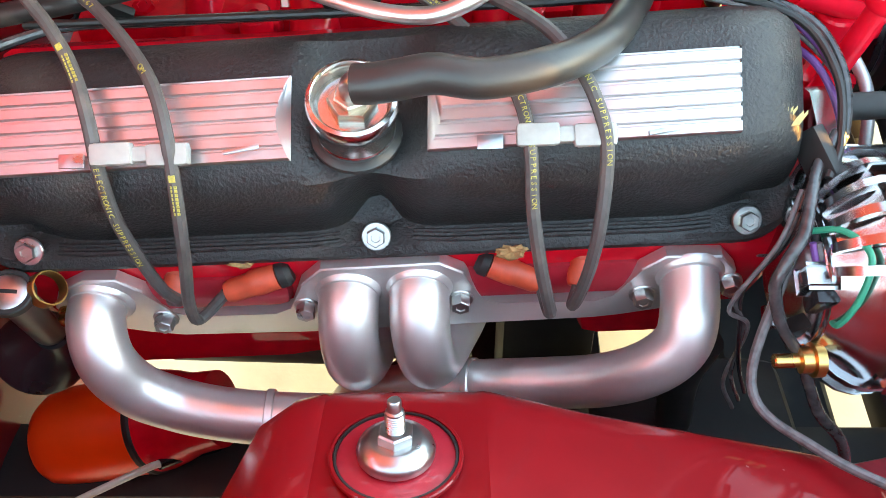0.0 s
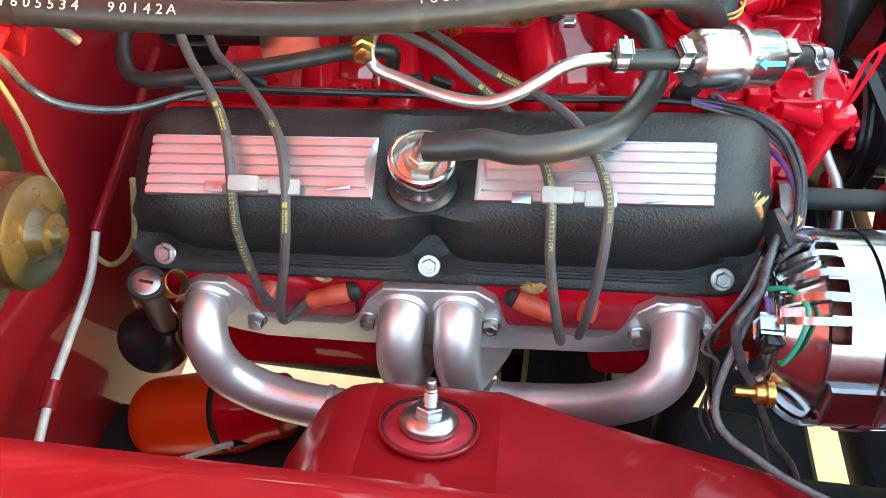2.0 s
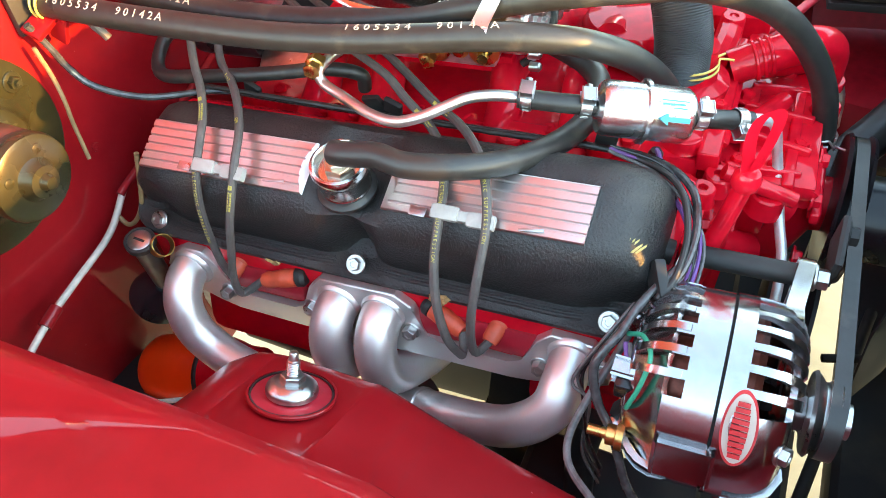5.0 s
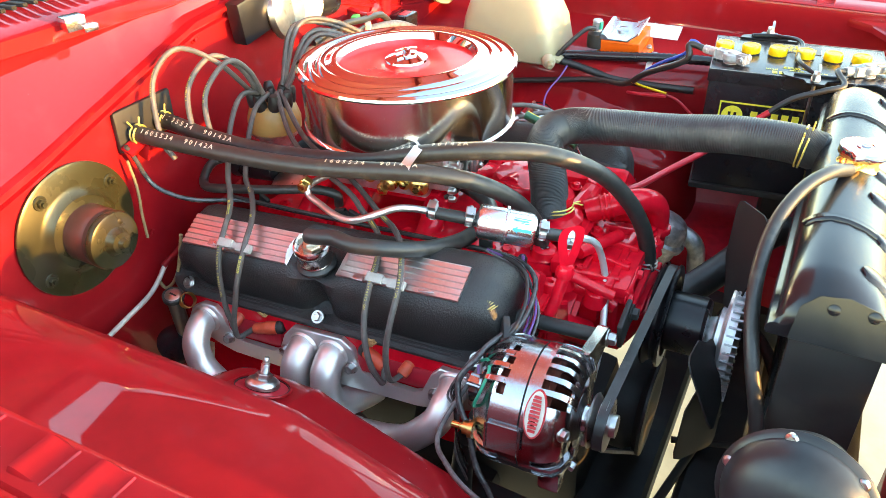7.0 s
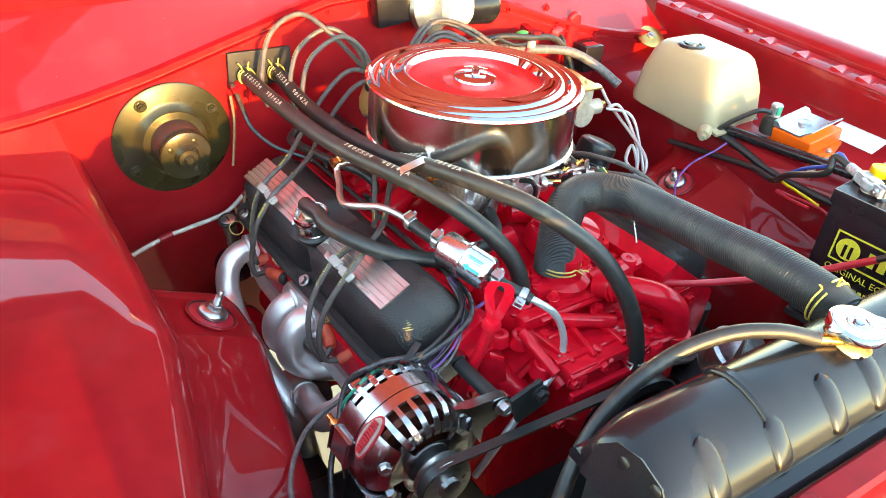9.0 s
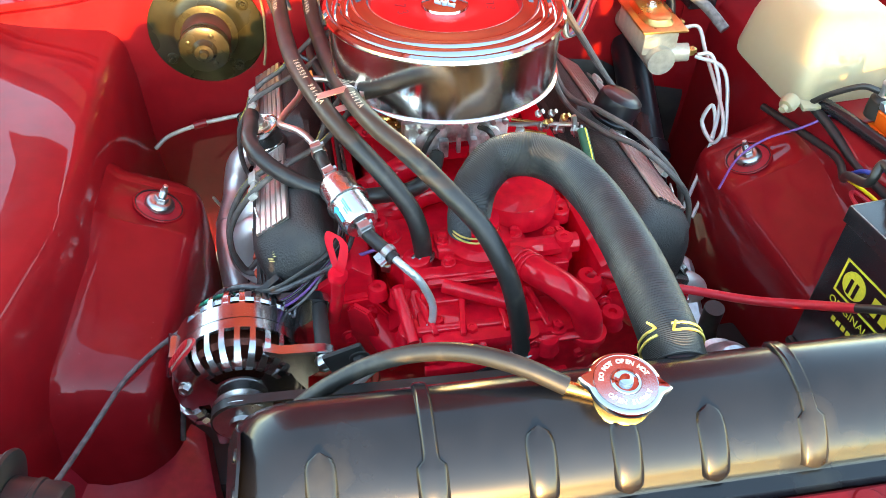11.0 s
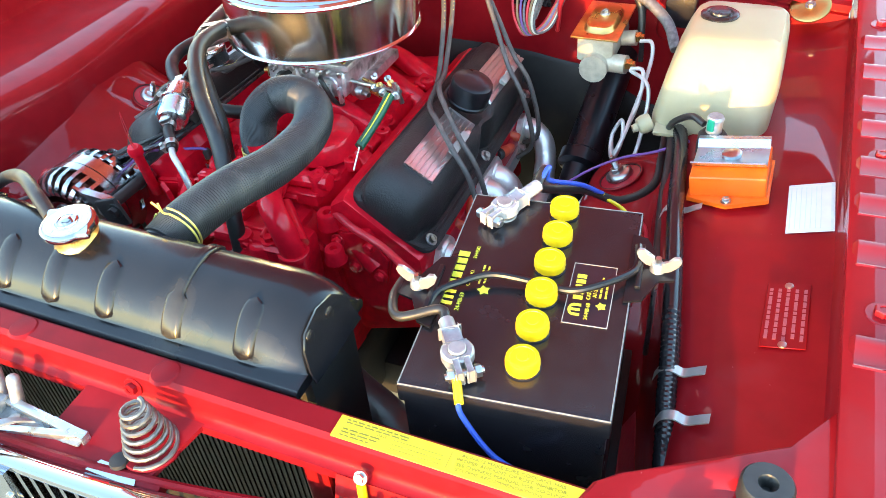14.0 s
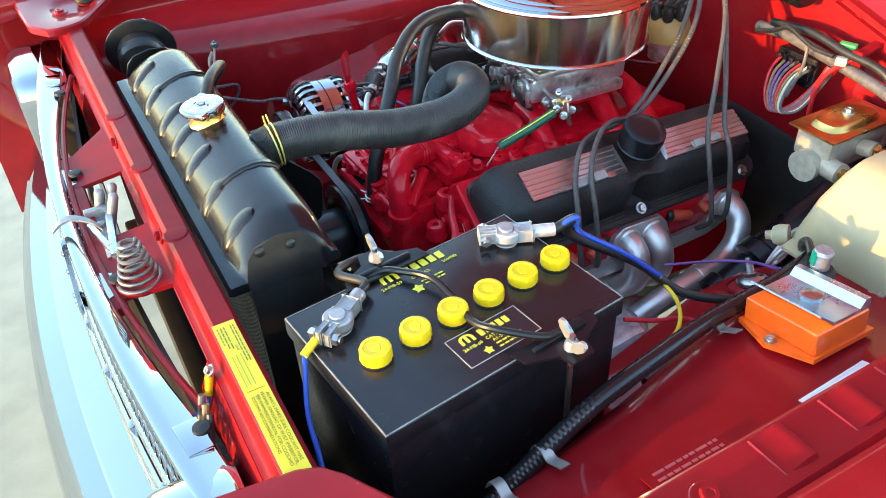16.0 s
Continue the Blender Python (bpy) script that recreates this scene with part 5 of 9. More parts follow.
box(bm, eng(0.07, 0.135, 0.825), (0.006, 0.008, 0.04), (15, 0, 10), 0.002)
part("throttle_linkage", bm, STEEL, carb)
carb.matrix_basis = Matrix.Translation(eng(-0.05, V0, 0.783) + Vector((-0.025, 0, -0.008)))
spring = thing("return_spring", (0.12, 0.135, 0.80), "green plastic sleeved throttle return spring", "spring")
bm = BM()
fs_ = frames(path_points([(0.075, 0.137, 0.832), (0.125, 0.135, 0.815), (0.175, 0.128, 0.796)], 24))
skin(bm, [ring(bm, c, f, 0.0078, 16) for c, f in fs_])
part("sleeve", bm, mat("dark green sleeve", (0.012, 0.085, 0.045), 0.3, var=0.15, scale=80), spring, "dark green plastic sleeve")
bm = BM()
tube(bm, [(0.078, 0.1395, 0.8382), (0.125, 0.1375, 0.8222), (0.172, 0.1308, 0.8038)], 0.0014, 6, 8)
part("stripe", bm, YELLOW_PRINT, spring, "yellow stripe along the sleeve")
for p, q in (((0.075, 0.137, 0.832), (0.066, 0.138, 0.835)), ((0.175, 0.128, 0.796), (0.196, 0.124, 0.765))):
    bm = BM()
    rod(bm, p, q, 0.0016, n=6)
    part("hook", bm, STEEL, spring)

AC = Vector((-0.055, -0.045, 0.876))
ac = thing("air_cleaner", AC, "round chrome air cleaner with a red dished lid", "air cleaner")
ACX = Vector((-0.03, 0, 1)).normalized()
bm = BM()
lathe(bm, AC, ACX, [(0.045, -0.018), (0.050, -0.004), (0.10, 0.0), (0.160, 0.0), (0.167, 0.001), (0.1695, 0.0035), (0.1675, 0.006), (0.1655, 0.007), (0.1655, 0.088), (0.160, 0.089)], 96)
part("chrome_drum", bm, DRUM_CHROME, ac)
bm = BM()
lathe(bm, AC + ACX * 0.089, ACX, [(0.164, -0.002), (0.1705, -0.001), (0.1725, 0.002), (0.1715, 0.0055), (0.167, 0.0085), (0.163, 0.0060), (0.159, 0.0060), (0.154, 0.0110), (0.150, 0.0120), (0.146, 0.0090), (0.142, 0.0090), (0.137, 0.0138), (0.133, 0.0145), (0.129, 0.0118), (0.125, 0.0118), (0.118, 0.0155), (0.112, 0.0165), (0.1085, 0.0152), (0.1065, 0.010), (0.1045, 0.0045)], 96, caps=False)
part("lid", bm, CHROME, ac, "ringed mirror chrome lid")
bm = BM()
lathe(bm, AC + ACX * 0.0935, ACX, [(0.105, -0.001), (0.105, 0.0002), (0.060, 0.0006), (0.034, 0.001), (0.033, 0.0004)], 80)
part("lid_centre", bm, mat("glossy red enamel", (0.66, 0.006, 0.010), 0.4, coat=0.2, spec=0.25, var=0.06, scale=30), ac, "bright red painted lid centre")
bm = BM()
lathe(bm, AC + ACX * 0.0945, ACX, [(0.034, 0), (0.033, 0.003), (0.022, 0.006), (0.012, 0.007)], 48)
part("centre_boss", bm, CHROME, ac)
bm = BM()
lathe(bm, AC + ACX * 0.101, ACX, [(0.007, 0), (0.006, 0.010), (0.003, 0.012)], 16)
for s in (-1, 1):
    box(bm, AC + ACX * 0.108 + Vector((0.6, 0.8, 0)) * 0.011 * s, (0.014, 0.003, 0.010), (0, 10 * s, 53), 0.0014)
part("wing_nut", bm, CHROME, ac)
for i, ch in enumerate("273"):
    a = radians(-95 + (i - 1) * 20)
    text_mesh(ch, 0.024, axes(AC + ACX * 0.0945 + Vector((math.cos(a), math.sin(a), 0)) * 0.064, (-math.sin(a), math.cos(a), 0), (-math.cos(a), -math.sin(a), 0)), "lid_number", mat("dark red lettering", (0.30, 0.01, 0.02), 0.4), ac)
for i, ch in enumerate("FOUR BARREL"):
    if ch == " ":
        continue
    a = radians(20 + (i - 5) * 14)
    text_mesh(ch, 0.018, axes(AC + ACX * 0.0945 + Vector((math.cos(a), math.sin(a), 0)) * 0.066, (-math.sin(a), math.cos(a), 0), (-math.cos(a), -math.sin(a), 0)), "lid_letter", bpy.data.materials["dark red lettering"], ac)


# ---- radiator ----
rad = thing("radiator", (0.60, 0, 0.42), "black painted radiator with a ribbed top tank", "radiator")
TS = [(0.672, 0.852), (0.676, 0.855), (0.676, 0.860), (0.672, 0.864), (0.659, 0.865), (0.6565, 0.868), (0.652, 0.878), (0.643, 0.890), (0.629, 0.902), (0.611, 0.912), (0.592, 0.9175), (0.574, 0.918), (0.558, 0.912), (0.547, 0.901), (0.543, 0.886), (0.5415, 0.868), (0.536, 0.864), (0.534, 0.858), (0.536, 0.852)]
bm = BM()
rings = []
ends = [0.0, 0.004, 0.012, 0.024, 0.040, 0.058]
stat = [-0.330 + e for e in ends] + [-0.27 + 0.0675 * i for i in range(1, 8)] + [0.328 - e for e in reversed(ends)]
for y in stat:
    d = min(y + 0.330, 0.328 - y)
    k = 1.0 if d >= 0.058 else math.sqrt(max(0, 1 - (1 - d / 0.058) ** 2))
    rr = []
    for i, (x, z) in enumerate(TS):
        lip = i < 5 or i > 14
        kk = 1 if lip else 0.12 + 0.88 * k
        kx = 1 if lip else 0.90 + 0.10 * k
        rr.append(bm.verts.new((0.602 + (x - 0.602) * kx, y, 0.864 + (z - 0.864) * (1 if lip else kk))))
    rings.append(rr)
skin(bm, rings)
part("top_tank", bm, TANK_BLACK, rad)
for i, y in enumerate((-0.257, -0.168, -0.077, -0.004, 0.073, 0.164, 0.255)):
    # pressed rib: a long low swelling that follows the tank's front
    line = [Vector((x, y, z)) for x, z in (TS[5:10] if i not in (1, 5) else TS[5:14])]
    line = path_points(line, 4)
    bm = BM()
    rr = []
    m = len(line) - 1
    for j, c in enumerate(line):
        t = (line[min(j + 1, m)] - line[max(j - 1, 0)]).normalized()
        nrm = Vector((t.z, 0, -t.x)) * -1
        if nrm.z < 0:
            nrm = -nrm
        w = 0.0135 * math.sqrt(max(0.03, 1 - abs(2 * j / m - 1) ** 8)) if i not in (1, 5) else 0.0135 * (1 if j < m * 0.40 else 0.55) * (0.4 if j in (0, m) else 1)
        rr.append([bm.verts.new(c + Vector((0, s * w, 0)) + nrm * h) for s, h in ((-1, -0.001), (-0.93, 0.0006), (-0.78, 0.0026), (-0.58, 0.0036), (0, 0.0034), (0.58, 0.0036), (0.78, 0.0026), (0.93, 0.0006), (1, -0.001))])
    skin(bm, rr)
    part("pressed_rib", bm, TANK_BLACK, rad)
for s in (-1, 1):
    bm = BM()
    pts = [(0.558, 0.858), (0.653, 0.858), (0.652, 0.874), (0.646, 0.892), (0.634, 0.905), (0.605, 0.912), (0.578, 0.908), (0.562, 0.893)]
    a = [bm.verts.new((x, s * (0.339 - (z - 0.856) * 0.32), z)) for x, z in pts]
    b = [bm.verts.new((x, s * (0.3365 - (z - 0.856) * 0.32), z - 0.001)) for x, z in pts]
    skin(bm, [a, b] if s > 0 else [b, a])
    ear = part("end_bracket", bm, TANK_BLACK, rad, "black end strap held by two rivets")
    for x, z in ((0.593, 0.897), (0.630, 0.899)):
        bm = BM()
        lathe(bm, (x, s * (0.3385 - (z - 0.856) * 0.32), z), (0, s, 0.32), [(0.0065, 0), (0.006, 0.0018), (0.003, 0.0026)], 18)
        part("rivet", bm, TANK_BLACK, ear)
    bm = BM()
    box(bm, (0.605, s * 0.322, 0.66), (0.09, 0.012, 0.40), (0, 0, 0), 0.003)
    part("side_channel", bm, BLACK_DULL, rad)
bm = BM()
box(bm, (0.605, 0, 0.65), (0.055, 0.62, 0.41), (0, 0, 0), 0.002)
part("core", bm, CORE, rad)
bm = BM()
for i in range(70):
    for sx in (0.633, 0.577):
        box(bm, (sx, -0.305 + i * 0.00884, 0.60), (0.004, 0.0045, 0.32))
fins = part("fin_bank", bm, CORE, rad)
tagged(fins, kind="stuff")
bm = BM()
box(bm, (0.605, 0, 0.43), (0.075, 0.64, 0.06), (0, 0, 0), 0.01)
part("bottom_tank", bm, BLACK, rad)
bm = BM()
NA = Vector((0.06, 0, 1)).normalized()
lathe(bm, (0.593, 0, 0.912), NA, [(0.028, 0), (0.025, 0.004), (0.024, 0.014), (0.029, 0.016), (0.029, 0.020)], 32)
part("filler_neck", bm, BRASS, rad, "brass filler neck")
bm = BM()
rod(bm, (0.595, -0.02, 0.922), (0.583, -0.048, 0.924), 0.006, n=12)
part("overflow_nipple", bm, BRASS, rad)
bm = BM()
rod(bm, (0.575, 0.077, 0.884), (0.540, 0.077, 0.886), 0.026, n=28)
part("hose_neck", bm, BLACK, rad)

co = Vector((0.5968, 0, 0.9325))
bm = BM()
fr = frame_z(NA, (1, 0, 0))
outl = []
for i in range(72):
    a = 2 * math.pi * i / 72
    ear = max(math.exp(-((a - radians(75)) / 0.16) ** 2), math.exp(-((a - radians(255)) / 0.16) ** 2))
    outl.append((math.cos(a), math.sin(a), 0.0315 + 0.0085 * ear))
rings = []
for f, h in ((0.93, -0.001), (0.99, 0.0), (1.0, 0.003), (0.985, 0.0055), (0.93, 0.007)):
    rings.append([bm.verts.new(co + fr @ Vector((c * r * f, s * r * f, h))) for c, s, r in outl])
for rad_, h in ((0.0275, 0.0072), (0.0268, 0.0066)):
    rings.append([bm.verts.new(co + fr @ Vector((c * rad_, s * rad_, h))) for c, s, r in outl])
skin(bm, rings)
cap = part("pressure_cap", bm, CHROME, rad, "chrome pressure cap with two ears")
bm = BM()
lathe(bm, co + NA * 0.0066, NA, [(0.0268, 0), (0.0266, 0.0008), (0.0135, 0.001), (0.0133, 0.0004)], 48)
part("cap_face", bm, mat("brushed chrome cap face", (0.62, 0.60, 0.60), 0.14, 1.0, var=0.06, scale=120, bump=0.05), cap, "bright face with stamped lettering")
bm = BM()
lathe(bm, co + NA * 0.0068, NA, [(0.0132, 0), (0.0125, 0.002), (0.0105, 0.0024), (0.0100, 0.0012), (0.0062, 0.001), (0.0058, 0.004), (0.0045, 0.0046)], 36)
part("centre_rivet", bm, CHROME, cap)
for txt, mid in (("DO NOT OPEN HOT", 180), ("OPEN SLOWLY", 0)):
    for i, ch in enumerate(txt):
        if ch != " ":
            if mid == 180:
                a = radians(180 - (i - (len(txt) - 1) / 2) * 10.5)
                d = fr @ Vector((math.cos(a), math.sin(a), 0))
                text_mesh(ch, 0.0062, axes(co + NA * 0.0078 + d * 0.0205, NA.cross(d) * -1, d), "cap_letter", LABEL_WHITE, cap)
            else:
                a = radians((i - (len(txt) - 1) / 2) * 11)
                d = fr @ Vector((math.cos(a), math.sin(a), 0))
                text_mesh(ch, 0.0062, axes(co + NA * 0.0078 + d * 0.0205, NA.cross(d), d * -1), "cap_letter", LABEL_WHITE, cap)


# ---- hoses ----
def hose(name, pts, r, label, material=RUBBER, n=20, res=8, ripple=0, group="", cat="hose"):
    root = thing(name, pts[-1], label, cat, group)
    bm = BM()
    if ripple:
        fs = frames(path_points(pts, res))
        m = len(fs) - 1
        skin(bm, [ring(bm, c, f, r * (1 + (0.015 if i % 2 else -0.012)), n) for i, (c, f) in enumerate(fs)])
    else:
        tube(bm, pts, r, n, res)
    part("hose_wall", bm, material, root)
    return root


UH = [(0.192, -0.048, 0.765), (0.190, -0.048, 0.800), (0.180, -0.038, 0.836), (0.165, -0.008, 0.860), (0.168, 0.035, 0.865), (0.197, 0.072, 0.862), (0.255, 0.094, 0.860), (0.344, 0.098, 0.868), (0.428, 0.089, 0.885), (0.506, 0.082, 0.891), (0.550, 0.078, 0.886)]
uh = hose("upper_radiator_hose", UH, 0.0288, "thick black corrugated radiator hose", HOSE, 28, 44, 1)
clamp_wire("hose_clamp", (0.197, -0.042, 0.776), (0, 0, 1), 0.0302, (1, 0.5, 0), uh)
clamp_wire("hose_clamp", (0.524, 0.0805, 0.8895), (1, -0.06, -0.1), 0.0294, (0, -0.5, 1), uh)
HA = [(-0.410, -0.235, 0.878), (-0.384, -0.234, 0.876), (-0.322, -0.234, 0.868), (-0.228, -0.228, 0.861), (-0.122, -0.215, 0.863), (-0.029, -0.203, 0.877), (0.037, -0.192, 0.893), (0.095, -0.181, 0.905), (0.149, -0.162, 0.909), (0.198, -0.130, 0.902), (0.242, -0.093, 0.880), (0.279, -0.052, 0.843), (0.311, -0.026, 0.797), (0.334, -0.013, 0.750), (0.346, -0.006, 0.702), (0.348, -0.005, 0.675)]
HB = [(-0.410, -0.291, 0.878), (-0.380, -0.290, 0.877), (-0.319, -0.286, 0.875), (-0.235, -0.281, 0.875), (-0.138, -0.272, 0.876), (-0.052, -0.256, 0.879), (0.050, -0.228, 0.884), (0.101, -0.205, 0.877), (0.133, -0.181, 0.862), (0.163, -0.150, 0.834), (0.186, -0.124, 0.798), (0.202, -0.114, 0.760), (0.206, -0.112, 0.718)]
ha = hose("heater_hose", HA, 0.0128, "long black rubber heater hose with white part number", group="heater hoses")
hb = hose("heater_hose", HB, 0.0128, "long black rubber heater hose with white part number", group="heater hoses")
for h, pts in ((ha, HA), (hb, HB)):
    fs = frames(path_points(pts, 10))
    clamp_wire("hose_clamp", fs[4][0], fs[4][1].col[2], 0.0132, (0.2, -0.2, 1), h)
    clamp_wire("hose_clamp", fs[-6][0], fs[-6][1].col[2], 0.0132, (0.6, -0.6, 0.3), h, STEEL)
    for txt, k0, step in (("1605534  90142A", 9 if h is hb else 7, 1), ("1605534  90142A", 52 if h is ha else 48, 1)):
        c, f = fs[k0]
        z = f.col[2]
        up = Vector((0.1, -0.55, 0.83)) if k0 < 40 else Vector((0.25, -0.1, 0.96))
        if k0 > 40:
            up = Vector((0.75, 0.1, 0.65))
        for i, ch in enumerate(txt):
            s = i * 0.0092
            acc, j = 0.0, k0
            while j < len(fs) - 1 and acc < s:
                acc += (fs[j + 1][0] - fs[j][0]).length
                j += 1
            if ch != " " and j < len(fs) - 1:
                c0, f0 = fs[j]
                c0 = c0 - f0.col[2] * (acc - s)
                z = f0.col[2]
                u = (up - z * up.dot(z)).normalized()
                text_mesh(ch, 0.0115, axes(c0 + u * 0.0129, z, z.cross(u) * -1), "hose_print", WHITE_PRINT, h)
strap = thing("hose_strap", (0.042, -0.207, 0.876), "bright metal strap joining the two heater hoses", "strap")
bm = BM()
sc, sd = Vector((0.043, -0.2095, 0.8885)), Vector((0, 0.036, 0.009)).normalized()
sn = Vector((0.98, 0.12, 0.05)).normalized()
su = sn.cross(sd)
rr = []
for k in range(32):
    a = 2 * math.pi * k / 32
    o = sd * (0.0185 if math.cos(a) > 0 else -0.0185) + (sd * math.cos(a) + su * math.sin(a)) * 0.0140
    rr.append(o)
r0 = [bm.verts.new(sc + o - sn * 0.008) for o in rr]
r1 = [bm.verts.new(sc + o + sn * 0.008) for o in rr]
r2 = [bm.verts.new(sc + o * 0.965 + sn * 0.008) for o in rr]
r3 = [bm.verts.new(sc + o * 0.965 - sn * 0.008) for o in rr]
skin(bm, [r0, r1, r2, r3, r0], True, False, False)
part("band", bm, ALU, strap)
bm = BM()
box(bm, sc + sd * 0.040 + su * 0.002, (0.015, 0.012, 0.006), Matrix((sn, sd, su)).transposed(), 0.001)
part("buckle", bm, ALU, strap)
heat = thing("heater_pipe_plate", (-0.415, -0.262, 0.85), "black plate where the heater pipes pass the firewall", "pipe plate")
bm = BM()
box(bm, (-0.415, -0.261, 0.886), (0.008, 0.118, 0.066), (0, 0, 0), 0.003)
part("plate", bm, BLACK_DULL, heat)
for y, z in ((-0.235, 0.878), (-0.291, 0.878)):
    bm = BM()
    rod(bm, (-0.415, y, z), (-0.375, y, z), 0.0115, n=18)
    part("pipe_stub", bm, BLACK_DULL, heat)
OV = [(0.583, -0.045, 0.924), (0.562, -0.085, 0.934), (0.538, -0.130, 0.930), (0.520, -0.180, 0.912), (0.513, -0.230, 0.884), (0.517, -0.280, 0.846), (0.532, -0.320, 0.798), (0.552, -0.345, 0.740), (0.570, -0.356, 0.650), (0.58, -0.36, 0.55)]
hose("overflow_hose", OV, 0.0085, "black rubber radiator overflow hose", RUBBER, 14, 8)
LH = [(0.61, 0.33, 0.50), (0.58, 0.36, 0.56), (0.52, 0.34, 0.60), (0.44, 0.22, 0.56), (0.36, 0.10, 0.52)]
hose("lower_radiator_hose", LH, 0.028, "thick black lower radiator hose", RUBBER, 18, 6)


# ---- fuel line and filter ----
FR, FF = Vector((0.146, -0.222, 0.829)), Vector((0.222, -0.192, 0.815))
FA = (FF - FR).normalized()
ff = thing("fuel_filter", (FR + FF) / 2 - Vector((0, 0, 0.025)), "silver canister fuel filter with a blue printed label", "fuel filter")
bm = BM()
L = (FF - FR).length
lathe(bm, FR, FA, [(0.006, -0.004), (0.014, 0.0), (0.022, 0.002), (0.0245, 0.006), (0.0245, L * 0.46), (0.0285, L * 0.47), (0.0285, L * 0.51), (0.0250, L * 0.52), (0.0245, L * 0.53), (0.0245, L - 0.006), (0.021, L - 0.001), (0.012, L), (0.006, L + 0.004)], 40)
part("can", bm, mat("satin silver can", (0.66, 0.66, 0.67), 0.26, 1.0, var=0.05, scale=90, bump=0.03), ff)
bm = BM()
rod(bm, FR - FA * 0.018, FR, 0.006, n=14)
part("inlet_stub", bm, STEEL, ff)
bm = BM()
rod(bm, FF, FF + FA * 0.018, 0.006, n=14)
part("outlet_stub", bm, STEEL, ff)
fy = Vector((0, -0.75, 0.66))
fy = (fy - FA * fy.dot(FA)).normalized()
lab = axes(FR + FA * L * 0.76 + fy * 0.0247, FA, fy.cross(FA))
bm = BM()
bars(bm, lab, [(-0.002, 0.009, 0.024, 0.0012), (-0.003, 0.006, 0.02, 0.001), (0.003, 0.003, 0.012, 0.001)], 0.0006)
part("label_print", bm, LABEL_TEAL, ff)
bm = BM()
prism(bm, [(-0.014, 0.0), (-0.007, 0.005), (-0.007, 0.002), (0.012, 0.002), (0.012, -0.002), (-0.007, -0.002), (-0.007, -0.005)], lab @ Vector((0, -0.007, -0.001)), lab.col[0].to_3d(), lab.col[1].to_3d(), 0.0018)
part("flow_arrow", bm, LABEL_TEAL, ff, "teal flow arrow")
fh = hose("fuel_hose", [FR - FA * 0.002, FR - FA * 0.02, (0.110, -0.234, 0.834), (0.080, -0.240, 0.836)], 0.0088, "short black fuel hose held by worm clamps", RUBBER, 16, 6, group="fuel hoses")
clamp_worm("worm_clamp", FR - FA * 0.010, FA, 0.0092, (0, -0.3, 1), fh)
clamp_worm("worm_clamp", (0.088, -0.2385, 0.8355), (1, 0.15, -0.05), 0.0092, (0, -0.3, 1), fh)
fh2 = hose("fuel_hose", [FF + FA * 0.002, FF + FA * 0.02, (0.258, -0.168, 0.803), (0.272, -0.158, 0.798)], 0.0088, "short black fuel hose held by worm clamps", RUBBER, 16, 6, group="fuel hoses")
clamp_worm("worm_clamp", FF + FA * 0.010, FA, 0.0092, (0, -0.3, 1), fh2)
clamp_worm("worm_clamp", (0.262, -0.165, 0.802), (0.75, 0.55, -0.25), 0.0092, (0.2, -0.8, -0.3), fh2)
wire_line("fuel_pipe", [(0.090, -0.236, 0.8345), (0.062, -0.250, 0.841), (0.042, -0.264, 0.843), (0.024, -0.278, 0.838), (0.005, -0.289, 0.831), (-0.018, -0.291, 0.823), (-0.049, -0.282, 0.819), (-0.087, -0.264, 0.818), (-0.110, -0.256, 0.822), (-0.117, -0.248, 0.832), (-0.115, -0.20, 0.828), (-0.09, -0.12, 0.822)], 0.0052, ALU, "bent bright aluminium fuel pipe", "pipe", n=14)
wire_line("fuel_pipe", [(0.262, -0.165, 0.802), (0.281, -0.150, 0.796), (0.294, -0.129, 0.777), (0.303, -0.114, 0.738), (0.313, -0.123, 0.704), (0.323, -0.155, 0.682), (0.333, -0.195, 0.666), (0.335, -0.23, 0.62), (0.32, -0.25, 0.55)], 0.0052, mat("pale zinc pipe", (0.62, 0.66, 0.66), 0.35, 0.6, var=0.1, scale=80), "bent pale grey steel fuel pipe", "pipe", n=14)
bm = BM()
lathe(bm, (-0.123, -0.240, 0.834), (0.2, -1, 0), [(0.010, 0), (0.010, 0.010), (0.008, 0.011), (0.0085, 0.02), (0.006, 0.021)], 6)
tagged(part("pipe_fitting", bm, BRASS), "brass flare fitting on the carburetor inlet", "fitting")

# temperature sender
snd = thing("temperature_sender", (0.192, -0.152, 0.735), "brass temperature sender with a black boot", "sensor")
bm = BM()
lathe(bm, (0.195, -0.160, 0.712), (0, -0.1, 1), [(0.011, 0), (0.011, 0.010), (0.008, 0.011)], 6)
part("hex_body", bm, STEEL, snd)
bm = BM()
lathe(bm, (0.195, -0.161, 0.723), (0, -0.1, 1), [(0.0075, 0), (0.0075, 0.010), (0.004, 0.011)], 16)
part("brass_top", bm, BRASS, snd)
bm = BM()
lathe(bm, (0.195, -0.162, 0.731), (0, -0.1, 1), [(0.0065, 0), (0.0075, 0.014), (0.005, 0.019)], 16)
part("boot", bm, RUBBER, snd)

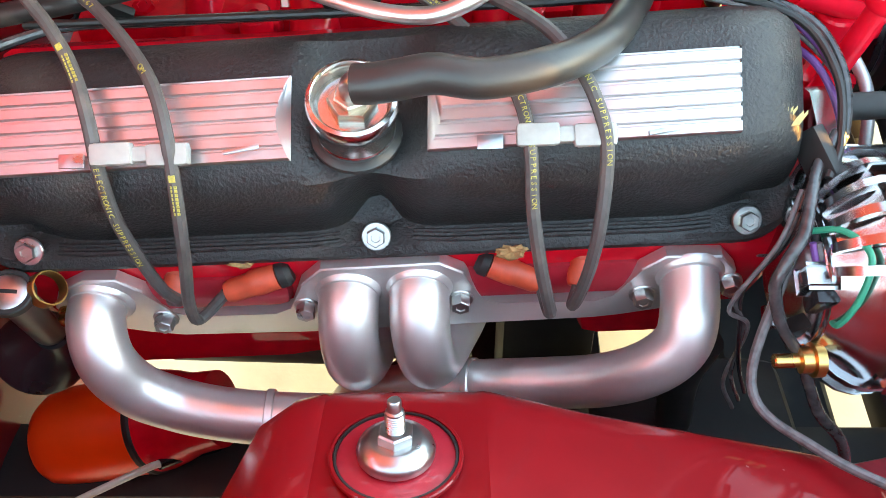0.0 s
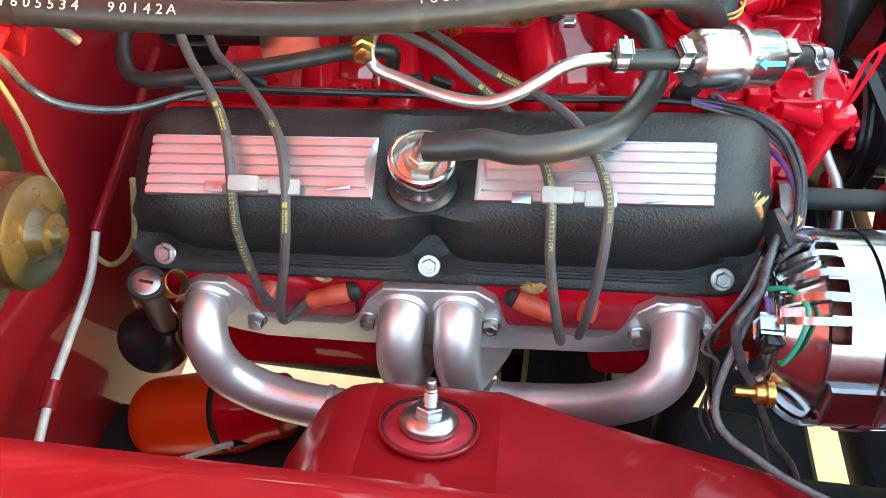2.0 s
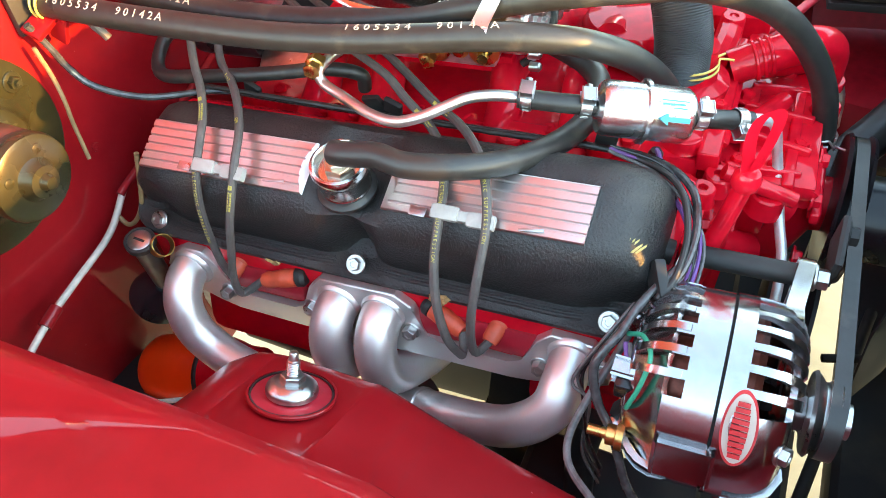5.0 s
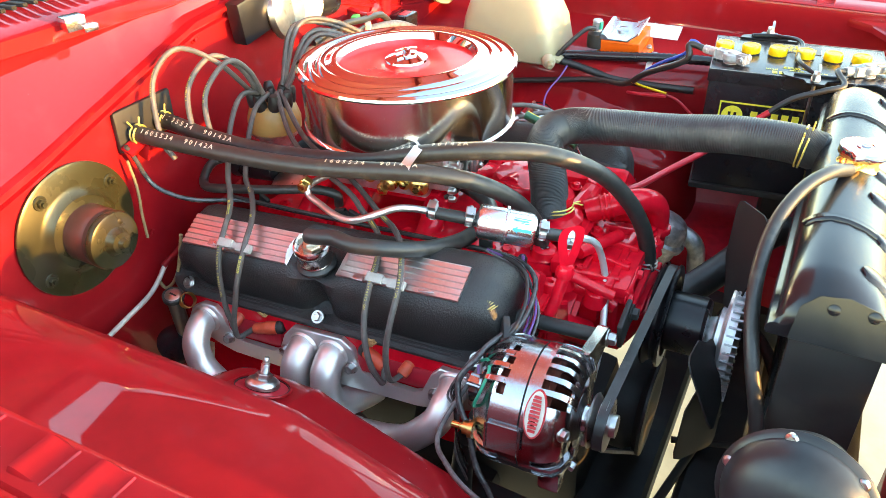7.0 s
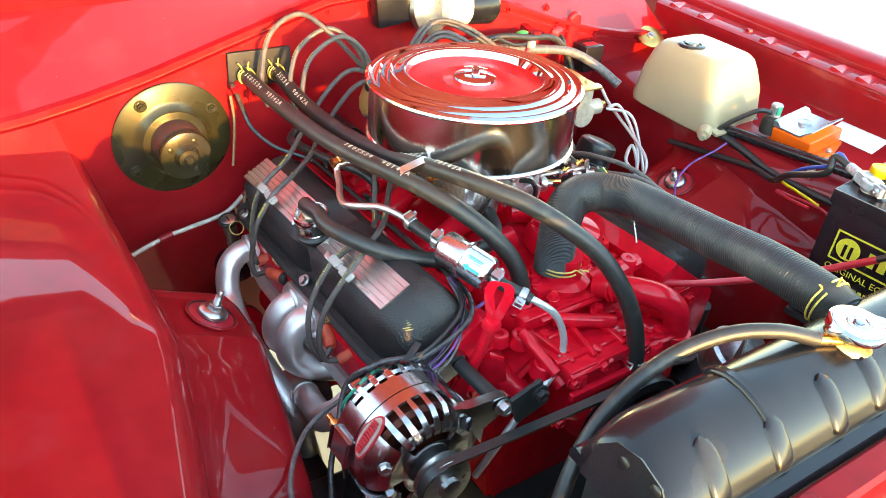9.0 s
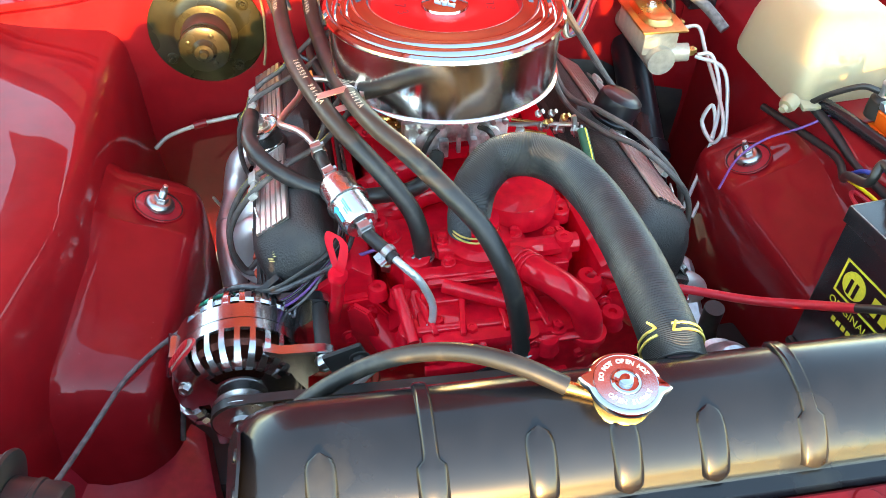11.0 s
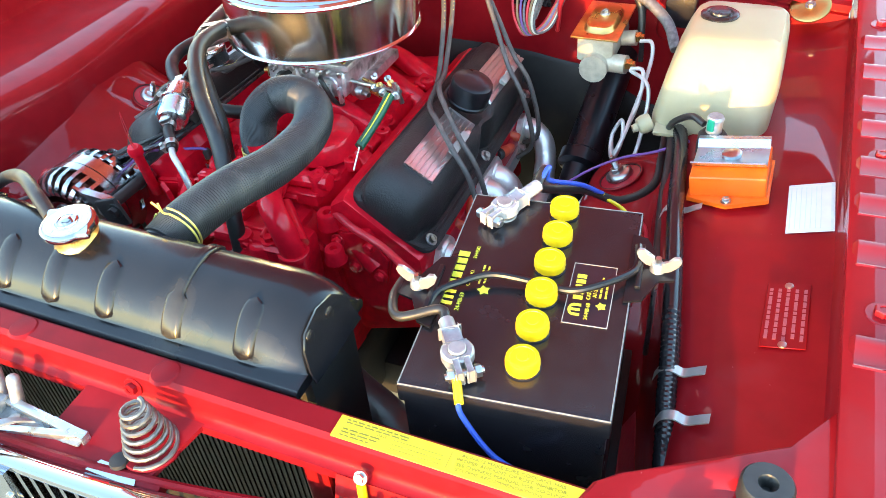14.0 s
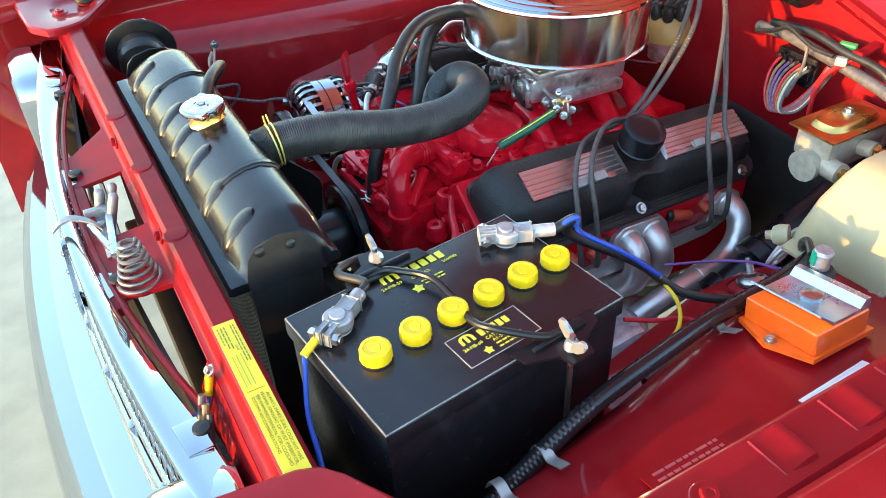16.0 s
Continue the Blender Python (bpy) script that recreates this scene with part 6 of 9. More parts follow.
# red lifting bracket / dipstick with a ring handle
dip = thing("dipstick", (0.268, -0.232, 0.70), "red painted dipstick tube with a looped handle", "dipstick")
bm = BM()
tube(bm, [(0.260, -0.240, 0.690), (0.272, -0.232, 0.740), (0.281, -0.229, 0.788)], 0.0085, 16, 6)
lathe(bm, (0.279, -0.229, 0.780), (0.03, 0.005, 0.16), [(0.010, 0), (0.0125, 0.004), (0.0125, 0.012), (0.009, 0.018)], 20)
part("tube", bm, RED_ENGINE, dip)
bm = BM()
loop = [(0.281, -0.228, 0.790), (0.277, -0.233, 0.818), (0.2755, -0.236, 0.840), (0.279, -0.2325, 0.854), (0.287, -0.225, 0.857), (0.293, -0.219, 0.848), (0.291, -0.221, 0.827), (0.285, -0.226, 0.800)]
line = path_points(loop, 5)
rr = [[bm.verts.new(c + Vector((u * 0.0045, u * 0.0045, v * 0.0015))) for u, v in ((-1, -1), (1, -1), (1, 1), (-1, 1))] for c in line]
skin(bm, rr)
part("handle", bm, RED_ENGINE, dip)


# ---- alternator, belt, fan ----
AX = Vector((1, 0.024, 0.047)).normalized()
AO = Vector((0.235, -0.361, 0.664))
alt = thing("alternator", AO + Vector((0.06, 0, -0.085)), "chrome alternator with slotted end frames and a red oval badge", "alternator")
RA = 0.084
afr = frame_z(AX, (0, -1, 0))
bm = BM()
lathe(bm, AO + AX * 0.012, AX, [(0.05, 0.004), (RA - 0.016, 0.008), (RA - 0.012, 0.03), (RA - 0.012, 0.078), (RA - 0.018, 0.084), (0.04, 0.086)], 48)
part("winding", bm, COPPER, alt, "dark copper stator winding")
AU = (Vector((0, 0, 1)) - AX * AX.z).normalized()
AOUT = AU.cross(AX) * -1
if AOUT.y > 0:
    AOUT = -AOUT


def around(phi):
    """Direction off the alternator's axis: 0 is up, 90 outboard."""
    return AU * math.cos(radians(phi)) + AOUT * math.sin(radians(phi))


def alt_shell(name, prof, cut, thick):
    """A turned half shell with windows cut through it."""
    for sign in (1, -1):
        bm = BM()
        n = 144
        vs = [[bm.verts.new(AO + AX * h + around(360 * i / n) * r) for i in range(n)] for r, h in prof]
        for k in range(len(prof) - 1):
            for i in range(n):
                phi = (360 * (i + 0.5) / n + 180) % 360 - 180
                if not cut(k, phi):
                    j = (i + 1) % n
                    bm.faces.new((vs[k][i], vs[k][j], vs[k + 1][j], vs[k + 1][i]))
        bmesh.ops.delete(bm, geom=[v for v in bm.verts if not v.link_faces], context="VERTS")
        bm.normal_update()
        bmesh.ops.solidify(bm, geom=bm.faces[:], thickness=thick * sign)
        if max(((v.co - AO) - AX * (v.co - AO).dot(AX)).length for v in bm.verts) < RA + 0.003:
            break
        bm.free()
    return part(name, bm, ALTERNATOR_METAL, alt)


FSLOT = [(-64 + 12.5 * k, -56 + 12.5 * k) for k in range(9)] + [(98 + 13 * k, 106 + 13 * k) for k in range(3)] + [(-150, -138), (-130, -118)]
RSLOT = [(-72 + 13.5 * k, -64 + 13.5 * k) for k in range(9)] + [(88, 97), (102, 111), (116, 125), (-100, -88), (150, 165)]
front = [(RA + 0.001, 0.068), (RA + 0.001, 0.076), (RA + 0.001, 0.084), (RA + 0.0005, 0.094), (RA - 0.003, 0.105), (RA - 0.010, 0.115), (RA - 0.020, 0.1205), (RA - 0.030, 0.1225), (0.040, 0.123), (0.036, 0.125), (0.020, 0.126)]
rear = [(0.030, -0.006), (0.052, -0.004), (0.058, 0.002), (RA - 0.020, 0.010), (RA - 0.012, 0.018), (RA - 0.004, 0.0255), (RA, 0.027), (RA, 0.041), (RA, 0.0655)]
alt_shell("front_frame", front, lambda k, p: (2 <= k <= 5 and any(a < p < b for a, b in FSLOT)) or (k == 7 and (abs(p) < 40 or 95 < abs(p) < 145)), 0.005)
alt_shell("rear_frame", rear, lambda k, p: (5 <= k <= 6 and any(a < p < b for a, b in RSLOT)) or (k == 1 and any(a < p < b for a, b in RSLOT[::2])), 0.005)
bm = BM()
hollow(bm, AO + AX * 0.0655, AX, RA - 0.0015, RA - 0.008, 0.0025, 72)
part("frame_joint", bm, BLACK_DULL, alt)
for a, b in list(zip(FSLOT[:9], FSLOT[1:9])) + list(zip(FSLOT[9:12], FSLOT[10:12])):          # fins that stand proud over the shoulder
    m = (a[1] + b[0]) / 2
    d, t = around(m), around(m + 90)
    bm = BM()
    rr = []
    for r, h, w in ((RA, 0.080, 0.0060), (RA, 0.094, 0.0068), (RA - 0.002, 0.108, 0.0074), (RA - 0.010, 0.1185, 0.0080), (RA - 0.024, 0.1255, 0.0085), (RA - 0.032, 0.1235, 0.0085)):
        q = (d * 0.6 + AX * 0.8) * 0.005
        c = AO + AX * h + d * r
        rr.append([bm.verts.new(p) for p in (c - t * w / 2 - q, c + t * w / 2 - q, c + t * w / 2 + q * 0.2, c - t * w / 2 + q * 0.2)])
    skin(bm, rr)
    part("cooling_fin", bm, ALTERNATOR_METAL, alt)
for a, b in list(zip(RSLOT[:9], RSLOT[1:9])) + list(zip(RSLOT[9:12], RSLOT[10:12])):          # ribs down the back shoulder
    m = (a[1] + b[0]) / 2
    d, t = around(m), around(m + 90)
    bm = BM()
    rr = []
    for r, h, w in ((RA, 0.038, 0.0062), (RA + 0.0005, 0.027, 0.0064), (RA - 0.003, 0.016, 0.0064), (RA - 0.009, 0.008, 0.0062), (RA - 0.019, 0.0, 0.0060), (RA - 0.026, -0.002, 0.0058)):
        q = (d * 0.8 - AX * 0.6) * 0.005
        c = AO + AX * h + d * r
        rr.append([bm.verts.new(p) for p in (c - t * w / 2 - q, c + t * w / 2 - q, c + t * w / 2 + q * 0.2, c - t * w / 2 + q * 0.2)])
    skin(bm, rr)
    part("rear_rib", bm, ALTERNATOR_METAL, alt)
bm = BM()
box(bm, AO + AX * 0.050 + around(80) * (RA + 0.001), (0.040, 0.030, 0.010), Matrix((AX, around(170), around(80))).transposed(), 0.003)
part("raised_pad", bm, ALTERNATOR_METAL, alt)
for phi in (68, -160, 160):
    bm = BM()
    hexbolt(bm, AO + AX * 0.116 + around(phi) * (RA - 0.017), (AX + around(phi) * 0.4), 0.0075, 0.007, 0.0095)
    part("through_bolt", bm, STEEL, alt)
bm = BM()
lathe(bm, AO + AX * 0.120, AX, [(0.030, 0), (0.030, 0.004), (0.026, 0.006), (0.018, 0.007), (0.016, 0.014)], 40)
part("front_hub", bm, ALTERNATOR_METAL, alt)
bm = BM()
lathe(bm, AO + AX * 0.006, AX * -1, [(0.055, 0), (0.055, 0.008), (0.048, 0.012), (0.03, 0.014)], 40)
part("rear_cover", bm, ALTERNATOR_METAL, alt)
for a in (0.4, 1.3, 2.6, 4.2, 5.4):
    d = afr @ Vector((math.cos(a), math.sin(a), 0))
    bm = BM()
    box(bm, AO + d * 0.045 - AX * 0.008, (0.012, 0.018, 0.012), (20 * a, 0, 0), 0.003)
    part("rear_lug", bm, ALTERNATOR_METAL, alt)
for h0, h1 in ((0.010, 0.026), (0.104, 0.118)):
    bm = BM()
    e = AO + Vector((0, 0.104, 0.050))
    outl = [AO + around(-25) * (RA - 0.004), AO + around(-40) * RA, e + Vector((0, 0.0, 0.016)), e + Vector((0, 0.012, 0.010)), e + Vector((0, 0.016, 0.0)), e + Vector((0, 0.012, -0.011)), e + Vector((0, 0, -0.016)), AO + around(-78) * RA, AO + around(-95) * (RA - 0.004)]
    skin(bm, [[bm.verts.new(p + AX * h) for p in outl] for h in (h0, h1)])
    part("mount_ear", bm, ALTERNATOR_METAL, alt)
bm = BM()
hexbolt(bm, AO + AX * 0.119 + Vector((0, 0.104, 0.050)), AX, 0.0095, 0.010, 0.012)
part("pivot_bolt", bm, STEEL, alt)
bm = BM()
box(bm, AO + AX * 0.10 - Vector((0, 0.03, 0.086)), (0.03, 0.03, 0.034), (0, -2.7, 0), 0.006)
part("lower_mount_ear", bm, ALTERNATOR_METAL, alt)
bm = BM()
lathe(bm, AO + AX * 0.134, AX, [(0.012, 0), (0.034, 0.002), (0.036, 0.005), (0.028, 0.012), (0.028, 0.015), (0.036, 0.022), (0.034, 0.025), (0.022, 0.026), (0.015, 0.027), (0.0145, 0.034), (0.006, 0.035)], 40)
part("pulley", bm, STEEL, alt)
bm = BM()
lathe(bm, AO + AX * 0.004 + Vector((0, -0.062, -0.012)), AX * -1, [(0.012, 0), (0.012, 0.006), (0.009, 0.007), (0.009, 0.014), (0.005, 0.015), (0.005, 0.030), (0.004, 0.031)], 12)
part("output_stud", bm, BRASS, alt, "brass output stud")
bm = BM()
box(bm, AO - AX * 0.006 + Vector((0, -0.040, 0.028)), (0.014, 0.012, 0.022), (10, 0, 0), 0.003)
part("plug_block", bm, BLACK_GLOSS, alt)
ld = Vector((0, -0.80, 0.60))
lm = axes(AO + AX * 0.084 + ld * (RA + 0.0018), AX, AX.cross(ld) * -1)
bm = BM()
for k, (rx, ry, h) in enumerate(((0.013, 0.030, 0.0006),)):
    pr = [(rx * math.cos(t * math.pi / 20), ry * math.sin(t * math.pi / 20)) for t in range(40)]
    vs0 = [bm.verts.new(lm @ Vector((x, y, -0.004 - (y / 0.030) ** 2 * 0.004))) for x, y in pr]
    vs1 = [bm.verts.new(lm @ Vector((x, y, h - (y / 0.030) ** 2 * 0.0052))) for x, y in pr]
    skin(bm, [vs0, vs1])
part("badge", bm, LABEL_RED, alt, "red oval badge with pale centre")
bm = BM()
pr = [(0.0112 * math.cos(t * math.pi / 20), 0.0275 * math.sin(t * math.pi / 20)) for t in range(40)]
skin(bm, [[bm.verts.new(lm @ Vector((x, y, z - (y / 0.030) ** 2 * 0.0052))) for x, y in pr] for z in (-0.002, 0.0011)])
part("badge_face", bm, mat("pale badge enamel", (0.55, 0.50, 0.42), 0.35, 0.5), alt)
for y in (-0.020, -0.0155, -0.011, -0.0065, -0.002, 0.0025, 0.007, 0.0115, 0.016, 0.0205):
    bm = BM()
    bars(bm, lm, [(0.0, y, 0.0085 + 0.004 * (1 - (y / 0.021) ** 2), 0.0032)], 0.0022)
    part("badge_bar", bm, LABEL_RED, alt)

brk = thing("alternator_bracket", (0.30, -0.26, 0.72), "black steel alternator bracket with a long bolt", "bracket")
bm = BM()
rod(bm, (0.205, -0.266, 0.724), (0.236, -0.264, 0.718), 0.012, n=18)
rod(bm, AO + AX * 0.026 + Vector((0, 0.104, 0.050)), AO + AX * 0.104 + Vector((0, 0.104, 0.050)), 0.010, n=18)
box(bm, (0.368, -0.225, 0.728), (0.008, 0.05, 0.05), (20, 0, 0), 0.004)
part("spacer", bm, BLACK_DULL, brk)
bm = BM()
hexbolt(bm, (0.372, -0.212, 0.738), (1, 0, 0.05), 0.009, 0.008, 0.013)
part("bracket_bolt", bm, BLACK_DULL, brk)

PO = Vector((0.405, -0.035, 0.598))
belt = thing("fan_belt", (0.385, -0.2, 0.62), "black rubber fan belt round the pulleys", "belt")
bm = BM()
bx = 0.388
cs = [(-0.357, 0.671, 0.034), (-0.035, 0.618, 0.078), (-0.035, 0.42, 0.085)]
# outline of the belt round three pulleys
hull = []
for cy, cz, r in cs:
    for k in range(36):
        hull.append((cy + r * math.cos(k * math.pi / 18), cz + r * math.sin(k * math.pi / 18)))
hull.sort()
def half(pts):
    out = []
    for p in pts:
        while len(out) > 1 and (out[-1][0] - out[-2][0]) * (p[1] - out[-2][1]) - (out[-1][1] - out[-2][1]) * (p[0] - out[-2][0]) <= 0:
            out.pop()
        out.append(p)
    return out
ol = half(hull)[:-1] + half(hull[::-1])[:-1]
cyy, czz = sum(p[0] for p in ol) / len(ol), sum(p[1] for p in ol) / len(ol)
def off(p, k):
    v = Vector((p[0] - cyy, p[1] - czz)).normalized()
    return (p[0] + v.x * k, p[1] + v.y * k)
rr = [[bm.verts.new((bx + dx, *off(p, k))) for p in ol] for dx, k in ((-0.0065, 0.003), (0.0065, 0.003), (0.005, -0.006), (-0.005, -0.006))]
skin(bm, rr + [rr[0]], True, False, False)
part("belt_loop", bm, RUBBER, belt)
pump = thing("fan_pulley", PO, "black painted water pump pulley with a hub", "pulley")
bm = BM()
lathe(bm, (0.372, -0.035, 0.618), (1, 0, 0), [(0.05, 0), (0.082, 0.002), (0.084, 0.006), (0.074, 0.014), (0.074, 0.018), (0.084, 0.026), (0.082, 0.030), (0.066, 0.030), (0.062, 0.020), (0.03, 0.018), (0.03, 0.03)], 48)
part("sheave", bm, BLACK, pump)
bm = BM()
lathe(bm, (0.398, -0.035, 0.612), (1, 0, 0.02), [(0.045, 0), (0.048, 0.004), (0.048, 0.055), (0.044, 0.060), (0.034, 0.061)], 40)
part("spacer_hub", bm, BLACK, pump)
crank = thing("crank_pulley", (0.36, -0.035, 0.42), "black steel crankshaft pulley behind the radiator", "pulley")
bm = BM()
lathe(bm, (0.34, -0.035, 0.42), (1, 0, 0), [(0.05, 0), (0.085, 0.002), (0.085, 0.03), (0.075, 0.045), (0.087, 0.055), (0.087, 0.060), (0.06, 0.060), (0.03, 0.05)], 40)
part("sheave", bm, BLACK_DULL, crank)
fan = thing("cooling_fan", (0.50, -0.035, 0.60), "black cooling fan with a finned alloy clutch", "fan")
bm = BM()
lathe(bm, (0.458, -0.035, 0.603), (1, 0, 0), [(0.028, 0), (0.032, 0.012), (0.05, 0.016), (0.05, 0.022), (0.085, 0.026), (0.088, 0.030), (0.088, 0.044), (0.080, 0.048), (0.03, 0.05)], 48)
part("clutch", bm, CAST, fan, "finned alloy fan clutch")
for i in range(44):
    a = 2 * math.pi * i / 44
    d = Vector((0, math.cos(a), math.sin(a)))
    bm = BM()
    box(bm, Vector((0.500, -0.035, 0.603)) + d * 0.0895, (0.018, 0.0028, 0.008), Matrix((Vector((1, 0, 0)), Vector((0, -math.sin(a), math.cos(a))), d)).transposed())
    part("cooling_fin", bm, FIN_ALLOY, fan)
for i in range(4):
    a = radians(76 + 90 * i)
    d = Vector((0, math.cos(a), math.sin(a)))
    t = Vector((0, -math.sin(a), math.cos(a)))
    bm = BM()
    rr = []
    for r, w, tw in ((0.05, 0.040, 0.55), (0.09, 0.060, 0.55), (0.12, 0.092, 0.55), (0.195, 0.105, 0.5), (0.208, 0.096, 0.5), (0.213, 0.07, 0.5)):
        c = Vector((0.482, -0.035, 0.603)) + d * r
        wv = (t * math.cos(tw) + Vector((1, 0, 0)) * math.sin(tw)) * w / 2
        nv = (Vector((1, 0, 0)) * math.cos(tw) - t * math.sin(tw)) * 0.0012
        rr.append([bm.verts.new(p) for p in (c - wv - nv, c + wv - nv, c + wv + nv, c - wv + nv)])
    skin(bm, rr)
    part("blade", bm, BLACK_DULL, fan)


# ---- battery ----
BC = Vector((0.4765, 0.5075, 0.0))
BA = radians(6.5)
b1, b2 = Vector((math.cos(BA), math.sin(BA), 0)), Vector((-math.sin(BA), math.cos(BA), 0))
BR = Matrix((b1, b2, Vector((0, 0, 1)))).transposed()


def bat(u, v, z):
    """A place on the battery: along it, across it, height."""
    return BC + b1 * u + b2 * v + Vector((0, 0, z))


tray = thing("battery_tray", bat(0, 0, 0.60), "black steel battery tray", "battery tray")
bm = BM()
box(bm, bat(0, 0, 0.635), (0.31, 0.21, 0.012), BR, 0.003)
part("tray_pan", bm, BLACK_DULL, tray)
bm = BM()
box(bm, bat(0.02, 0.05, 0.50), (0.05, 0.10, 0.26), BR, 0.006)
part("support_leg", bm, BLACK_DULL, tray)
battery = thing("battery", bat(0, 0, 0.645), "black car battery with six yellow filler caps", "battery")
TOP = 0.876
bm = BM()
box(bm, bat(-0.001, -0.0035, (0.642 + TOP - 0.022) / 2), (0.302, 0.196, TOP - 0.022 - 0.642), BR, 0.004)
part("case", bm, BLACK_GLOSS, battery)
bm = BM()
box(bm, bat(-0.001, -0.0035, TOP - 0.012), (0.308, 0.203, 0.024), BR, 0.0022, 3)
lid = part("lid", bm, BLACK_GLOSS, battery)
bm = BM()
rim = [(-0.1535, -0.1035), (0.1515, -0.1035), (0.1515, 0.0965), (-0.1535, 0.0965)]
for (a, b), (c, d) in zip(rim, rim[1:] + rim[:1]):
    rod(bm, bat(a, b, TOP), bat(c, d, TOP), 0.0008, n=6)
part("lid_rim", bm, mat("scuffed pale edge", (0.20, 0.19, 0.18), 0.6, var=0.5, scale=90), lid, "scuffed pale edge")
for i in range(6):
    u = -0.136 + i * 0.0484
    bm = BM()
    prof = [(0.0165, 0), (0.0175, 0.001), (0.0172, 0.006)]
    lathe(bm, bat(u, 0.008, TOP), (0, 0, 1), [(0.0178, -0.001), (0.0178, 0.0015), (0.0165, 0.002)], 32)
    part("cap_seat", bm, BLACK_GLOSS, battery)
    bm = BM()
    n = 36
    rings = []
    for r, h, w in ((0.0162, 0.0015, 0.4), (0.0168, 0.003, 0.6), (0.0166, 0.013, 0.6), (0.0158, 0.0158, 0.2), (0.0125, 0.0162, 0), (0.0120, 0.0152, 0), (0.0060, 0.0152, 0), (0.0056, 0.0156, 0)):
        rings.append([bm.verts.new(bat(u, 0.008, TOP) + Vector(((r + (0.0005 * w if k % 2 else -0.0005 * w)) * math.cos(2 * math.pi * k / n), (r + (0.0005 * w if k % 2 else -0.0005 * w)) * math.sin(2 * math.pi * k / n), h))) for k in range(n)])
    skin(bm, rings)
    part("filler_cap", bm, YELLOW, battery, "yellow screw filler cap")
# printed emblems and lines: plain shapes
def logo(u, v, s, words, star, lines, parent):
    """Rounded emblem, a row of word bars, a star and small print, read from the engine's side."""
    m = axes(bat(u, v, TOP + 0.0004), -b1, -b2)
    bm = BM()
    r0, r1 = [], []
    for k in range(13):
        a = math.pi * k / 12
        r0.append((0.011 * math.cos(a) * s, 0.008 * math.sin(a) * s + 0.001 * s))
        r1.append((0.0065 * math.cos(a) * s, 0.005 * math.sin(a) * s + 0.001 * s))
    poly = r0 + [(-0.011 * s, -0.007 * s), (-0.0065 * s, -0.007 * s)] + r1[::-1] + [(0.0065 * s, -0.007 * s), (0.011 * s, -0.007 * s)]
    skin(bm, [[bm.verts.new(m @ Vector((x, y, h))) for x, y in poly] for h in (0.0002, 0.0006)])
    box(bm, m @ Vector((0, 0.0, 0.0004)), (0.0042 * s, 0.013 * s, 0.0004), m.to_3x3())
    part("emblem", bm, YELLOW_PRINT, parent, "yellow rounded emblem")
    u0, u1, vw, n = words
    w = (u0 - u1) / n
    rows = [(u - (u0 - w * (j + 0.5)), v - vw, w * 0.72, 0.0125 * s) for j in range(n)]
    for la, lb, lv in lines:
        x = u - la
        while x < u - lb:
            g = random.uniform(0.003, 0.007)
            rows.append((x + g / 2, v - lv, g, 0.0022))
            x += g + 0.0014
    bm = BM()
    bars(bm, m, rows, 0.0005)
    part("print_bars", bm, YELLOW_PRINT, parent, "yellow printed lines")
    bm = BM()
    pent = [(0.0075 * s * (1 if k % 2 == 0 else 0.6) * math.cos(2 * math.pi * k / 10 + 1.57), 0.0075 * s * (1 if k % 2 == 0 else 0.6) * math.sin(2 * math.pi * k / 10 + 1.57)) for k in range(10)]
    prism(bm, pent, bat(star[0], star[1], TOP + 0.0004), -b1, -b2, 0.0006)
    part("star_mark", bm, YELLOW_PRINT, parent)


def lid_word(txt, size, u, v):
    text_mesh(txt, size, axes(bat(u, v, TOP + 0.0012), -b1, -b2), "printed_word", YELLOW_PRINT, lid, 0.0002)


logo(0.028, -0.089, 1.0, (0.010, -0.048, -0.089, 5), (0.011, -0.054), ((0.002, -0.028, -0.0615), (0.0, -0.024, -0.056)), lid)
lid_word("24-MB-59", 0.0068, 0.033, -0.0745)
lid_word("2444582", 0.0060, -0.047, -0.0755)
lid_word("CAT. NO.", 0.0062, -0.005, -0.0725)
bm = BM()
box(bm, bat(-0.006, 0.0565, TOP + 0.0001), (0.092, 0.046, 0.0012), BR, 0.0005, 1)
part("label_panel", bm, mat("label black", (0.020, 0.012, 0.018), 0.3), lid, "thin outlined label")
bm = BM()
pm0 = axes(bat(-0.006, 0.0565, TOP + 0.0006), b1, b2)
bars(bm, pm0, [(0, 0.0226, 0.092, 0.0008), (0, -0.0226, 0.092, 0.0008), (0.0456, 0, 0.0008, 0.045), (-0.0456, 0, 0.0008, 0.045)], 0.0005)
part("label_outline", bm, WHITE_PRINT, lid, "pale thin outline")
logo(0.019, 0.044, 0.8, (0.005, -0.036, 0.0445, 5), (0.010, 0.0695), ((-0.002, -0.030, 0.067), (-0.002, -0.030, 0.0725)), lid)
lid_word("24-MB-60", 0.0060, 0.020, 0.0565)
lid_word("CAT. NO.", 0.0060, -0.010, 0.0555)
lid_word("A1-24", 0.0060, -0.009, 0.0615)
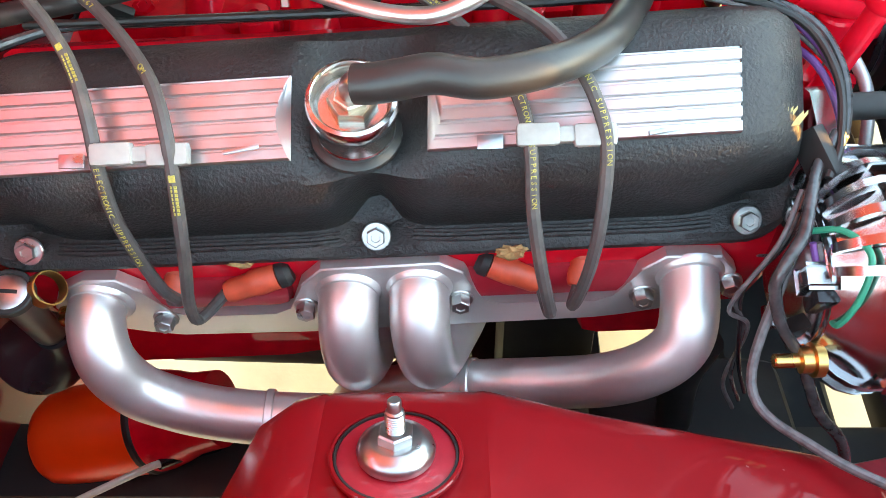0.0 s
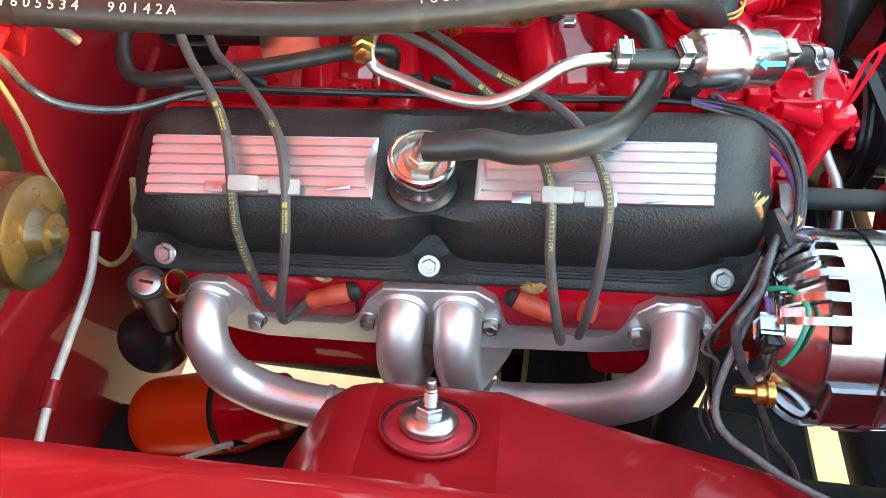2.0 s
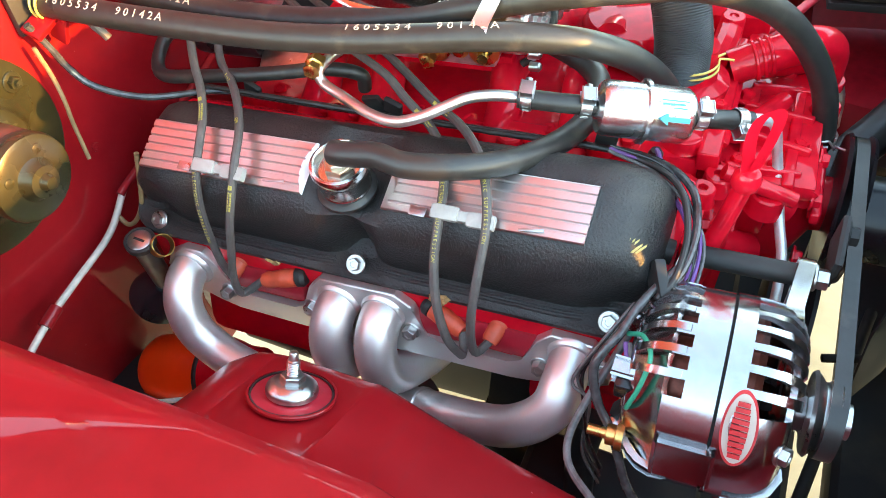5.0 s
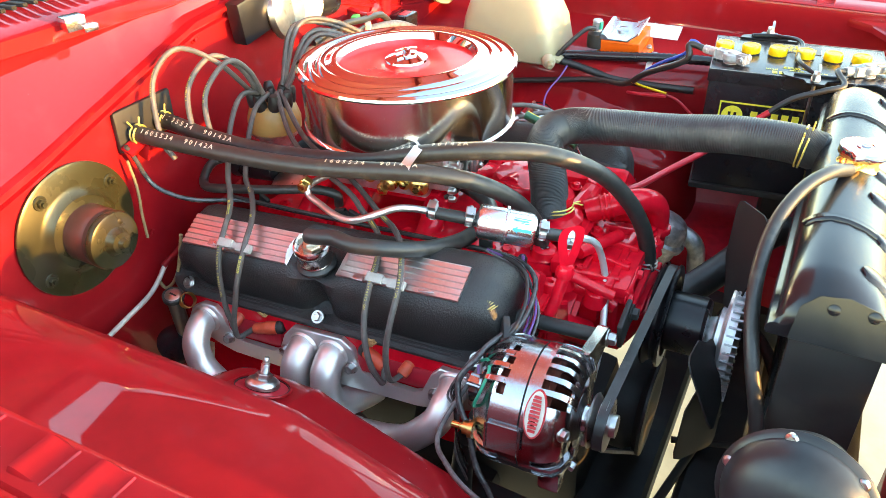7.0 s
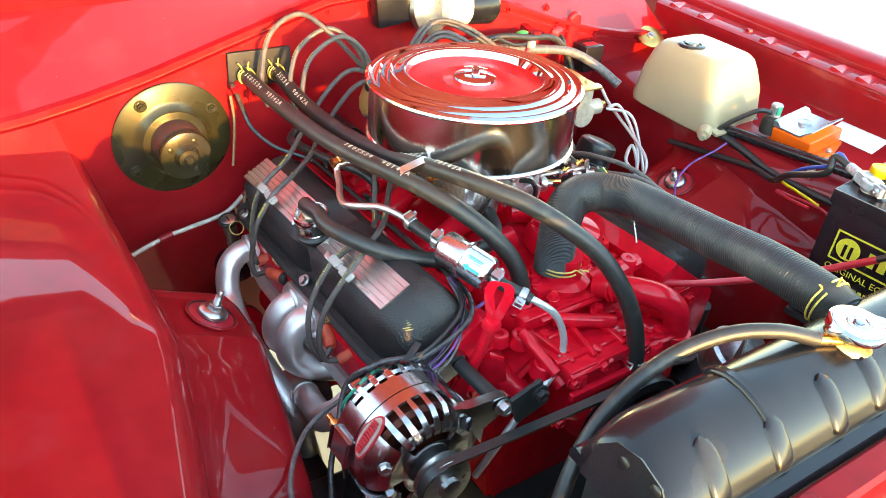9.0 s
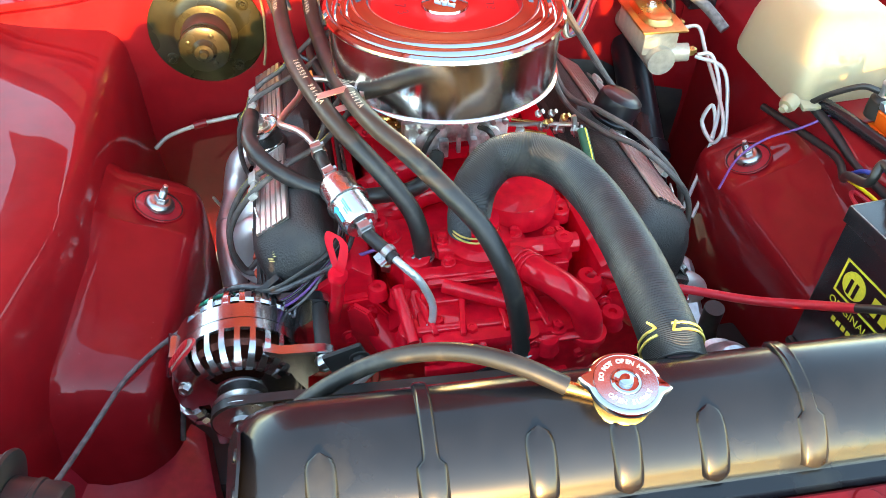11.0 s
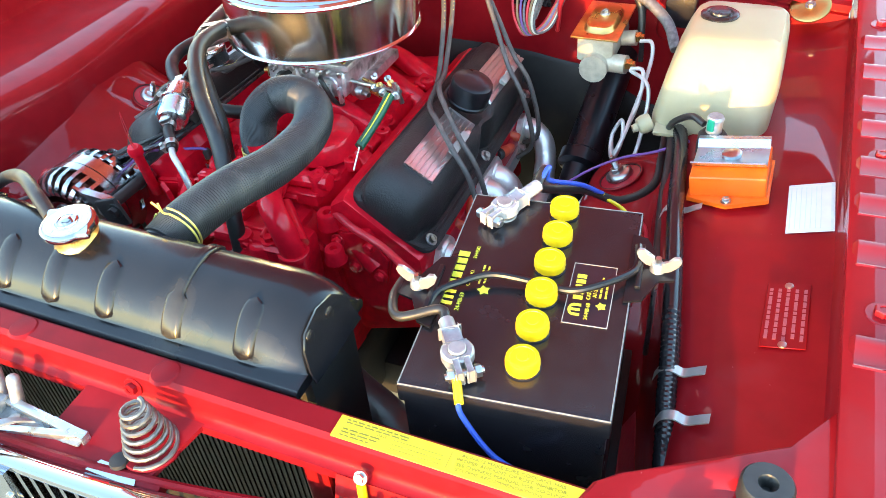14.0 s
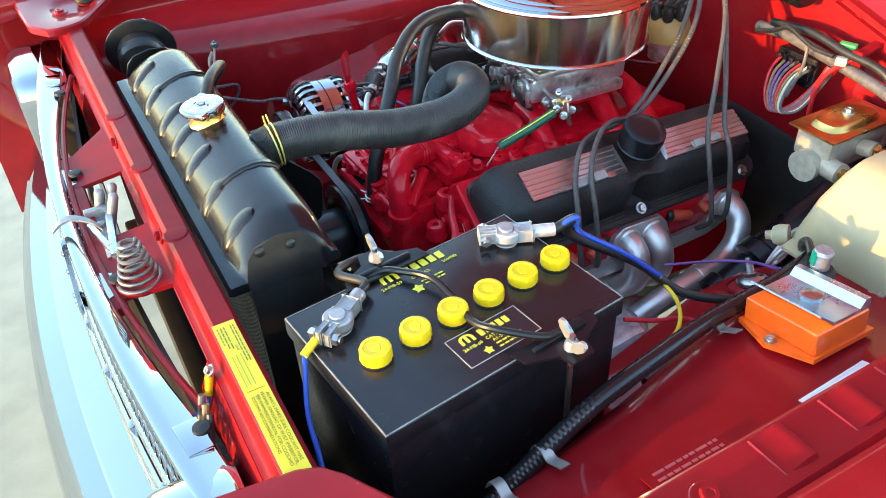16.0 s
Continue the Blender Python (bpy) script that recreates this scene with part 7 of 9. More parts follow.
# side print, facing the engine
sm = axes(bat(0, -0.1018, 0.76), b1, (0, 0, 1))
for x, y, w, h in ((-0.05, 0.055, 0.15, 0.003), (-0.05, 0.005, 0.15, 0.003), (-0.1235, 0.03, 0.003, 0.05), (0.0235, 0.03, 0.003, 0.05)):
    bm = BM()
    bars(bm, sm, [(x, y, w, h)], 0.0006)
    part("print_frame", bm, YELLOW_PRINT, battery)
bm = BM()
prism(bm, [(0.019 * math.cos(2 * math.pi * k / 24), 0.019 * math.sin(2 * math.pi * k / 24)) for k in range(24)], sm @ Vector((-0.100, 0.030, 0)), sm.col[0].to_3d(), sm.col[1].to_3d(), 0.0006)
part("side_emblem", bm, YELLOW_PRINT, battery, "round yellow emblem")
bm = BM()
bars(bm, sm, [(-0.105, 0.026, 0.005, 0.022), (-0.095, 0.026, 0.005, 0.022)], 0.0012)
part("emblem_gap", bm, BLACK_GLOSS, battery)
for k in range(5):
    bm = BM()
    bars(bm, sm, [(-0.062 + 0.018 * k, 0.03, 0.012, 0.024)], 0.0006)
    part("print_bar", bm, YELLOW_PRINT, battery)
text_mesh("ORIGINAL EQUIPMENT", 0.0155, sm @ Matrix.Translation((-0.045, -0.010, 0.0003)), "printed_word", YELLOW_PRINT, battery)
for k in range(15):
    bm = BM()
    bars(bm, sm, [(-0.105 + k * 0.0095, -0.032, 0.0065, 0.007)], 0.0006)
    part("print_bar", bm, YELLOW_PRINT, battery)
# terminals
def terminal(u, v, ang, material, long, name, label):
    root = thing(name, bat(u, v, TOP), label, "battery clamp", "battery clamps")
    d = BR @ Vector((math.cos(radians(ang)), math.sin(radians(ang)), 0))
    s = Vector((0, 0, 1)).cross(d)
    bm = BM()
    lathe(bm, bat(u, v, TOP - 0.001), (0, 0, 1), [(0.0145, 0), (0.0135, 0.002), (0.0098, 0.003), (0.0090, 0.0215), (0.0080, 0.0225)], 28)
    part("post", bm, LEAD, root)
    bm = BM()
    hollow(bm, bat(u, v, TOP + 0.0055), (0, 0, 1), 0.0165, 0.0095, 0.013, 32, 0.002)
    for q in (-1, 1):
        box(bm, bat(u, v, TOP + 0.012) - d * 0.022 + s * q * 0.0055, (0.020, 0.006, 0.013), Matrix((d, s, Vector((0, 0, 1)))).transposed(), 0.0015)
    box(bm, bat(u, v, TOP + 0.011) + d * 0.020, (0.02, 0.018, 0.011), Matrix((d, s, Vector((0, 0, 1)))).transposed(), 0.003)
    part("clamp_ring", bm, material, root)
    bm = BM()
    c = bat(u, v, TOP + 0.012) - d * 0.026
    rod(bm, c - s * 0.019, c + s * 0.019, 0.0035, n=12)
    hexbolt(bm, c + s * 0.0085, s, 0.0068, 0.006, 0)
    hexbolt(bm, c - s * 0.0085, -s, 0.0068, 0.006, 0)
    part("clamp_bolt", bm, STEEL, root)
    bm = BM()
    lathe(bm, bat(u, v, TOP + 0.011) + d * 0.028, d, [(0.0082, 0), (0.0082, long), (0.0070, long + 0.001)], 20)
    part("barrel", bm, material, root)
    return bat(u, v, TOP + 0.011) + d * (0.028 + long)


# positions along the battery of the two posts
neg = terminal(0.113, -0.054, 210, LEAD, 0.018, "negative_clamp", "grey lead battery clamp with a bolt")
pos = terminal(-0.120, -0.060, 150, CLEAR, 0.030, "positive_clamp", "cloudy clear-coated battery clamp with a bolt")
wire_line("ground_cable", [neg, neg + Vector((-0.012, -0.012, 0.002)), (0.561, 0.387, 0.880), (0.532, 0.366, 0.873), (0.487, 0.354, 0.855), (0.452, 0.342, 0.826)], 0.0052, RUBBER, "black sleeved battery ground cable", "cable", n=14)
wire_line("starter_cable", [(0.455, 0.343, 0.828), (0.418, 0.329, 0.797), (0.366, 0.285, 0.758), (0.318, 0.228, 0.736), (0.290, 0.167, 0.732), (0.261, 0.119, 0.727), (0.25, 0.10, 0.70)], 0.0058, RED_WIRE, "thick red cable across the engine front", "cable", n=14)
wire_line("positive_cable", [pos, pos + Vector((-0.03, 0.0, 0.004)), (0.28, 0.45, 0.862), (0.20, 0.49, 0.81), (0.15, 0.53, 0.765), (0.08, 0.565, 0.75), (-0.02, 0.56, 0.735), (-0.12, 0.55, 0.72)], 0.0062, RUBBER, "thick black battery cable", "cable", n=14)
wire_line("blue_wire", [pos, pos + Vector((-0.028, 0.006, 0.010)), (0.275, 0.462, 0.872), (0.22, 0.49, 0.832), (0.175, 0.51, 0.79)], 0.0034, BLUE_WIRE, "thin blue wire along the battery cable", "wire")
fly = bat(0.150, -0.050, TOP + 0.006)
yt = thing("wire_terminal", fly, "yellow crimp terminal on the battery clamp", "wire terminal")
bm = BM()
rod(bm, fly + Vector((-0.012, 0.0, 0.004)), fly + Vector((0.012, 0.012, -0.004)), 0.0045, n=12)
part("crimp_sleeve", bm, YELLOW, yt)
wire_line("blue_wire", [fly + Vector((0.010, 0.010, -0.003)), (0.645, 0.490, 0.862), (0.660, 0.525, 0.838), (0.668, 0.570, 0.828), (0.672, 0.585, 0.80), (0.68, 0.56, 0.77), (0.70, 0.5, 0.76)], 0.0028, BLUE_WIRE, "thin blue wire from the battery clamp", "wire")
# hold-down: bent rod, ears, wing nuts
hold = thing("battery_hold_down", bat(0.0, 0, TOP), "black bent rod battery hold-down with wing nuts", "hold-down")
hr, hl = Vector((0.514, 0.388, 0.878)), Vector((0.408, 0.621, 0.876))
bm = BM()
tube(bm, [(0.544, 0.410, 0.877), (0.517, 0.411, 0.882), (0.499, 0.429, 0.885), (0.479, 0.459, 0.888), (0.474, 0.503, 0.886), (0.477, 0.543, 0.888), (0.464, 0.571, 0.892), (0.429, 0.597, 0.886), (0.407, 0.600, 0.884), (0.379, 0.595, 0.882)], 0.0042, 10, 6)
part("rod", bm, BLACK, hold)
for c, sg in ((hr, -1), (hl, 1)):
    bm = BM()
    o = BR @ Vector((0, 1, 0)) * sg
    prism(bm, [(-0.055, -0.030), (0.055, -0.030), (0.050, -0.012), (0.018, 0.002), (0.014, 0.018), (-0.014, 0.018), (-0.020, 0.0), (-0.050, -0.014)], c + Vector((0, 0, 0.0005)), b1 * sg, o, 0.003)
    ear = part("ear_plate", bm, BLACK, hold)
    bm = BM()
    box(bm, c + Vector((0, 0, 0.005)) - o * 0.018, (0.07, 0.006, 0.006), BR, 0.002)
    part("ear_rib", bm, BLACK, ear)
    bm = BM()
    rod(bm, c - Vector((0, 0, 0.13)), c + Vector((0, 0, 0.020)), 0.0032, n=10)
    part("threaded_rod", bm, STEEL, hold)
    bm = BM()
    lathe(bm, c + Vector((0, 0, 0.003)), (0, 0, 1), [(0.0085, 0), (0.0075, 0.007), (0.0055, 0.010)], 16)
    for q in (-1, 1):
        dd = Vector((-0.12, 0.99, 0)) * q
        prism(bm, [(0.004, -0.002), (0.013, 0.001), (0.021, 0.009), (0.0235, 0.016), (0.021, 0.0205), (0.0155, 0.020), (0.0105, 0.014), (0.004, 0.011)], c + Vector((0, 0, 0.006)) - dd.cross(Vector((0, 0, 1))) * -0.0022, dd, (0, 0, 1), 0.0045, 0.0010)
    part("wing_nut", bm, mat("cloudy zinc casting", (0.42, 0.43, 0.44), 0.38, 0.7, var=0.1, scale=150), hold)


# ---- right-hand electrics on the left inner fender ----
reg = thing("voltage_regulator", (0.11, 0.685, 0.80), "orange voltage regulator with a bright sheet cover", "regulator")
rm = axes((0.108, 0.671, 0.799), (1, 0, 0.02), (0, 0.995, 0.16))
R3 = rm.to_3x3()
bm = BM()
prism(bm, [(-0.055, -0.052), (0.045, -0.052), (0.062, 0.0), (0.045, 0.052), (-0.055, 0.052)], rm @ Vector((0, 0, -0.004)), rm.col[0].to_3d(), rm.col[1].to_3d(), 0.006)
part("mounting_base", bm, ORANGE, reg)
bm = BM()
box(bm, rm @ Vector((-0.003, 0, 0.016)), (0.088, 0.098, 0.030), R3, 0.004, 3)
part("orange_body", bm, ORANGE, reg)
bm = BM()
for pts in ([(-0.047, 0.0), (-0.047, 0.012), (-0.038, 0.012), (-0.030, 0.003), (0.012, 0.003), (0.036, 0.020), (0.038, 0.019), (0.014, 0.0)],):
    a = [bm.verts.new(rm @ Vector((u, -0.047, 0.0325 + h))) for u, h in pts]
    b = [bm.verts.new(rm @ Vector((u, 0.047, 0.0325 + h))) for u, h in pts]
    skin(bm, [a, b])
part("sheet_cover", bm, STEEL_BLUE, reg, "bright bent sheet steel cover")
bm = BM()
lathe(bm, rm @ Vector((-0.010, 0, 0.035)), rm.col[2].to_3d(), [(0.013, 0), (0.013, 0.005), (0.010, 0.0065)], 20)
part("cover_rivet", bm, STEEL, reg)
bm = BM()
hexbolt(bm, rm @ Vector((0.052, 0, 0.002)), rm.col[2].to_3d(), 0.005, 0.004, 0.007)
part("base_screw", bm, STEEL, reg)
rp = thing("regulator_plug", (0.048, 0.632, 0.81), "grey round plug with a green seal", "connector")
bm = BM()
lathe(bm, (0.047, 0.634, 0.800), (0, 0, 1), [(0.020, 0), (0.021, 0.012), (0.020, 0.030), (0.015, 0.036)], 28)
part("plug_body", bm, BLACK_DULL, rp)
bm = BM()
lathe(bm, (0.047, 0.634, 0.835), (0, 0, 1), [(0.011, 0), (0.011, 0.020), (0.012, 0.022), (0.010, 0.026)], 20)
part("plug_top", bm, LEAD, rp)
bm = BM()
box(bm, (0.056, 0.630, 0.850), (0.006, 0.010, 0.018), (0, 0, -25), 0.002)
part("green_seal", bm, GREEN_WIRE, rp)
st = thing("service_sticker", (0.215, 0.745, 0.812), "white printed service sticker", "sticker")
smx = axes((0.152, 0.7735, 0.8095), (1.0, 0.03, 0.0), (0.0, 0.955, 0.29))
bm = BM()
box(bm, smx @ Vector((0, 0, 0.0006)), (0.105, 0.056, 0.0008), smx.to_3x3(), 0.0003, 1)
part("paper", bm, LABEL_WHITE, st)
bm = BM()
bars(bm, axes(smx @ Vector((0, 0, 0.001)), smx.col[0].to_3d(), smx.col[1].to_3d()), [(0.0, y, 0.09, 0.001) for y in (-0.024, -0.018, -0.012, -0.006, 0.0, 0.006, 0.012)] + [(0.0, 0.025, 0.100, 0.003)], 0.0004)
part("print_lines", bm, mat("teal grey print", (0.62, 0.70, 0.68), 0.6), st)
pl = thing("data_plate", (0.362, 0.745, 0.808), "red painted stamped data plate on two screws", "data plate")
pm = axes((0.357, 0.7600, 0.8062), (1.0, 0.0, 0.0), (0.0, 0.975, 0.222))
bm = BM()
box(bm, pm @ Vector((0, 0, 0.001)), (0.105, 0.046, 0.0014), pm.to_3x3(), 0.0005, 1)
part("plate", bm, RED, pl)
bm = BM()
rows = []
for y in (-0.018, -0.009, 0.0, 0.009, 0.018):
    x = -0.042
    while x < 0.040:
        w = random.uniform(0.004, 0.014)
        rows.append((x + w / 2, y, w, 0.0035))
        x += w + 0.0025
bars(bm, axes(pm @ Vector((0, 0, 0.0016)), pm.col[0].to_3d(), pm.col[1].to_3d()), rows, 0.0008)
part("stamped_lines", bm, mat("worn red paint", (0.42, 0.09, 0.10), 0.45), pl)
for u in (-0.048, 0.048):
    bm = BM()
    lathe(bm, pm @ Vector((u, 0.0, 0.0014)), pm.col[2].to_3d(), [(0.005, 0), (0.0045, 0.0016), (0.002, 0.0022)], 16)
    part("plate_screw", bm, STEEL, pl)

# washer reservoir
res = thing("washer_reservoir", (-0.13, 0.62, 0.775), "milky plastic washer fluid reservoir with a black cap", "reservoir")
bm = BM()
lv = [(0.772, 0.90), (0.776, 0.965), (0.79, 1.0), (0.85, 1.0), (0.885, 0.94), (0.902, 0.88), (0.909, 0.80), (0.911, 0.60)]
rings = []
for z, k in lv:
    rr = []
    q = (z - 0.772) / 0.139
    x0, x1 = -0.255 + 0.01 * q, -0.020 - 0.055 * max(0, q - 0.25)
    y0, y1 = 0.528 + 0.028 * q, 0.705 + 0.008 * q
    cx, cy, hx, hy = (x0 + x1) / 2, (y0 + y1) / 2, (x1 - x0) / 2 * k, (y1 - y0) / 2 * k
    for i in range(40):
        a = 2 * math.pi * i / 40
        c, s = math.cos(a), math.sin(a)
        p = 0.28
        rr.append(bm.verts.new((cx + hx * math.copysign(abs(c) ** p, c), cy + hy * math.copysign(abs(s) ** p, s), z + (0.012 if z < 0.79 and s > 0 else 0))))
    rings.append(rr)
skin(bm, rings)
part("tank", bm, TANK_PLASTIC, res)
bm = BM()
lathe(bm, (-0.170, 0.602, 0.909), (0, 0, 1), [(0.029, 0), (0.029, 0.004), (0.026, 0.006), (0.020, 0.006), (0.019, 0.004), (0.016, 0.004), (0.015, 0.008), (0.004, 0.009)], 36)
part("filler_cap", bm, BLACK_GLOSS, res)
for x, y in ((-0.035, 0.682), (-0.035, 0.560)):
    bm = BM()
    box(bm, (x + 0.014, y, 0.787), (0.030, 0.034, 0.008), (0, 14, 0), 0.003)
    part("mounting_tab", bm, TANK_PLASTIC, res)
bm = BM()
hexbolt(bm, (-0.022, 0.682, 0.789), (0.2, 0, 1), 0.005, 0.004, 0.007)
part("tab_screw", bm, STEEL, res)
bm = BM()
lathe(bm, (-0.03, 0.535, 0.79), (0.5, -0.8, -0.3), [(0.014, 0), (0.015, 0.012), (0.012, 0.020), (0.007, 0.022), (0.006, 0.03)], 20)
part("pump_outlet", bm, TANK_PLASTIC, res)

# brake master cylinder
mc = thing("brake_master_cylinder", (-0.30, 0.393, 0.745), "cast brake master cylinder with a gold plated lid", "master cylinder")
bm = BM()
box(bm, (-0.298, 0.391, 0.788), (0.135, 0.068, 0.050), (0, 0, 0), 0.008)
rod(bm, (-0.42, 0.393, 0.758), (-0.215, 0.393, 0.758), 0.026, n=24)
rod(bm, (-0.245, 0.393, 0.760), (-0.235, 0.450, 0.765), 0.017, n=18)
rod(bm, (-0.310, 0.393, 0.775), (-0.305, 0.452, 0.785), 0.014, n=18)
part("cast_body", bm, mat("pale cast iron", (0.46, 0.41, 0.32), 0.45, 0.3, var=0.2, scale=80, bump=0.4), mc)
bm = BM()
box(bm, (-0.298, 0.391, 0.815), (0.160, 0.086, 0.004), (0, 0, 0), 0.0015)
rings = []
for z, k in ((0.817, 1.0), (0.821, 0.93), (0.826, 0.88), (0.828, 0.80), (0.828, 0.5)):
    rr = []
    for i in range(36):
        a = 2 * math.pi * i / 36
        c, s = math.cos(a), math.sin(a)
        rr.append(bm.verts.new((-0.298 + 0.062 * k * math.copysign(abs(c) ** 0.5, c), 0.391 + 0.030 * k * math.copysign(abs(s) ** 0.7, s), z)))
    rings.append(rr)
skin(bm, rings)
part("gold_lid", bm, GOLD, mc, "gold plated stepped lid")
bm = BM()
hexbolt(bm, (-0.30, 0.391, 0.828), (0, 0, 1), 0.007, 0.006, 0.010)
part("lid_bolt", bm, STEEL, mc)
for i, (x, z) in enumerate(((-0.235, 0.766), (-0.305, 0.786))):
    bm = BM()
    lathe(bm, (x, 0.448, z), (0, 1, 0.1), [(0.010, 0), (0.010, 0.012), (0.007, 0.013), (0.006, 0.018)], 6)
    part("line_fitting", bm, BRASS, mc)
for k, (x, z) in enumerate(((-0.235, 0.767), (-0.305, 0.787))):
    wire_line("brake_line", [(x, 0.462, z), (x + 0.01, 0.485, z + 0.002), (x + 0.05, 0.49, z - 0.03), (-0.14 + 0.02 * k, 0.480, 0.70), (-0.12 + 0.015 * k, 0.465, 0.66), (-0.145, 0.455, 0.68), (-0.15, 0.470, 0.71), (-0.12, 0.470, 0.66), (-0.05, 0.41, 0.56), (-0.01, 0.36, 0.48)], 0.0036, BRAKE_TUBE, "thin pale brake line with a coiled loop", "brake line", "brake lines")
wire_line("brake_line", [(-0.238, 0.46, 0.762), (-0.20, 0.50, 0.755), (-0.16, 0.505, 0.70), (-0.11, 0.49, 0.63), (-0.03, 0.42, 0.55)], 0.0036, BRAKE_TUBE, "thin pale brake line with a coiled loop", "brake line", "brake lines")

mc.matrix_basis = Matrix.Translation((-0.317, 0.393, 0.744))

steer = thing("steering_gear", (0.0, 0.37, 0.40), "black steering column shaft and gear box", "steering gear")
bm = BM()
lathe(bm, (-0.42, 0.405, 0.70), (0.42, -0.03, -0.22), [(0.036, 0), (0.036, 0.24), (0.042, 0.245), (0.042, 0.27), (0.028, 0.275), (0.026, 0.33), (0.034, 0.335), (0.034, 0.36), (0.020, 0.365), (0.018, 0.44)], 28)
part("column", bm, BLACK, steer)
bm = BM()
rod(bm, (-0.035, 0.375, 0.50), (0.06, 0.368, 0.448), 0.014, n=16)
part("coupling", bm, PIPE, steer)
bm = BM()
box(bm, (0.115, 0.345, 0.455), (0.20, 0.085, 0.11), (0, 18, -8), 0.028, 3)
for k in range(4):
    box(bm, (0.065 + k * 0.032, 0.345 - k * 0.004, 0.516 - k * 0.010), (0.006, 0.070, 0.012), (0, 18, -8), 0.002)
part("gear_box", bm, CAST, steer)
bm = BM()
lathe(bm, (0.185, 0.330, 0.462), (0.35, 0, 0.94), [(0.046, 0), (0.048, 0.008), (0.048, 0.016), (0.040, 0.020), (0.020, 0.024), (0.016, 0.034), (0.010, 0.036)], 32)
part("sector_cover", bm, CAST, steer, "round cast cover")
for k in range(3):
    bm = BM()
    a = 0.6 + k * 2.1
    hexbolt(bm, (0.191 + 0.038 * math.cos(a), 0.330 + 0.038 * math.sin(a), 0.480 - 0.014 * math.cos(a)), (0.35, 0, 0.94), 0.006, 0.006, 0.008)
    part("cover_bolt", bm, STEEL, steer)
pump2 = thing("alloy_housing", (0.30, 0.33, 0.55), "round grey cast alloy housing low beside the engine", "housing")
bm = BM()
lathe(bm, (0.285, 0.325, 0.49), (0.45, 0.1, 0.9), [(0.040, 0), (0.046, 0.010), (0.046, 0.045), (0.052, 0.048), (0.052, 0.058), (0.044, 0.062), (0.040, 0.085), (0.030, 0.098), (0.014, 0.102)], 36)
tube(bm, [(0.30, 0.33, 0.55), (0.34, 0.345, 0.545), (0.375, 0.35, 0.52), (0.385, 0.35, 0.46)], 0.018, 16, 5)
part("cast_case", bm, CAST, pump2)


# ---- firewall things ----
blow = thing("blower_motor", (-0.415, -0.428, 0.70), "olive plated heater blower motor on a round plate", "blower motor")
BO = Vector((-0.417, -0.426, 0.775))
bm = BM()
lathe(bm, BO, (1, 0, 0), [(0.104, 0), (0.104, 0.003), (0.100, 0.005), (0.072, 0.006), (0.062, 0.010), (0.056, 0.018), (0.047, 0.020)], 56)
part("mounting_plate", bm, OLIVE, blow)
bm = BM()
lathe(bm, BO + Vector((0.016, 0, 0)), (1, 0, 0), [(0.044, 0), (0.044, 0.040), (0.0435, 0.041), (0.0435, 0.044), (0.044, 0.045), (0.044, 0.052)], 40)
part("motor_can", bm, BROWN, blow)
bm = BM()
lathe(bm, BO + Vector((0.066, 0, 0)), (1, 0, 0), [(0.0445, 0), (0.045, 0.004), (0.043, 0.010), (0.038, 0.012), (0.022, 0.013), (0.018, 0.018), (0.016, 0.024), (0.009, 0.025), (0.006, 0.032)], 40)
part("end_cap", bm, OLIVE, blow)
for a in (35, 125, 215, 305):
    bm = BM()
    hexbolt(bm, BO + Vector((0.005, 0.086 * math.cos(radians(a)), 0.086 * math.sin(radians(a)))), (1, 0, 0), 0.007, 0.006, 0.011, 0.004)
    part("plate_nut", bm, OLIVE, blow)
for a in (60, 150, 300):
    bm = BM()
    lathe(bm, BO + Vector((0.076, 0.030 * math.cos(radians(a)), 0.030 * math.sin(radians(a)))), (1, 0, 0), [(0.006, 0), (0.005, 0.003), (0.002, 0.004)], 14)
    part("end_rivet", bm, OLIVE, blow)
wire_line("blower_lead", [(-0.402, -0.322, 0.845), (-0.400, -0.319, 0.810), (-0.398, -0.320, 0.782), (-0.399, -0.322, 0.755), (-0.396, -0.325, 0.733), (-0.390, -0.330, 0.712)], 0.0024, TAN_WIRE, "tan cloth covered blower lead", "wire")
wire_line("blower_lead", [(-0.318, -0.325, 0.735), (-0.325, -0.328, 0.705), (-0.337, -0.332, 0.662), (-0.356, -0.334, 0.632), (-0.374, -0.334, 0.620), (-0.388, -0.332, 0.632)], 0.0028, TAN_WIRE, "tan cloth covered wire hanging behind the valve cover", "wire")
wire_line("heater_cable", [(-0.402, -0.318, 0.868), (-0.398, -0.308, 0.838), (-0.396, -0.300, 0.810), (-0.378, -0.292, 0.785), (-0.335, -0.268, 0.765), (-0.28, -0.218, 0.752), (-0.20, -0.210, 0.752), (-0.05, -0.207, 0.760), (0.10, -0.203, 0.767), (0.19, -0.205, 0.772), (0.236, -0.228, 0.770), (0.252, -0.268, 0.760), (0.250, -0.305, 0.742), (0.236, -0.325, 0.728)], 0.0038, LOOM_TAPE, "taped black wire loom along the valve cover", "wire loom", n=10)
wire_line("heater_cable", [(-0.30, -0.222, 0.758), (-0.10, -0.214, 0.762), (0.05, -0.211, 0.769), (0.16, -0.212, 0.777), (0.222, -0.235, 0.778), (0.245, -0.275, 0.764), (0.246, -0.312, 0.742), (0.236, -0.335, 0.732)], 0.0030, RUBBER, "black taped wire beside the loom", "wire loom", n=10)
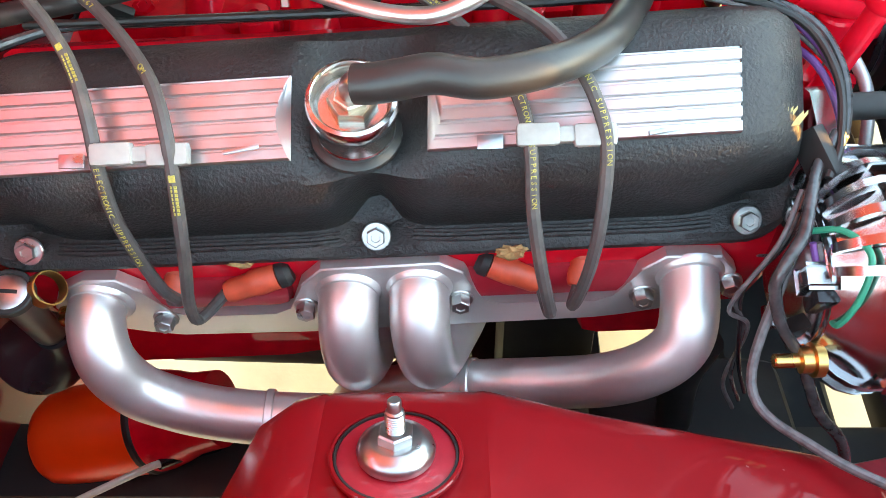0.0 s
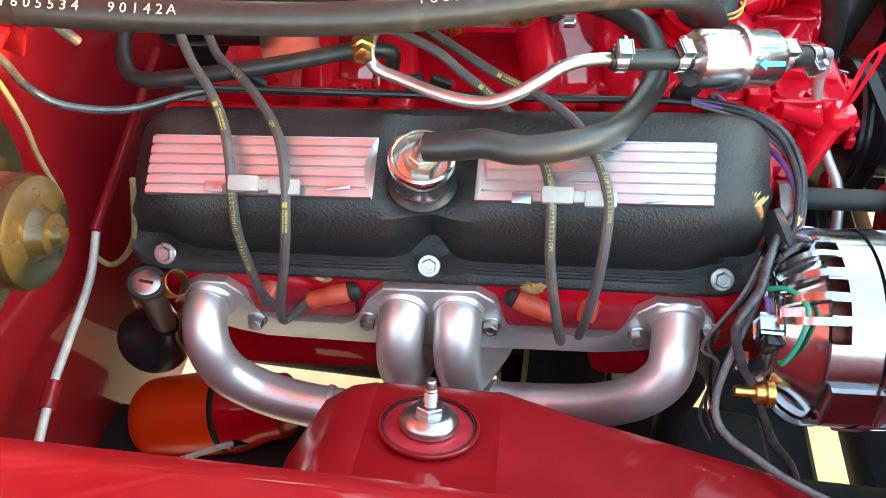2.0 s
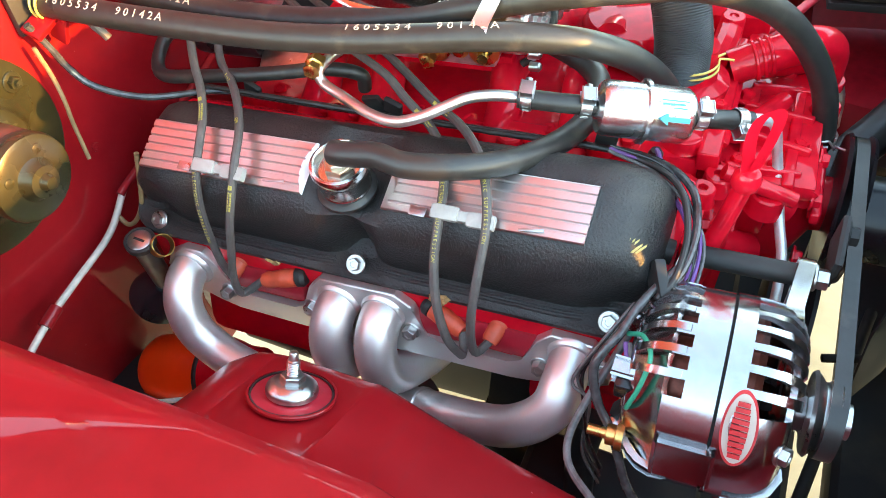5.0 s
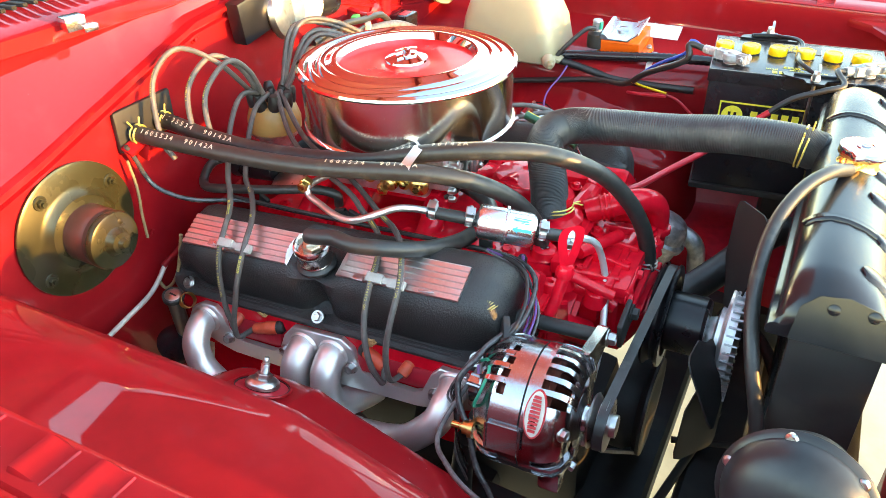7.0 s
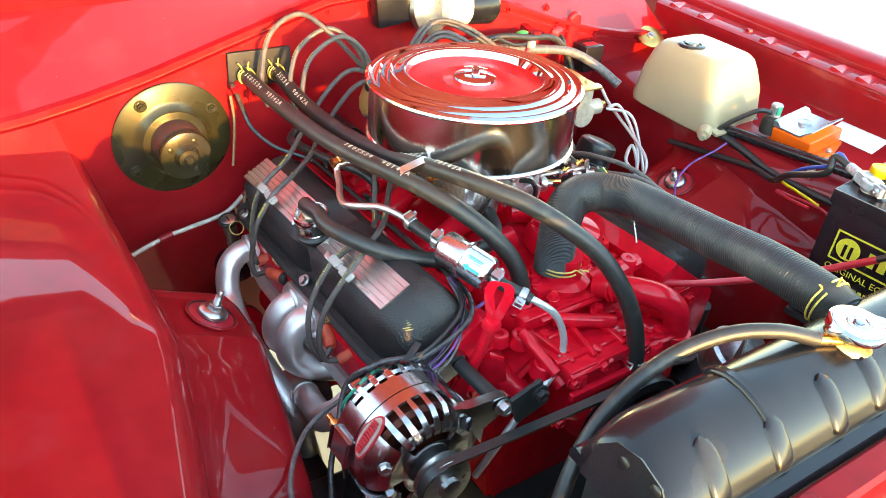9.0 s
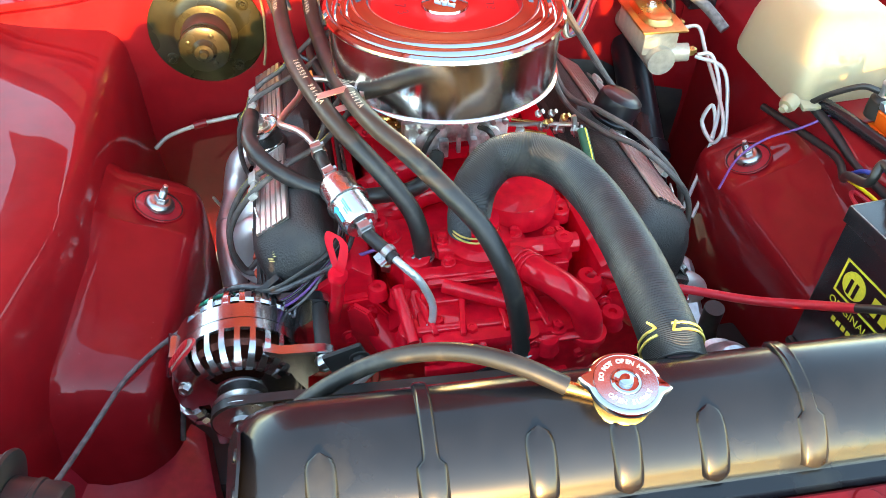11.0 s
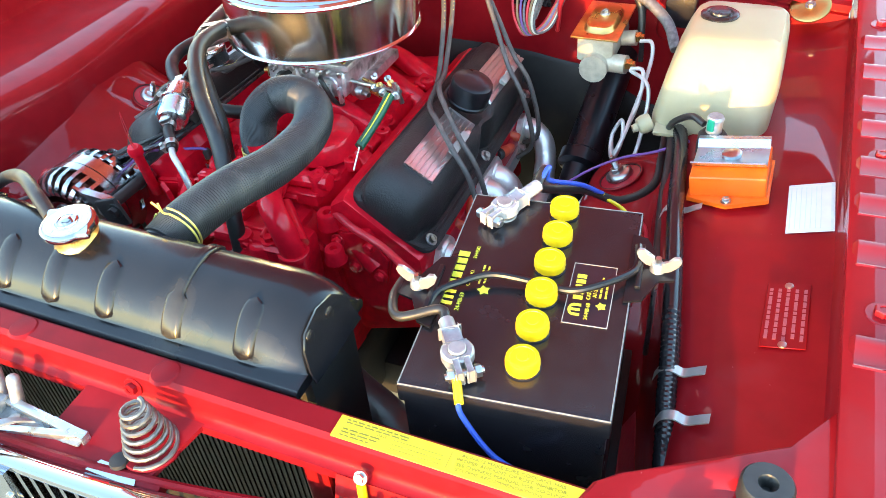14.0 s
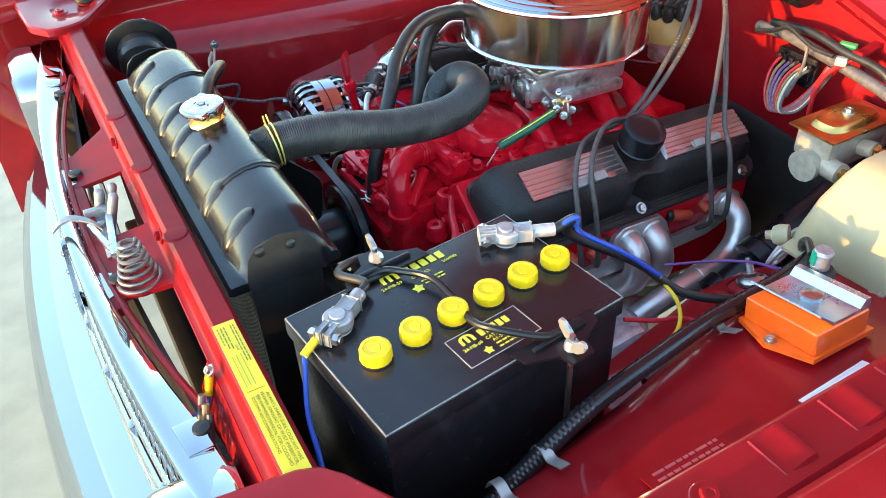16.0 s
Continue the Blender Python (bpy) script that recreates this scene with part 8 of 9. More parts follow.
for k in range(3):
    wire_line("black_wire", [(0.16, -0.210 - 0.004 * k, 0.781), (0.215, -0.224 - 0.003 * k, 0.779 - 0.004 * k), (0.250 + 0.004 * k, -0.262, 0.757 - 0.006 * k), (0.256 + 0.003 * k, -0.300, 0.730 - 0.008 * k), (0.246, -0.330, 0.722 - 0.006 * k), (0.234, -0.340, 0.730)], 0.0017, (BLACK_GLOSS, PURPLE_WIRE, GREY_WIRE)[k], "thin wire hugging the front of the valve cover", "wire", "wires round the valve cover")
for x, y, z, a in ((-0.235, -0.214, 0.762, 30), (-0.085, -0.209, 0.772, -15), (-0.062, -0.214, 0.776, 20), (0.155, -0.208, 0.786, 10)):
    bm = BM()
    box(bm, (x, y, z), (0.020, 0.006, 0.026), (25, a, 0), 0.002)
    tagged(part("tape_flag", bm, BLACK_DULL), "black tape flag wrapped round the wire loom", "tape", "tape flags")
wire_line("taped_loom", [(0.246, -0.305, 0.742), (0.232, -0.325, 0.732), (0.222, -0.350, 0.728), (0.216, -0.370, 0.720), (0.206, -0.384, 0.706), (0.202, -0.394, 0.692), (0.212, -0.408, 0.668), (0.230, -0.420, 0.645), (0.250, -0.440, 0.608), (0.276, -0.452, 0.578), (0.300, -0.462, 0.52)], 0.0042, LOOM_TAPE, "shiny black wrapped wire loom behind the alternator", "wire loom", n=12)
for k in range(3):
    wire_line("black_wire", [(0.226 - 0.003 * k, -0.340, 0.726), (0.212 - 0.004 * k, -0.366 - 0.002 * k, 0.708), (0.192 - 0.004 * k, -0.380 - 0.004 * k, 0.672 - 0.006 * k), (0.196 + 0.003 * k, -0.392, 0.640), (0.206 - 0.002 * k, -0.402, 0.600 - 0.012 * k), (0.222, -0.405, 0.56 - 0.015 * k)], 0.0016, (BLACK_GLOSS, LOOM_TAPE, GREY_WIRE)[k], "thin loose wire dropping behind the alternator", "wire", "wires behind the alternator")
wcb = thing("wire_plug", (0.236, -0.401, 0.66), "black moulded plug on the alternator wires", "connector")
bm = BM()
box(bm, (0.236, -0.402, 0.664), (0.018, 0.012, 0.030), (10, 25, 0), 0.002)
part("plug_shell", bm, BLACK_DULL, wcb)
for k in range(2):
    bm = BM()
    tube(bm, [(0.232 + 0.004 * k, -0.399, 0.676), (0.228 + 0.004 * k, -0.388, 0.698), (0.222 + 0.003 * k, -0.374, 0.716)], 0.0022, 8, 5)
    part("plug_wire_end", bm, (PURPLE_WIRE, GREY_WIRE)[k], wcb)
wire_line("purple_wire", [(0.195, -0.162, 0.748), (0.20, -0.175, 0.752), (0.215, -0.215, 0.752), (0.240, -0.255, 0.755), (0.255, -0.29, 0.735), (0.248, -0.325, 0.715), (0.235, -0.37, 0.70), (0.232, -0.39, 0.68)], 0.0026, PURPLE_WIRE, "thin purple sender wire", "wire")
wire_line("green_wire", [(0.222, -0.365, 0.716), (0.235, -0.375, 0.730), (0.245, -0.395, 0.732), (0.242, -0.412, 0.712), (0.236, -0.418, 0.690), (0.238, -0.405, 0.680)], 0.0021, GREEN_WIRE, "green alternator field wire", "wire")
wire_line("alternator_lead", [(0.222, -0.36, 0.71), (0.195, -0.434, 0.64), (0.229, -0.478, 0.636), (0.285, -0.512, 0.643), (0.344, -0.528, 0.655), (0.381, -0.544, 0.653), (0.46, -0.56, 0.68), (0.52, -0.59, 0.70), (0.45, -0.61, 0.68), (0.402, -0.612, 0.67), (0.42, -0.63, 0.62), (0.5, -0.64, 0.58)], 0.0034, GREY_WIRE, "grey taped lead looping down from the alternator", "wire loom")
bm = BM()
box(bm, (0.233, -0.316, 0.733), (0.010, 0.034, 0.022), (25, 10, 30), 0.002)
tagged(part("wire_connector", bm, BLACK_DULL), "black tape wrapped wire connector", "connector")
tab = thing("retaining_clip", (-0.402, -0.315, 0.85), "red painted metal wire clip on the firewall", "clip")
bm = BM()
box(bm, (-0.40, -0.306, 0.862), (0.022, 0.030, 0.008), (20, 20, 0), 0.002)
box(bm, (-0.395, -0.290, 0.850), (0.02, 0.006, 0.03), (0, 25, 0), 0.002)
part("clip_plate", bm, RED, tab)
rodp = thing("brace_rod", (-0.30, -0.50, 0.55), "pale painted tube clipped down the inner fender", "tube")
bm = BM()
tube(bm, [(-0.385, -0.312, 0.651), (-0.387, -0.353, 0.617), (-0.385, -0.421, 0.604), (-0.382, -0.467, 0.597), (-0.376, -0.53, 0.578), (-0.37, -0.56, 0.555)], 0.0042, 12, 5)
part("rod_body", bm, mat("chalky pale tube paint", (0.52, 0.46, 0.40), 0.5, 0.2, var=0.25, scale=90), rodp)
bm = BM()
tube(bm, [(-0.3850, -0.318, 0.650), (-0.385, -0.305, 0.654), (-0.385, -0.258, 0.665), (-0.385, -0.210, 0.678), (-0.385, -0.159, 0.692), (-0.385, -0.103, 0.708)], 0.0050, 12, 5)
part("painted_end", bm, RED, rodp, "red painted upper end")
bm = BM()
rod(bm, (-0.384, -0.455, 0.5985), (-0.381, -0.480, 0.594), 0.0075, n=12)
part("tube_clip", bm, RED, rodp, "red painted tube clip")
cyl = thing("choke_heat_tube", (-0.322, -0.375, 0.55), "dark tube with a bright slotted end and a loose clamp", "tube end")
CT, CB = Vector((-0.314, -0.371, 0.645)), Vector((-0.330, -0.352, 0.545))
bm = BM()
rod(bm, CB, CT, 0.0115, 0.0125, n=24)
part("tube_end", bm, PIPE, cyl)
bm = BM()
hollow(bm, CT - (CT - CB).normalized() * 0.003, CT - CB, 0.0172, 0.0135, 0.009, 30)
part("dark_collar", bm, BLACK_DULL, cyl, "dull black collar")
bm = BM()
lathe(bm, CB + Vector((0.004, -0.003, 0.012)), Vector((-0.035, 0.002, -0.055)), [(0.014, 0), (0.017, 0.010), (0.026, 0.022), (0.034, 0.032), (0.038, 0.042), (0.036, 0.046), (0.030, 0.044)], 32)
part("lower_bell", bm, BLACK_GLOSS, cyl, "black bell shaped cover")
bm = BM()
lathe(bm, CT, CT - CB, [(0.0137, 0), (0.0137, 0.005), (0.012, 0.006)], 28)
part("slotted_disc", bm, STEEL, cyl)
bm = BM()
box(bm, CT + (CT - CB).normalized() * 0.006, (0.013, 0.0028, 0.001), frame_z(CT - CB))
part("disc_slot", bm, VOID, cyl)
bm = BM()
hollow(bm, (-0.296, -0.364, 0.638), (0.8, -0.1, 0.6), 0.0130, 0.0118, 0.011, 28)
part("loose_band", bm, GOLD, cyl, "brown tinted steel band")
oil = thing("oil_filter", (-0.345, -0.35, 0.30), "orange red spin-on oil filter", "oil filter")
oa = Vector((-0.115, -0.008, -0.034)).normalized()
o0 = Vector((-0.282, -0.372, 0.415))
bm = BM()
lathe(bm, o0, oa, [(0.0465, 0), (0.048, 0.004), (0.0475, 0.082), (0.0455, 0.098), (0.040, 0.107), (0.026, 0.112), (0.01, 0.113)], 56)
part("can", bm, ORANGE_RED, oil)
bm = BM()
lathe(bm, o0, -oa, [(0.0478, 0.004), (0.0470, 0.014), (0.043, 0.030), (0.038, 0.045), (0.036, 0.07)], 40)
part("base", bm, RED_ENGINE, oil, "red painted adapter")
bm = BM()
lathe(bm, o0, -oa, [(0.0478, -0.003), (0.0496, -0.001), (0.0496, 0.003), (0.0478, 0.005)], 40)
part("seal_ring", bm, BLACK_DULL, oil)

dist = thing("distributor", DIST - Vector((0, 0, 0.09)), "tan distributor cap with black plug boots", "distributor")
bm = BM()
lathe(bm, DIST - Vector((0, 0, 0.085)), (0, 0, 1), [(0.03, 0), (0.032, 0.03), (0.044, 0.035), (0.046, 0.045)], 32)
part("housing", bm, CAST, dist)
bm = BM()
lathe(bm, DIST - Vector((0, 0, 0.042)), (0, 0, 1), [(0.047, 0), (0.048, 0.020), (0.042, 0.040), (0.034, 0.048), (0.01, 0.050)], 36)
part("cap", bm, TAN_PLASTIC, dist, "tan brown plastic cap")
for i in range(9):
    a = 2 * math.pi * i / 8
    r = 0.029 if i < 8 else 0
    bm = BM()
    lathe(bm, DIST + Vector((r * math.cos(a), r * math.sin(a), 0.0)), (0.25 * math.cos(a) * (i < 8), 0.25 * math.sin(a) * (i < 8), 1), [(0.0105, 0), (0.0115, 0.010), (0.009, 0.026), (0.006, 0.032)], 14)
    part("cap_boot", bm, RUBBER, dist)
for k, (dx, top, yb) in enumerate(((-0.03, 0.985, -0.12), (0.0, 0.965, -0.08), (0.02, 0.955, -0.065))):
    wire_line("ignition_wire", [DIST + Vector((dx * 0.5, -0.03, 0.03)), (-0.34 + dx * 0.3, yb - 0.03, top - 0.03), (-0.355 + dx, yb - 0.075, top), (-0.36 + dx, yb - 0.13, top - 0.035), (-0.34 + dx, yb - 0.155, 0.87), (-0.325 + dx, yb - 0.15, 0.835)], W, WIRE, "dark grey ignition wire looping from the distributor", "plug wire", "spark plug wires", ((0.55, 0.66),))
wip = thing("wiper_motor", (-0.40, 0.09, 0.93), "silver and black wiper motor on the firewall", "wiper motor")
bm = BM()
box(bm, (-0.395, 0.005, 0.985), (0.03, 0.095, 0.075), (8, 0, 0), 0.006)
part("bracket_plate", bm, BLACK, wip)
bm = BM()
lathe(bm, (-0.392, 0.075, 0.972), (0.8, 0.2, 0.15), [(0.050, 0), (0.052, 0.004), (0.050, 0.014), (0.03, 0.018), (0.012, 0.019)], 40)
part("gear_cover", bm, STEEL, wip)
bm = BM()
lathe(bm, (-0.385, 0.10, 0.972), (0, 1, -0.06), [(0.034, 0), (0.036, 0.01), (0.036, 0.055)], 32)
part("motor_can", bm, WHITE, wip)
bm = BM()
lathe(bm, (-0.385, 0.155, 0.969), (0, 1, -0.06), [(0.0365, 0), (0.0365, 0.06), (0.030, 0.07), (0.01, 0.072)], 32)
part("motor_end", bm, BLACK, wip)
# wiring along the left firewall
wire_line("firewall_harness", [(-0.39, 0.13, 0.87), (-0.385, 0.20, 0.875), (-0.38, 0.28, 0.868), (-0.375, 0.36, 0.86), (-0.36, 0.44, 0.85), (-0.33, 0.50, 0.82), (-0.28, 0.53, 0.79)], 0.010, GREY_WIRE, "thick taped wiring harness across the firewall", "harness", n=12)
wire_line("firewall_harness", [(-0.385, 0.16, 0.888), (-0.375, 0.25, 0.900), (-0.37, 0.32, 0.892), (-0.372, 0.40, 0.880), (-0.365, 0.445, 0.83), (-0.35, 0.455, 0.78)], 0.007, RUBBER, "black wiring harness across the firewall", "harness", n=12)
for k, (m_, dy) in enumerate(((RED_WIRE, 0.0), (TAN_WIRE, 0.012), (PURPLE_WIRE, 0.022), (GREY_WIRE, 0.032), (RED_WIRE, 0.042), (TAN_WIRE, 0.05), (WHITE, 0.058), (GREY_WIRE, 0.066))):
    wire_line("loose_wire", [(-0.385, 0.195 + dy, 0.835), (-0.362, 0.196 + dy * 0.8, 0.815), (-0.348, 0.205 + dy * 0.6, 0.780), (-0.345, 0.226 + dy * 0.4, 0.752 + dy * 0.12), (-0.355, 0.258 + dy * 0.3, 0.772), (-0.370, 0.282 + dy * 0.2, 0.815), (-0.376, 0.296 + dy * 0.2, 0.855)], 0.0026, m_, "thin coloured wire hanging in a loop", "wire", "loose coloured wires", n=7, res=5)
bm = BM()
box(bm, (-0.385, 0.315, 0.895), (0.016, 0.028, 0.012), (0, 0, 20), 0.003)
tagged(part("splice_connector", bm, mat("green plastic", (0.05, 0.55, 0.12), 0.4)), "bright green wire splice", "connector")
for y, z in ((0.30, 0.94), (0.40, 0.935), (0.44, 0.90), (0.36, 0.965), (0.25, 0.95), (-0.12, 0.975), (-0.30, 0.70), (0.56, 0.86)):
    bm = BM()
    hexbolt(bm, (-0.4195, y, z), (1, 0, 0), 0.006, 0.006, 0.009)
    tagged(part("firewall_bolt", bm, RED), "red painted bolt head on the firewall", "bolt", "firewall bolts")
gr = thing("cable_grommet", (-0.415, 0.445, 0.87), "red painted round grommet with a black cable", "grommet")
bm = BM()
lathe(bm, (-0.42, 0.445, 0.871), (1, 0, 0), [(0.022, 0), (0.021, 0.006), (0.016, 0.010), (0.010, 0.014)], 28)
part("grommet", bm, RED, gr)
bm = BM()
tube(bm, [(-0.41, 0.445, 0.871), (-0.392, 0.446, 0.860), (-0.372, 0.452, 0.80), (-0.355, 0.458, 0.72)], 0.005, 10, 5)
part("cable", bm, RUBBER, gr)
hng = thing("cowl_clip", (-0.41, -0.30, 1.05), "bright plated clip on the cowl edge", "clip")
bm = BM()
box(bm, (-0.425, -0.335, 1.060), (0.022, 0.030, 0.020), (0, 0, -12), 0.002)
box(bm, (-0.415, -0.318, 1.050), (0.016, 0.022, 0.010), (0, 0, -12), 0.002)
part("clip_body", bm, CHROME_DULL, hng)
wire_line("vacuum_hose", [(-0.335, -0.16, 0.795), (-0.36, -0.19, 0.79), (-0.34, -0.235, 0.775), (-0.28, -0.24, 0.785), (-0.20, -0.225, 0.795), (-0.14, -0.205, 0.80), (-0.11, -0.19, 0.79), (-0.11, -0.185, 0.77)], 0.0075, RUBBER, "black braided vacuum hose", "hose", n=12)
coil = thing("ignition_coil", (-0.29, -0.16, 0.76), "black ignition coil with a bright bracket", "coil")
bm = BM()
rod(bm, (-0.33, -0.155, 0.785), (-0.235, -0.165, 0.80), 0.026, n=28)
part("coil_can", bm, BLACK, coil)
bm = BM()
box(bm, (-0.205, -0.185, 0.788), (0.055, 0.05, 0.004), (10, -8, 20), 0.001)
part("bracket", bm, STEEL, coil)


blk = thing("bulkhead_connector", (-0.415, 0.225, 0.80), "black bulkhead wiring connector on the firewall", "connector")
bm = BM()
box(bm, (-0.404, 0.225, 0.822), (0.03, 0.085, 0.055), (0, 0, 0), 0.004)
part("connector_body", bm, BLACK_GLOSS, blk)
for k in range(6):
    bm = BM()
    box(bm, (-0.386, 0.192 + k * 0.0132, 0.826), (0.012, 0.009, 0.030), (0, 0, 0), 0.002)
    part("connector_tower", bm, BLACK_GLOSS, blk)
rly = thing("relay_box", (-0.40, 0.519, 0.79), "black relay box with a red printed label", "relay")
bm = BM()
box(bm, (-0.385, 0.519, 0.822), (0.045, 0.055, 0.060), (0, 0, 0), 0.004)
part("relay_case", bm, BLACK_GLOSS, rly)
bm = BM()
box(bm, (-0.382, 0.519, 0.8524), (0.018, 0.034, 0.001), (0, 0, 0), 0.0003, 1)
part("relay_label", bm, LABEL_RED, rly, "red printed label")
dsc = thing("hinge_plate", (-0.41, 0.735, 0.83), "gold plated round bracket in the firewall corner", "bracket")
bm = BM()
lathe(bm, (-0.40, 0.735, 0.838), (0.5, -0.2, 1), [(0.034, 0), (0.034, 0.003), (0.030, 0.005), (0.012, 0.006)], 28)
part("plate", bm, GOLD, dsc)
bm = BM()
hexbolt(bm, (-0.397, 0.734, 0.844), (0.5, -0.2, 1), 0.006, 0.005, 0.009)
part("bolt", bm, STEEL, dsc)


# ---- left side wiring and clips ----
HL = [(-0.05, 0.575, 0.785), (0.02, 0.590, 0.790), (0.10, 0.600, 0.795), (0.20, 0.612, 0.803), (0.30, 0.628, 0.806), (0.38, 0.640, 0.803), (0.44, 0.650, 0.792), (0.49, 0.657, 0.775), (0.54, 0.666, 0.760), (0.60, 0.672, 0.730), (0.64, 0.66, 0.69)]
har = thing("corrugated_loom", (0.30, 0.64, 0.74), "black corrugated wiring loom along the inner fender", "wiring loom")
bm = BM()
fs = frames(path_points(HL, 18))
skin(bm, [ring(bm, c, f, 0.0105 * (1.06 if i % 2 else 0.94), 14) for i, (c, f) in enumerate(fs)])
part("conduit", bm, BLACK_GLOSS, har)
wire_line("side_harness", [(-0.06, 0.565, 0.785), (0.02, 0.578, 0.770), (0.10, 0.585, 0.752), (0.18, 0.595, 0.745), (0.28, 0.61, 0.742)], 0.008, RUBBER, "black taped harness beside the loom", "harness", n=12)
for x, y in ((0.462, 0.662), (0.524, 0.675), (0.18, 0.615)):
    cl = thing("loom_clip", (x, y, 0.775), "pale bent metal loom clip", "clip", "loom clips")
    bm = BM()
    line = path_points([(x, y - 0.024, 0.772), (x, y - 0.018, 0.788), (x, y - 0.006, 0.794), (x, y + 0.006, 0.790), (x, y + 0.018, 0.797), (x, y + 0.028, 0.803)], 4)
    skin(bm, [[bm.verts.new(c + Vector((u * 0.006, 0, v * 0.0009))) for u, v in ((-1, -1), (1, -1), (1, 1), (-1, 1))] for c in line])
    part("clip_strip", bm, mat("pale zinc clip", (0.45, 0.43, 0.40), 0.4, 0.6), cl)
wire_line("regulator_lead", [(0.047, 0.620, 0.845), (0.03, 0.60, 0.845), (0.0, 0.575, 0.815), (-0.02, 0.565, 0.79), (-0.04, 0.56, 0.775)], 0.005, RUBBER, "black lead from the regulator plug", "wire")
wire_line("purple_wire", [(0.01, 0.60, 0.79), (0.0, 0.55, 0.755), (-0.015, 0.50, 0.725), (0.0, 0.45, 0.70), (0.05, 0.40, 0.68)], 0.0022, PURPLE_WIRE, "thin purple wire across the shock mount", "wire")
wire_line("red_wire", [(0.24, 0.52, 0.755), (0.20, 0.535, 0.745), (0.165, 0.545, 0.74), (0.15, 0.56, 0.735), (0.17, 0.575, 0.73), (0.24, 0.585, 0.73), (0.29, 0.58, 0.70)], 0.003, RED_WIRE, "thin red wire looping beside the battery", "wire")
wire_line("yellow_wire", [(0.175, 0.51, 0.785), (0.17, 0.54, 0.765), (0.19, 0.565, 0.75), (0.23, 0.575, 0.74)], 0.0028, YELLOW, "thin yellow wire beside the battery", "wire")
bm = BM()
rod(bm, (0.178, 0.508, 0.79), (0.168, 0.515, 0.778), 0.0052, n=12)
tagged(part("crimp_joint", bm, YELLOW), "yellow crimp joint on the blue wire", "wire terminal")


# ---- front of the bay: horn, label, latch, spring ----
def horn(c, ax, name):
    root = thing(name, Vector(c) - Vector((0, 0, 0.05)), "black round horn with a bolted rim", "horn")
    a = Vector(ax).normalized()
    bm = BM()
    lathe(bm, c, a, [(0.046, -0.004), (0.062, -0.003), (0.067, -0.001), (0.068, 0.002), (0.066, 0.005), (0.062, 0.007), (0.060, 0.016), (0.052, 0.028), (0.036, 0.036), (0.020, 0.038), (0.018, 0.034), (0.008, 0.034)], 56)
    part("horn_shell", bm, HORN_PAINT, root)
    bm = BM()
    lathe(bm, c, a, [(0.010, -0.062), (0.026, -0.060), (0.028, -0.052), (0.044, -0.050), (0.046, -0.046), (0.046, -0.030), (0.0475, -0.029), (0.0475, -0.025), (0.046, -0.024), (0.046, -0.005)], 40)
    part("motor_can", bm, HORN_PAINT, root)
    f = frame_z(a)
    for i in range(6):
        t = 2 * math.pi * i / 6 + 0.3
        bm = BM()
        lathe(bm, Vector(c) + f @ Vector((0.061 * math.cos(t), 0.061 * math.sin(t), 0.003)), a, [(0.0058, 0), (0.0058, 0.004), (0.004, 0.006)], 14)
        part("rim_rivet", bm, STEEL, root)
    return root


horn((0.593, -0.532, 0.832), (-0.15, -0.95, 0.24), "horn")
hc = thing("horn_wire_clip", (0.436, -0.633, 0.732), "white plastic wire clip beside the horn", "clip")
bm = BM()
line = path_points([(0.429, -0.634, 0.770), (0.434, -0.628, 0.752), (0.442, -0.618, 0.732), (0.448, -0.610, 0.720), (0.455, -0.612, 0.724), (0.451, -0.620, 0.737), (0.440, -0.626, 0.750)], 5)
skin(bm, [[bm.verts.new(c + Vector((u * 0.002, v * 0.002, u * 0.002 + v * 0.007))) for u, v in ((-1, -1), (1, -1), (1, 1), (-1, 1))] for c in line])
part("clip_strap", bm, WHITE, hc)
bm = BM()
hexbolt(bm, (0.430, -0.632, 0.767), (0.1, 1, 0.1), 0.006, 0.005, 0.009)
part("clip_screw", bm, STEEL, hc)
lab = thing("coolant_label", (0.70, 0.50, 0.872), "yellow printed coolant warning label on the support", "label")
bm = BM()
box(bm, (0.6985, 0.503, 0.8715), (0.0245, 0.232, 0.0012), (0, 0, 0), 0.0004, 1)
part("label_sheet", bm, mat("yellow label paper", (0.72, 0.56, 0.02), 0.5, var=0.06, scale=60), lab)
bm = BM()
lm2 = axes((0.6985, 0.503, 0.8722), (0, 1, 0), (-1, 0, 0))
rows = []
for y in (0.0085, 0.0055, -0.0015, -0.005, -0.0085):
    x, stop_at = (-0.108, -0.052 if y > 0 else -0.078)
    while x < stop_at:
        w = random.uniform(0.003, 0.010)
        rows.append((x + w / 2, y, w, 0.0013))
        x += w + 0.0018
rows += [(-0.035, y, 0.050, 0.0004) for y in (0.002, -0.0025, -0.007)] + [(-0.004, 0, 0.0004, 0.018)]
for x, y, w, h in rows:
    bm = BM()
    bars(bm, lm2, [(x, y, w, h)], 0.0003)
    part("print_bar", bm, LABEL_PRINT, lab)
text_mesh("DATE", 0.0038, lm2 @ Matrix.Translation((-0.070, 0.002, 0.0002)), "printed_word", LABEL_PRINT, lab, 0.0001)
for k, line_ in enumerate(("ALWAYS MAKE SURE COOLANT HAS", "PROPER AMOUNT OF RUST INHIBITOR.", "SEE OWNERS MANUAL FOR COOLING", "SYSTEMS RECOMMENDATIONS.")):
    text_mesh(line_, 0.0046, lm2 @ Matrix.Translation((0.052 - (0.008 if k == 3 else 0), 0.0078 - 0.0049 * k, 0.0002)) @ Matrix.Scale(1.22, 4, (1, 0, 0)), "printed_word", LABEL_PRINT, lab, 0.0001)
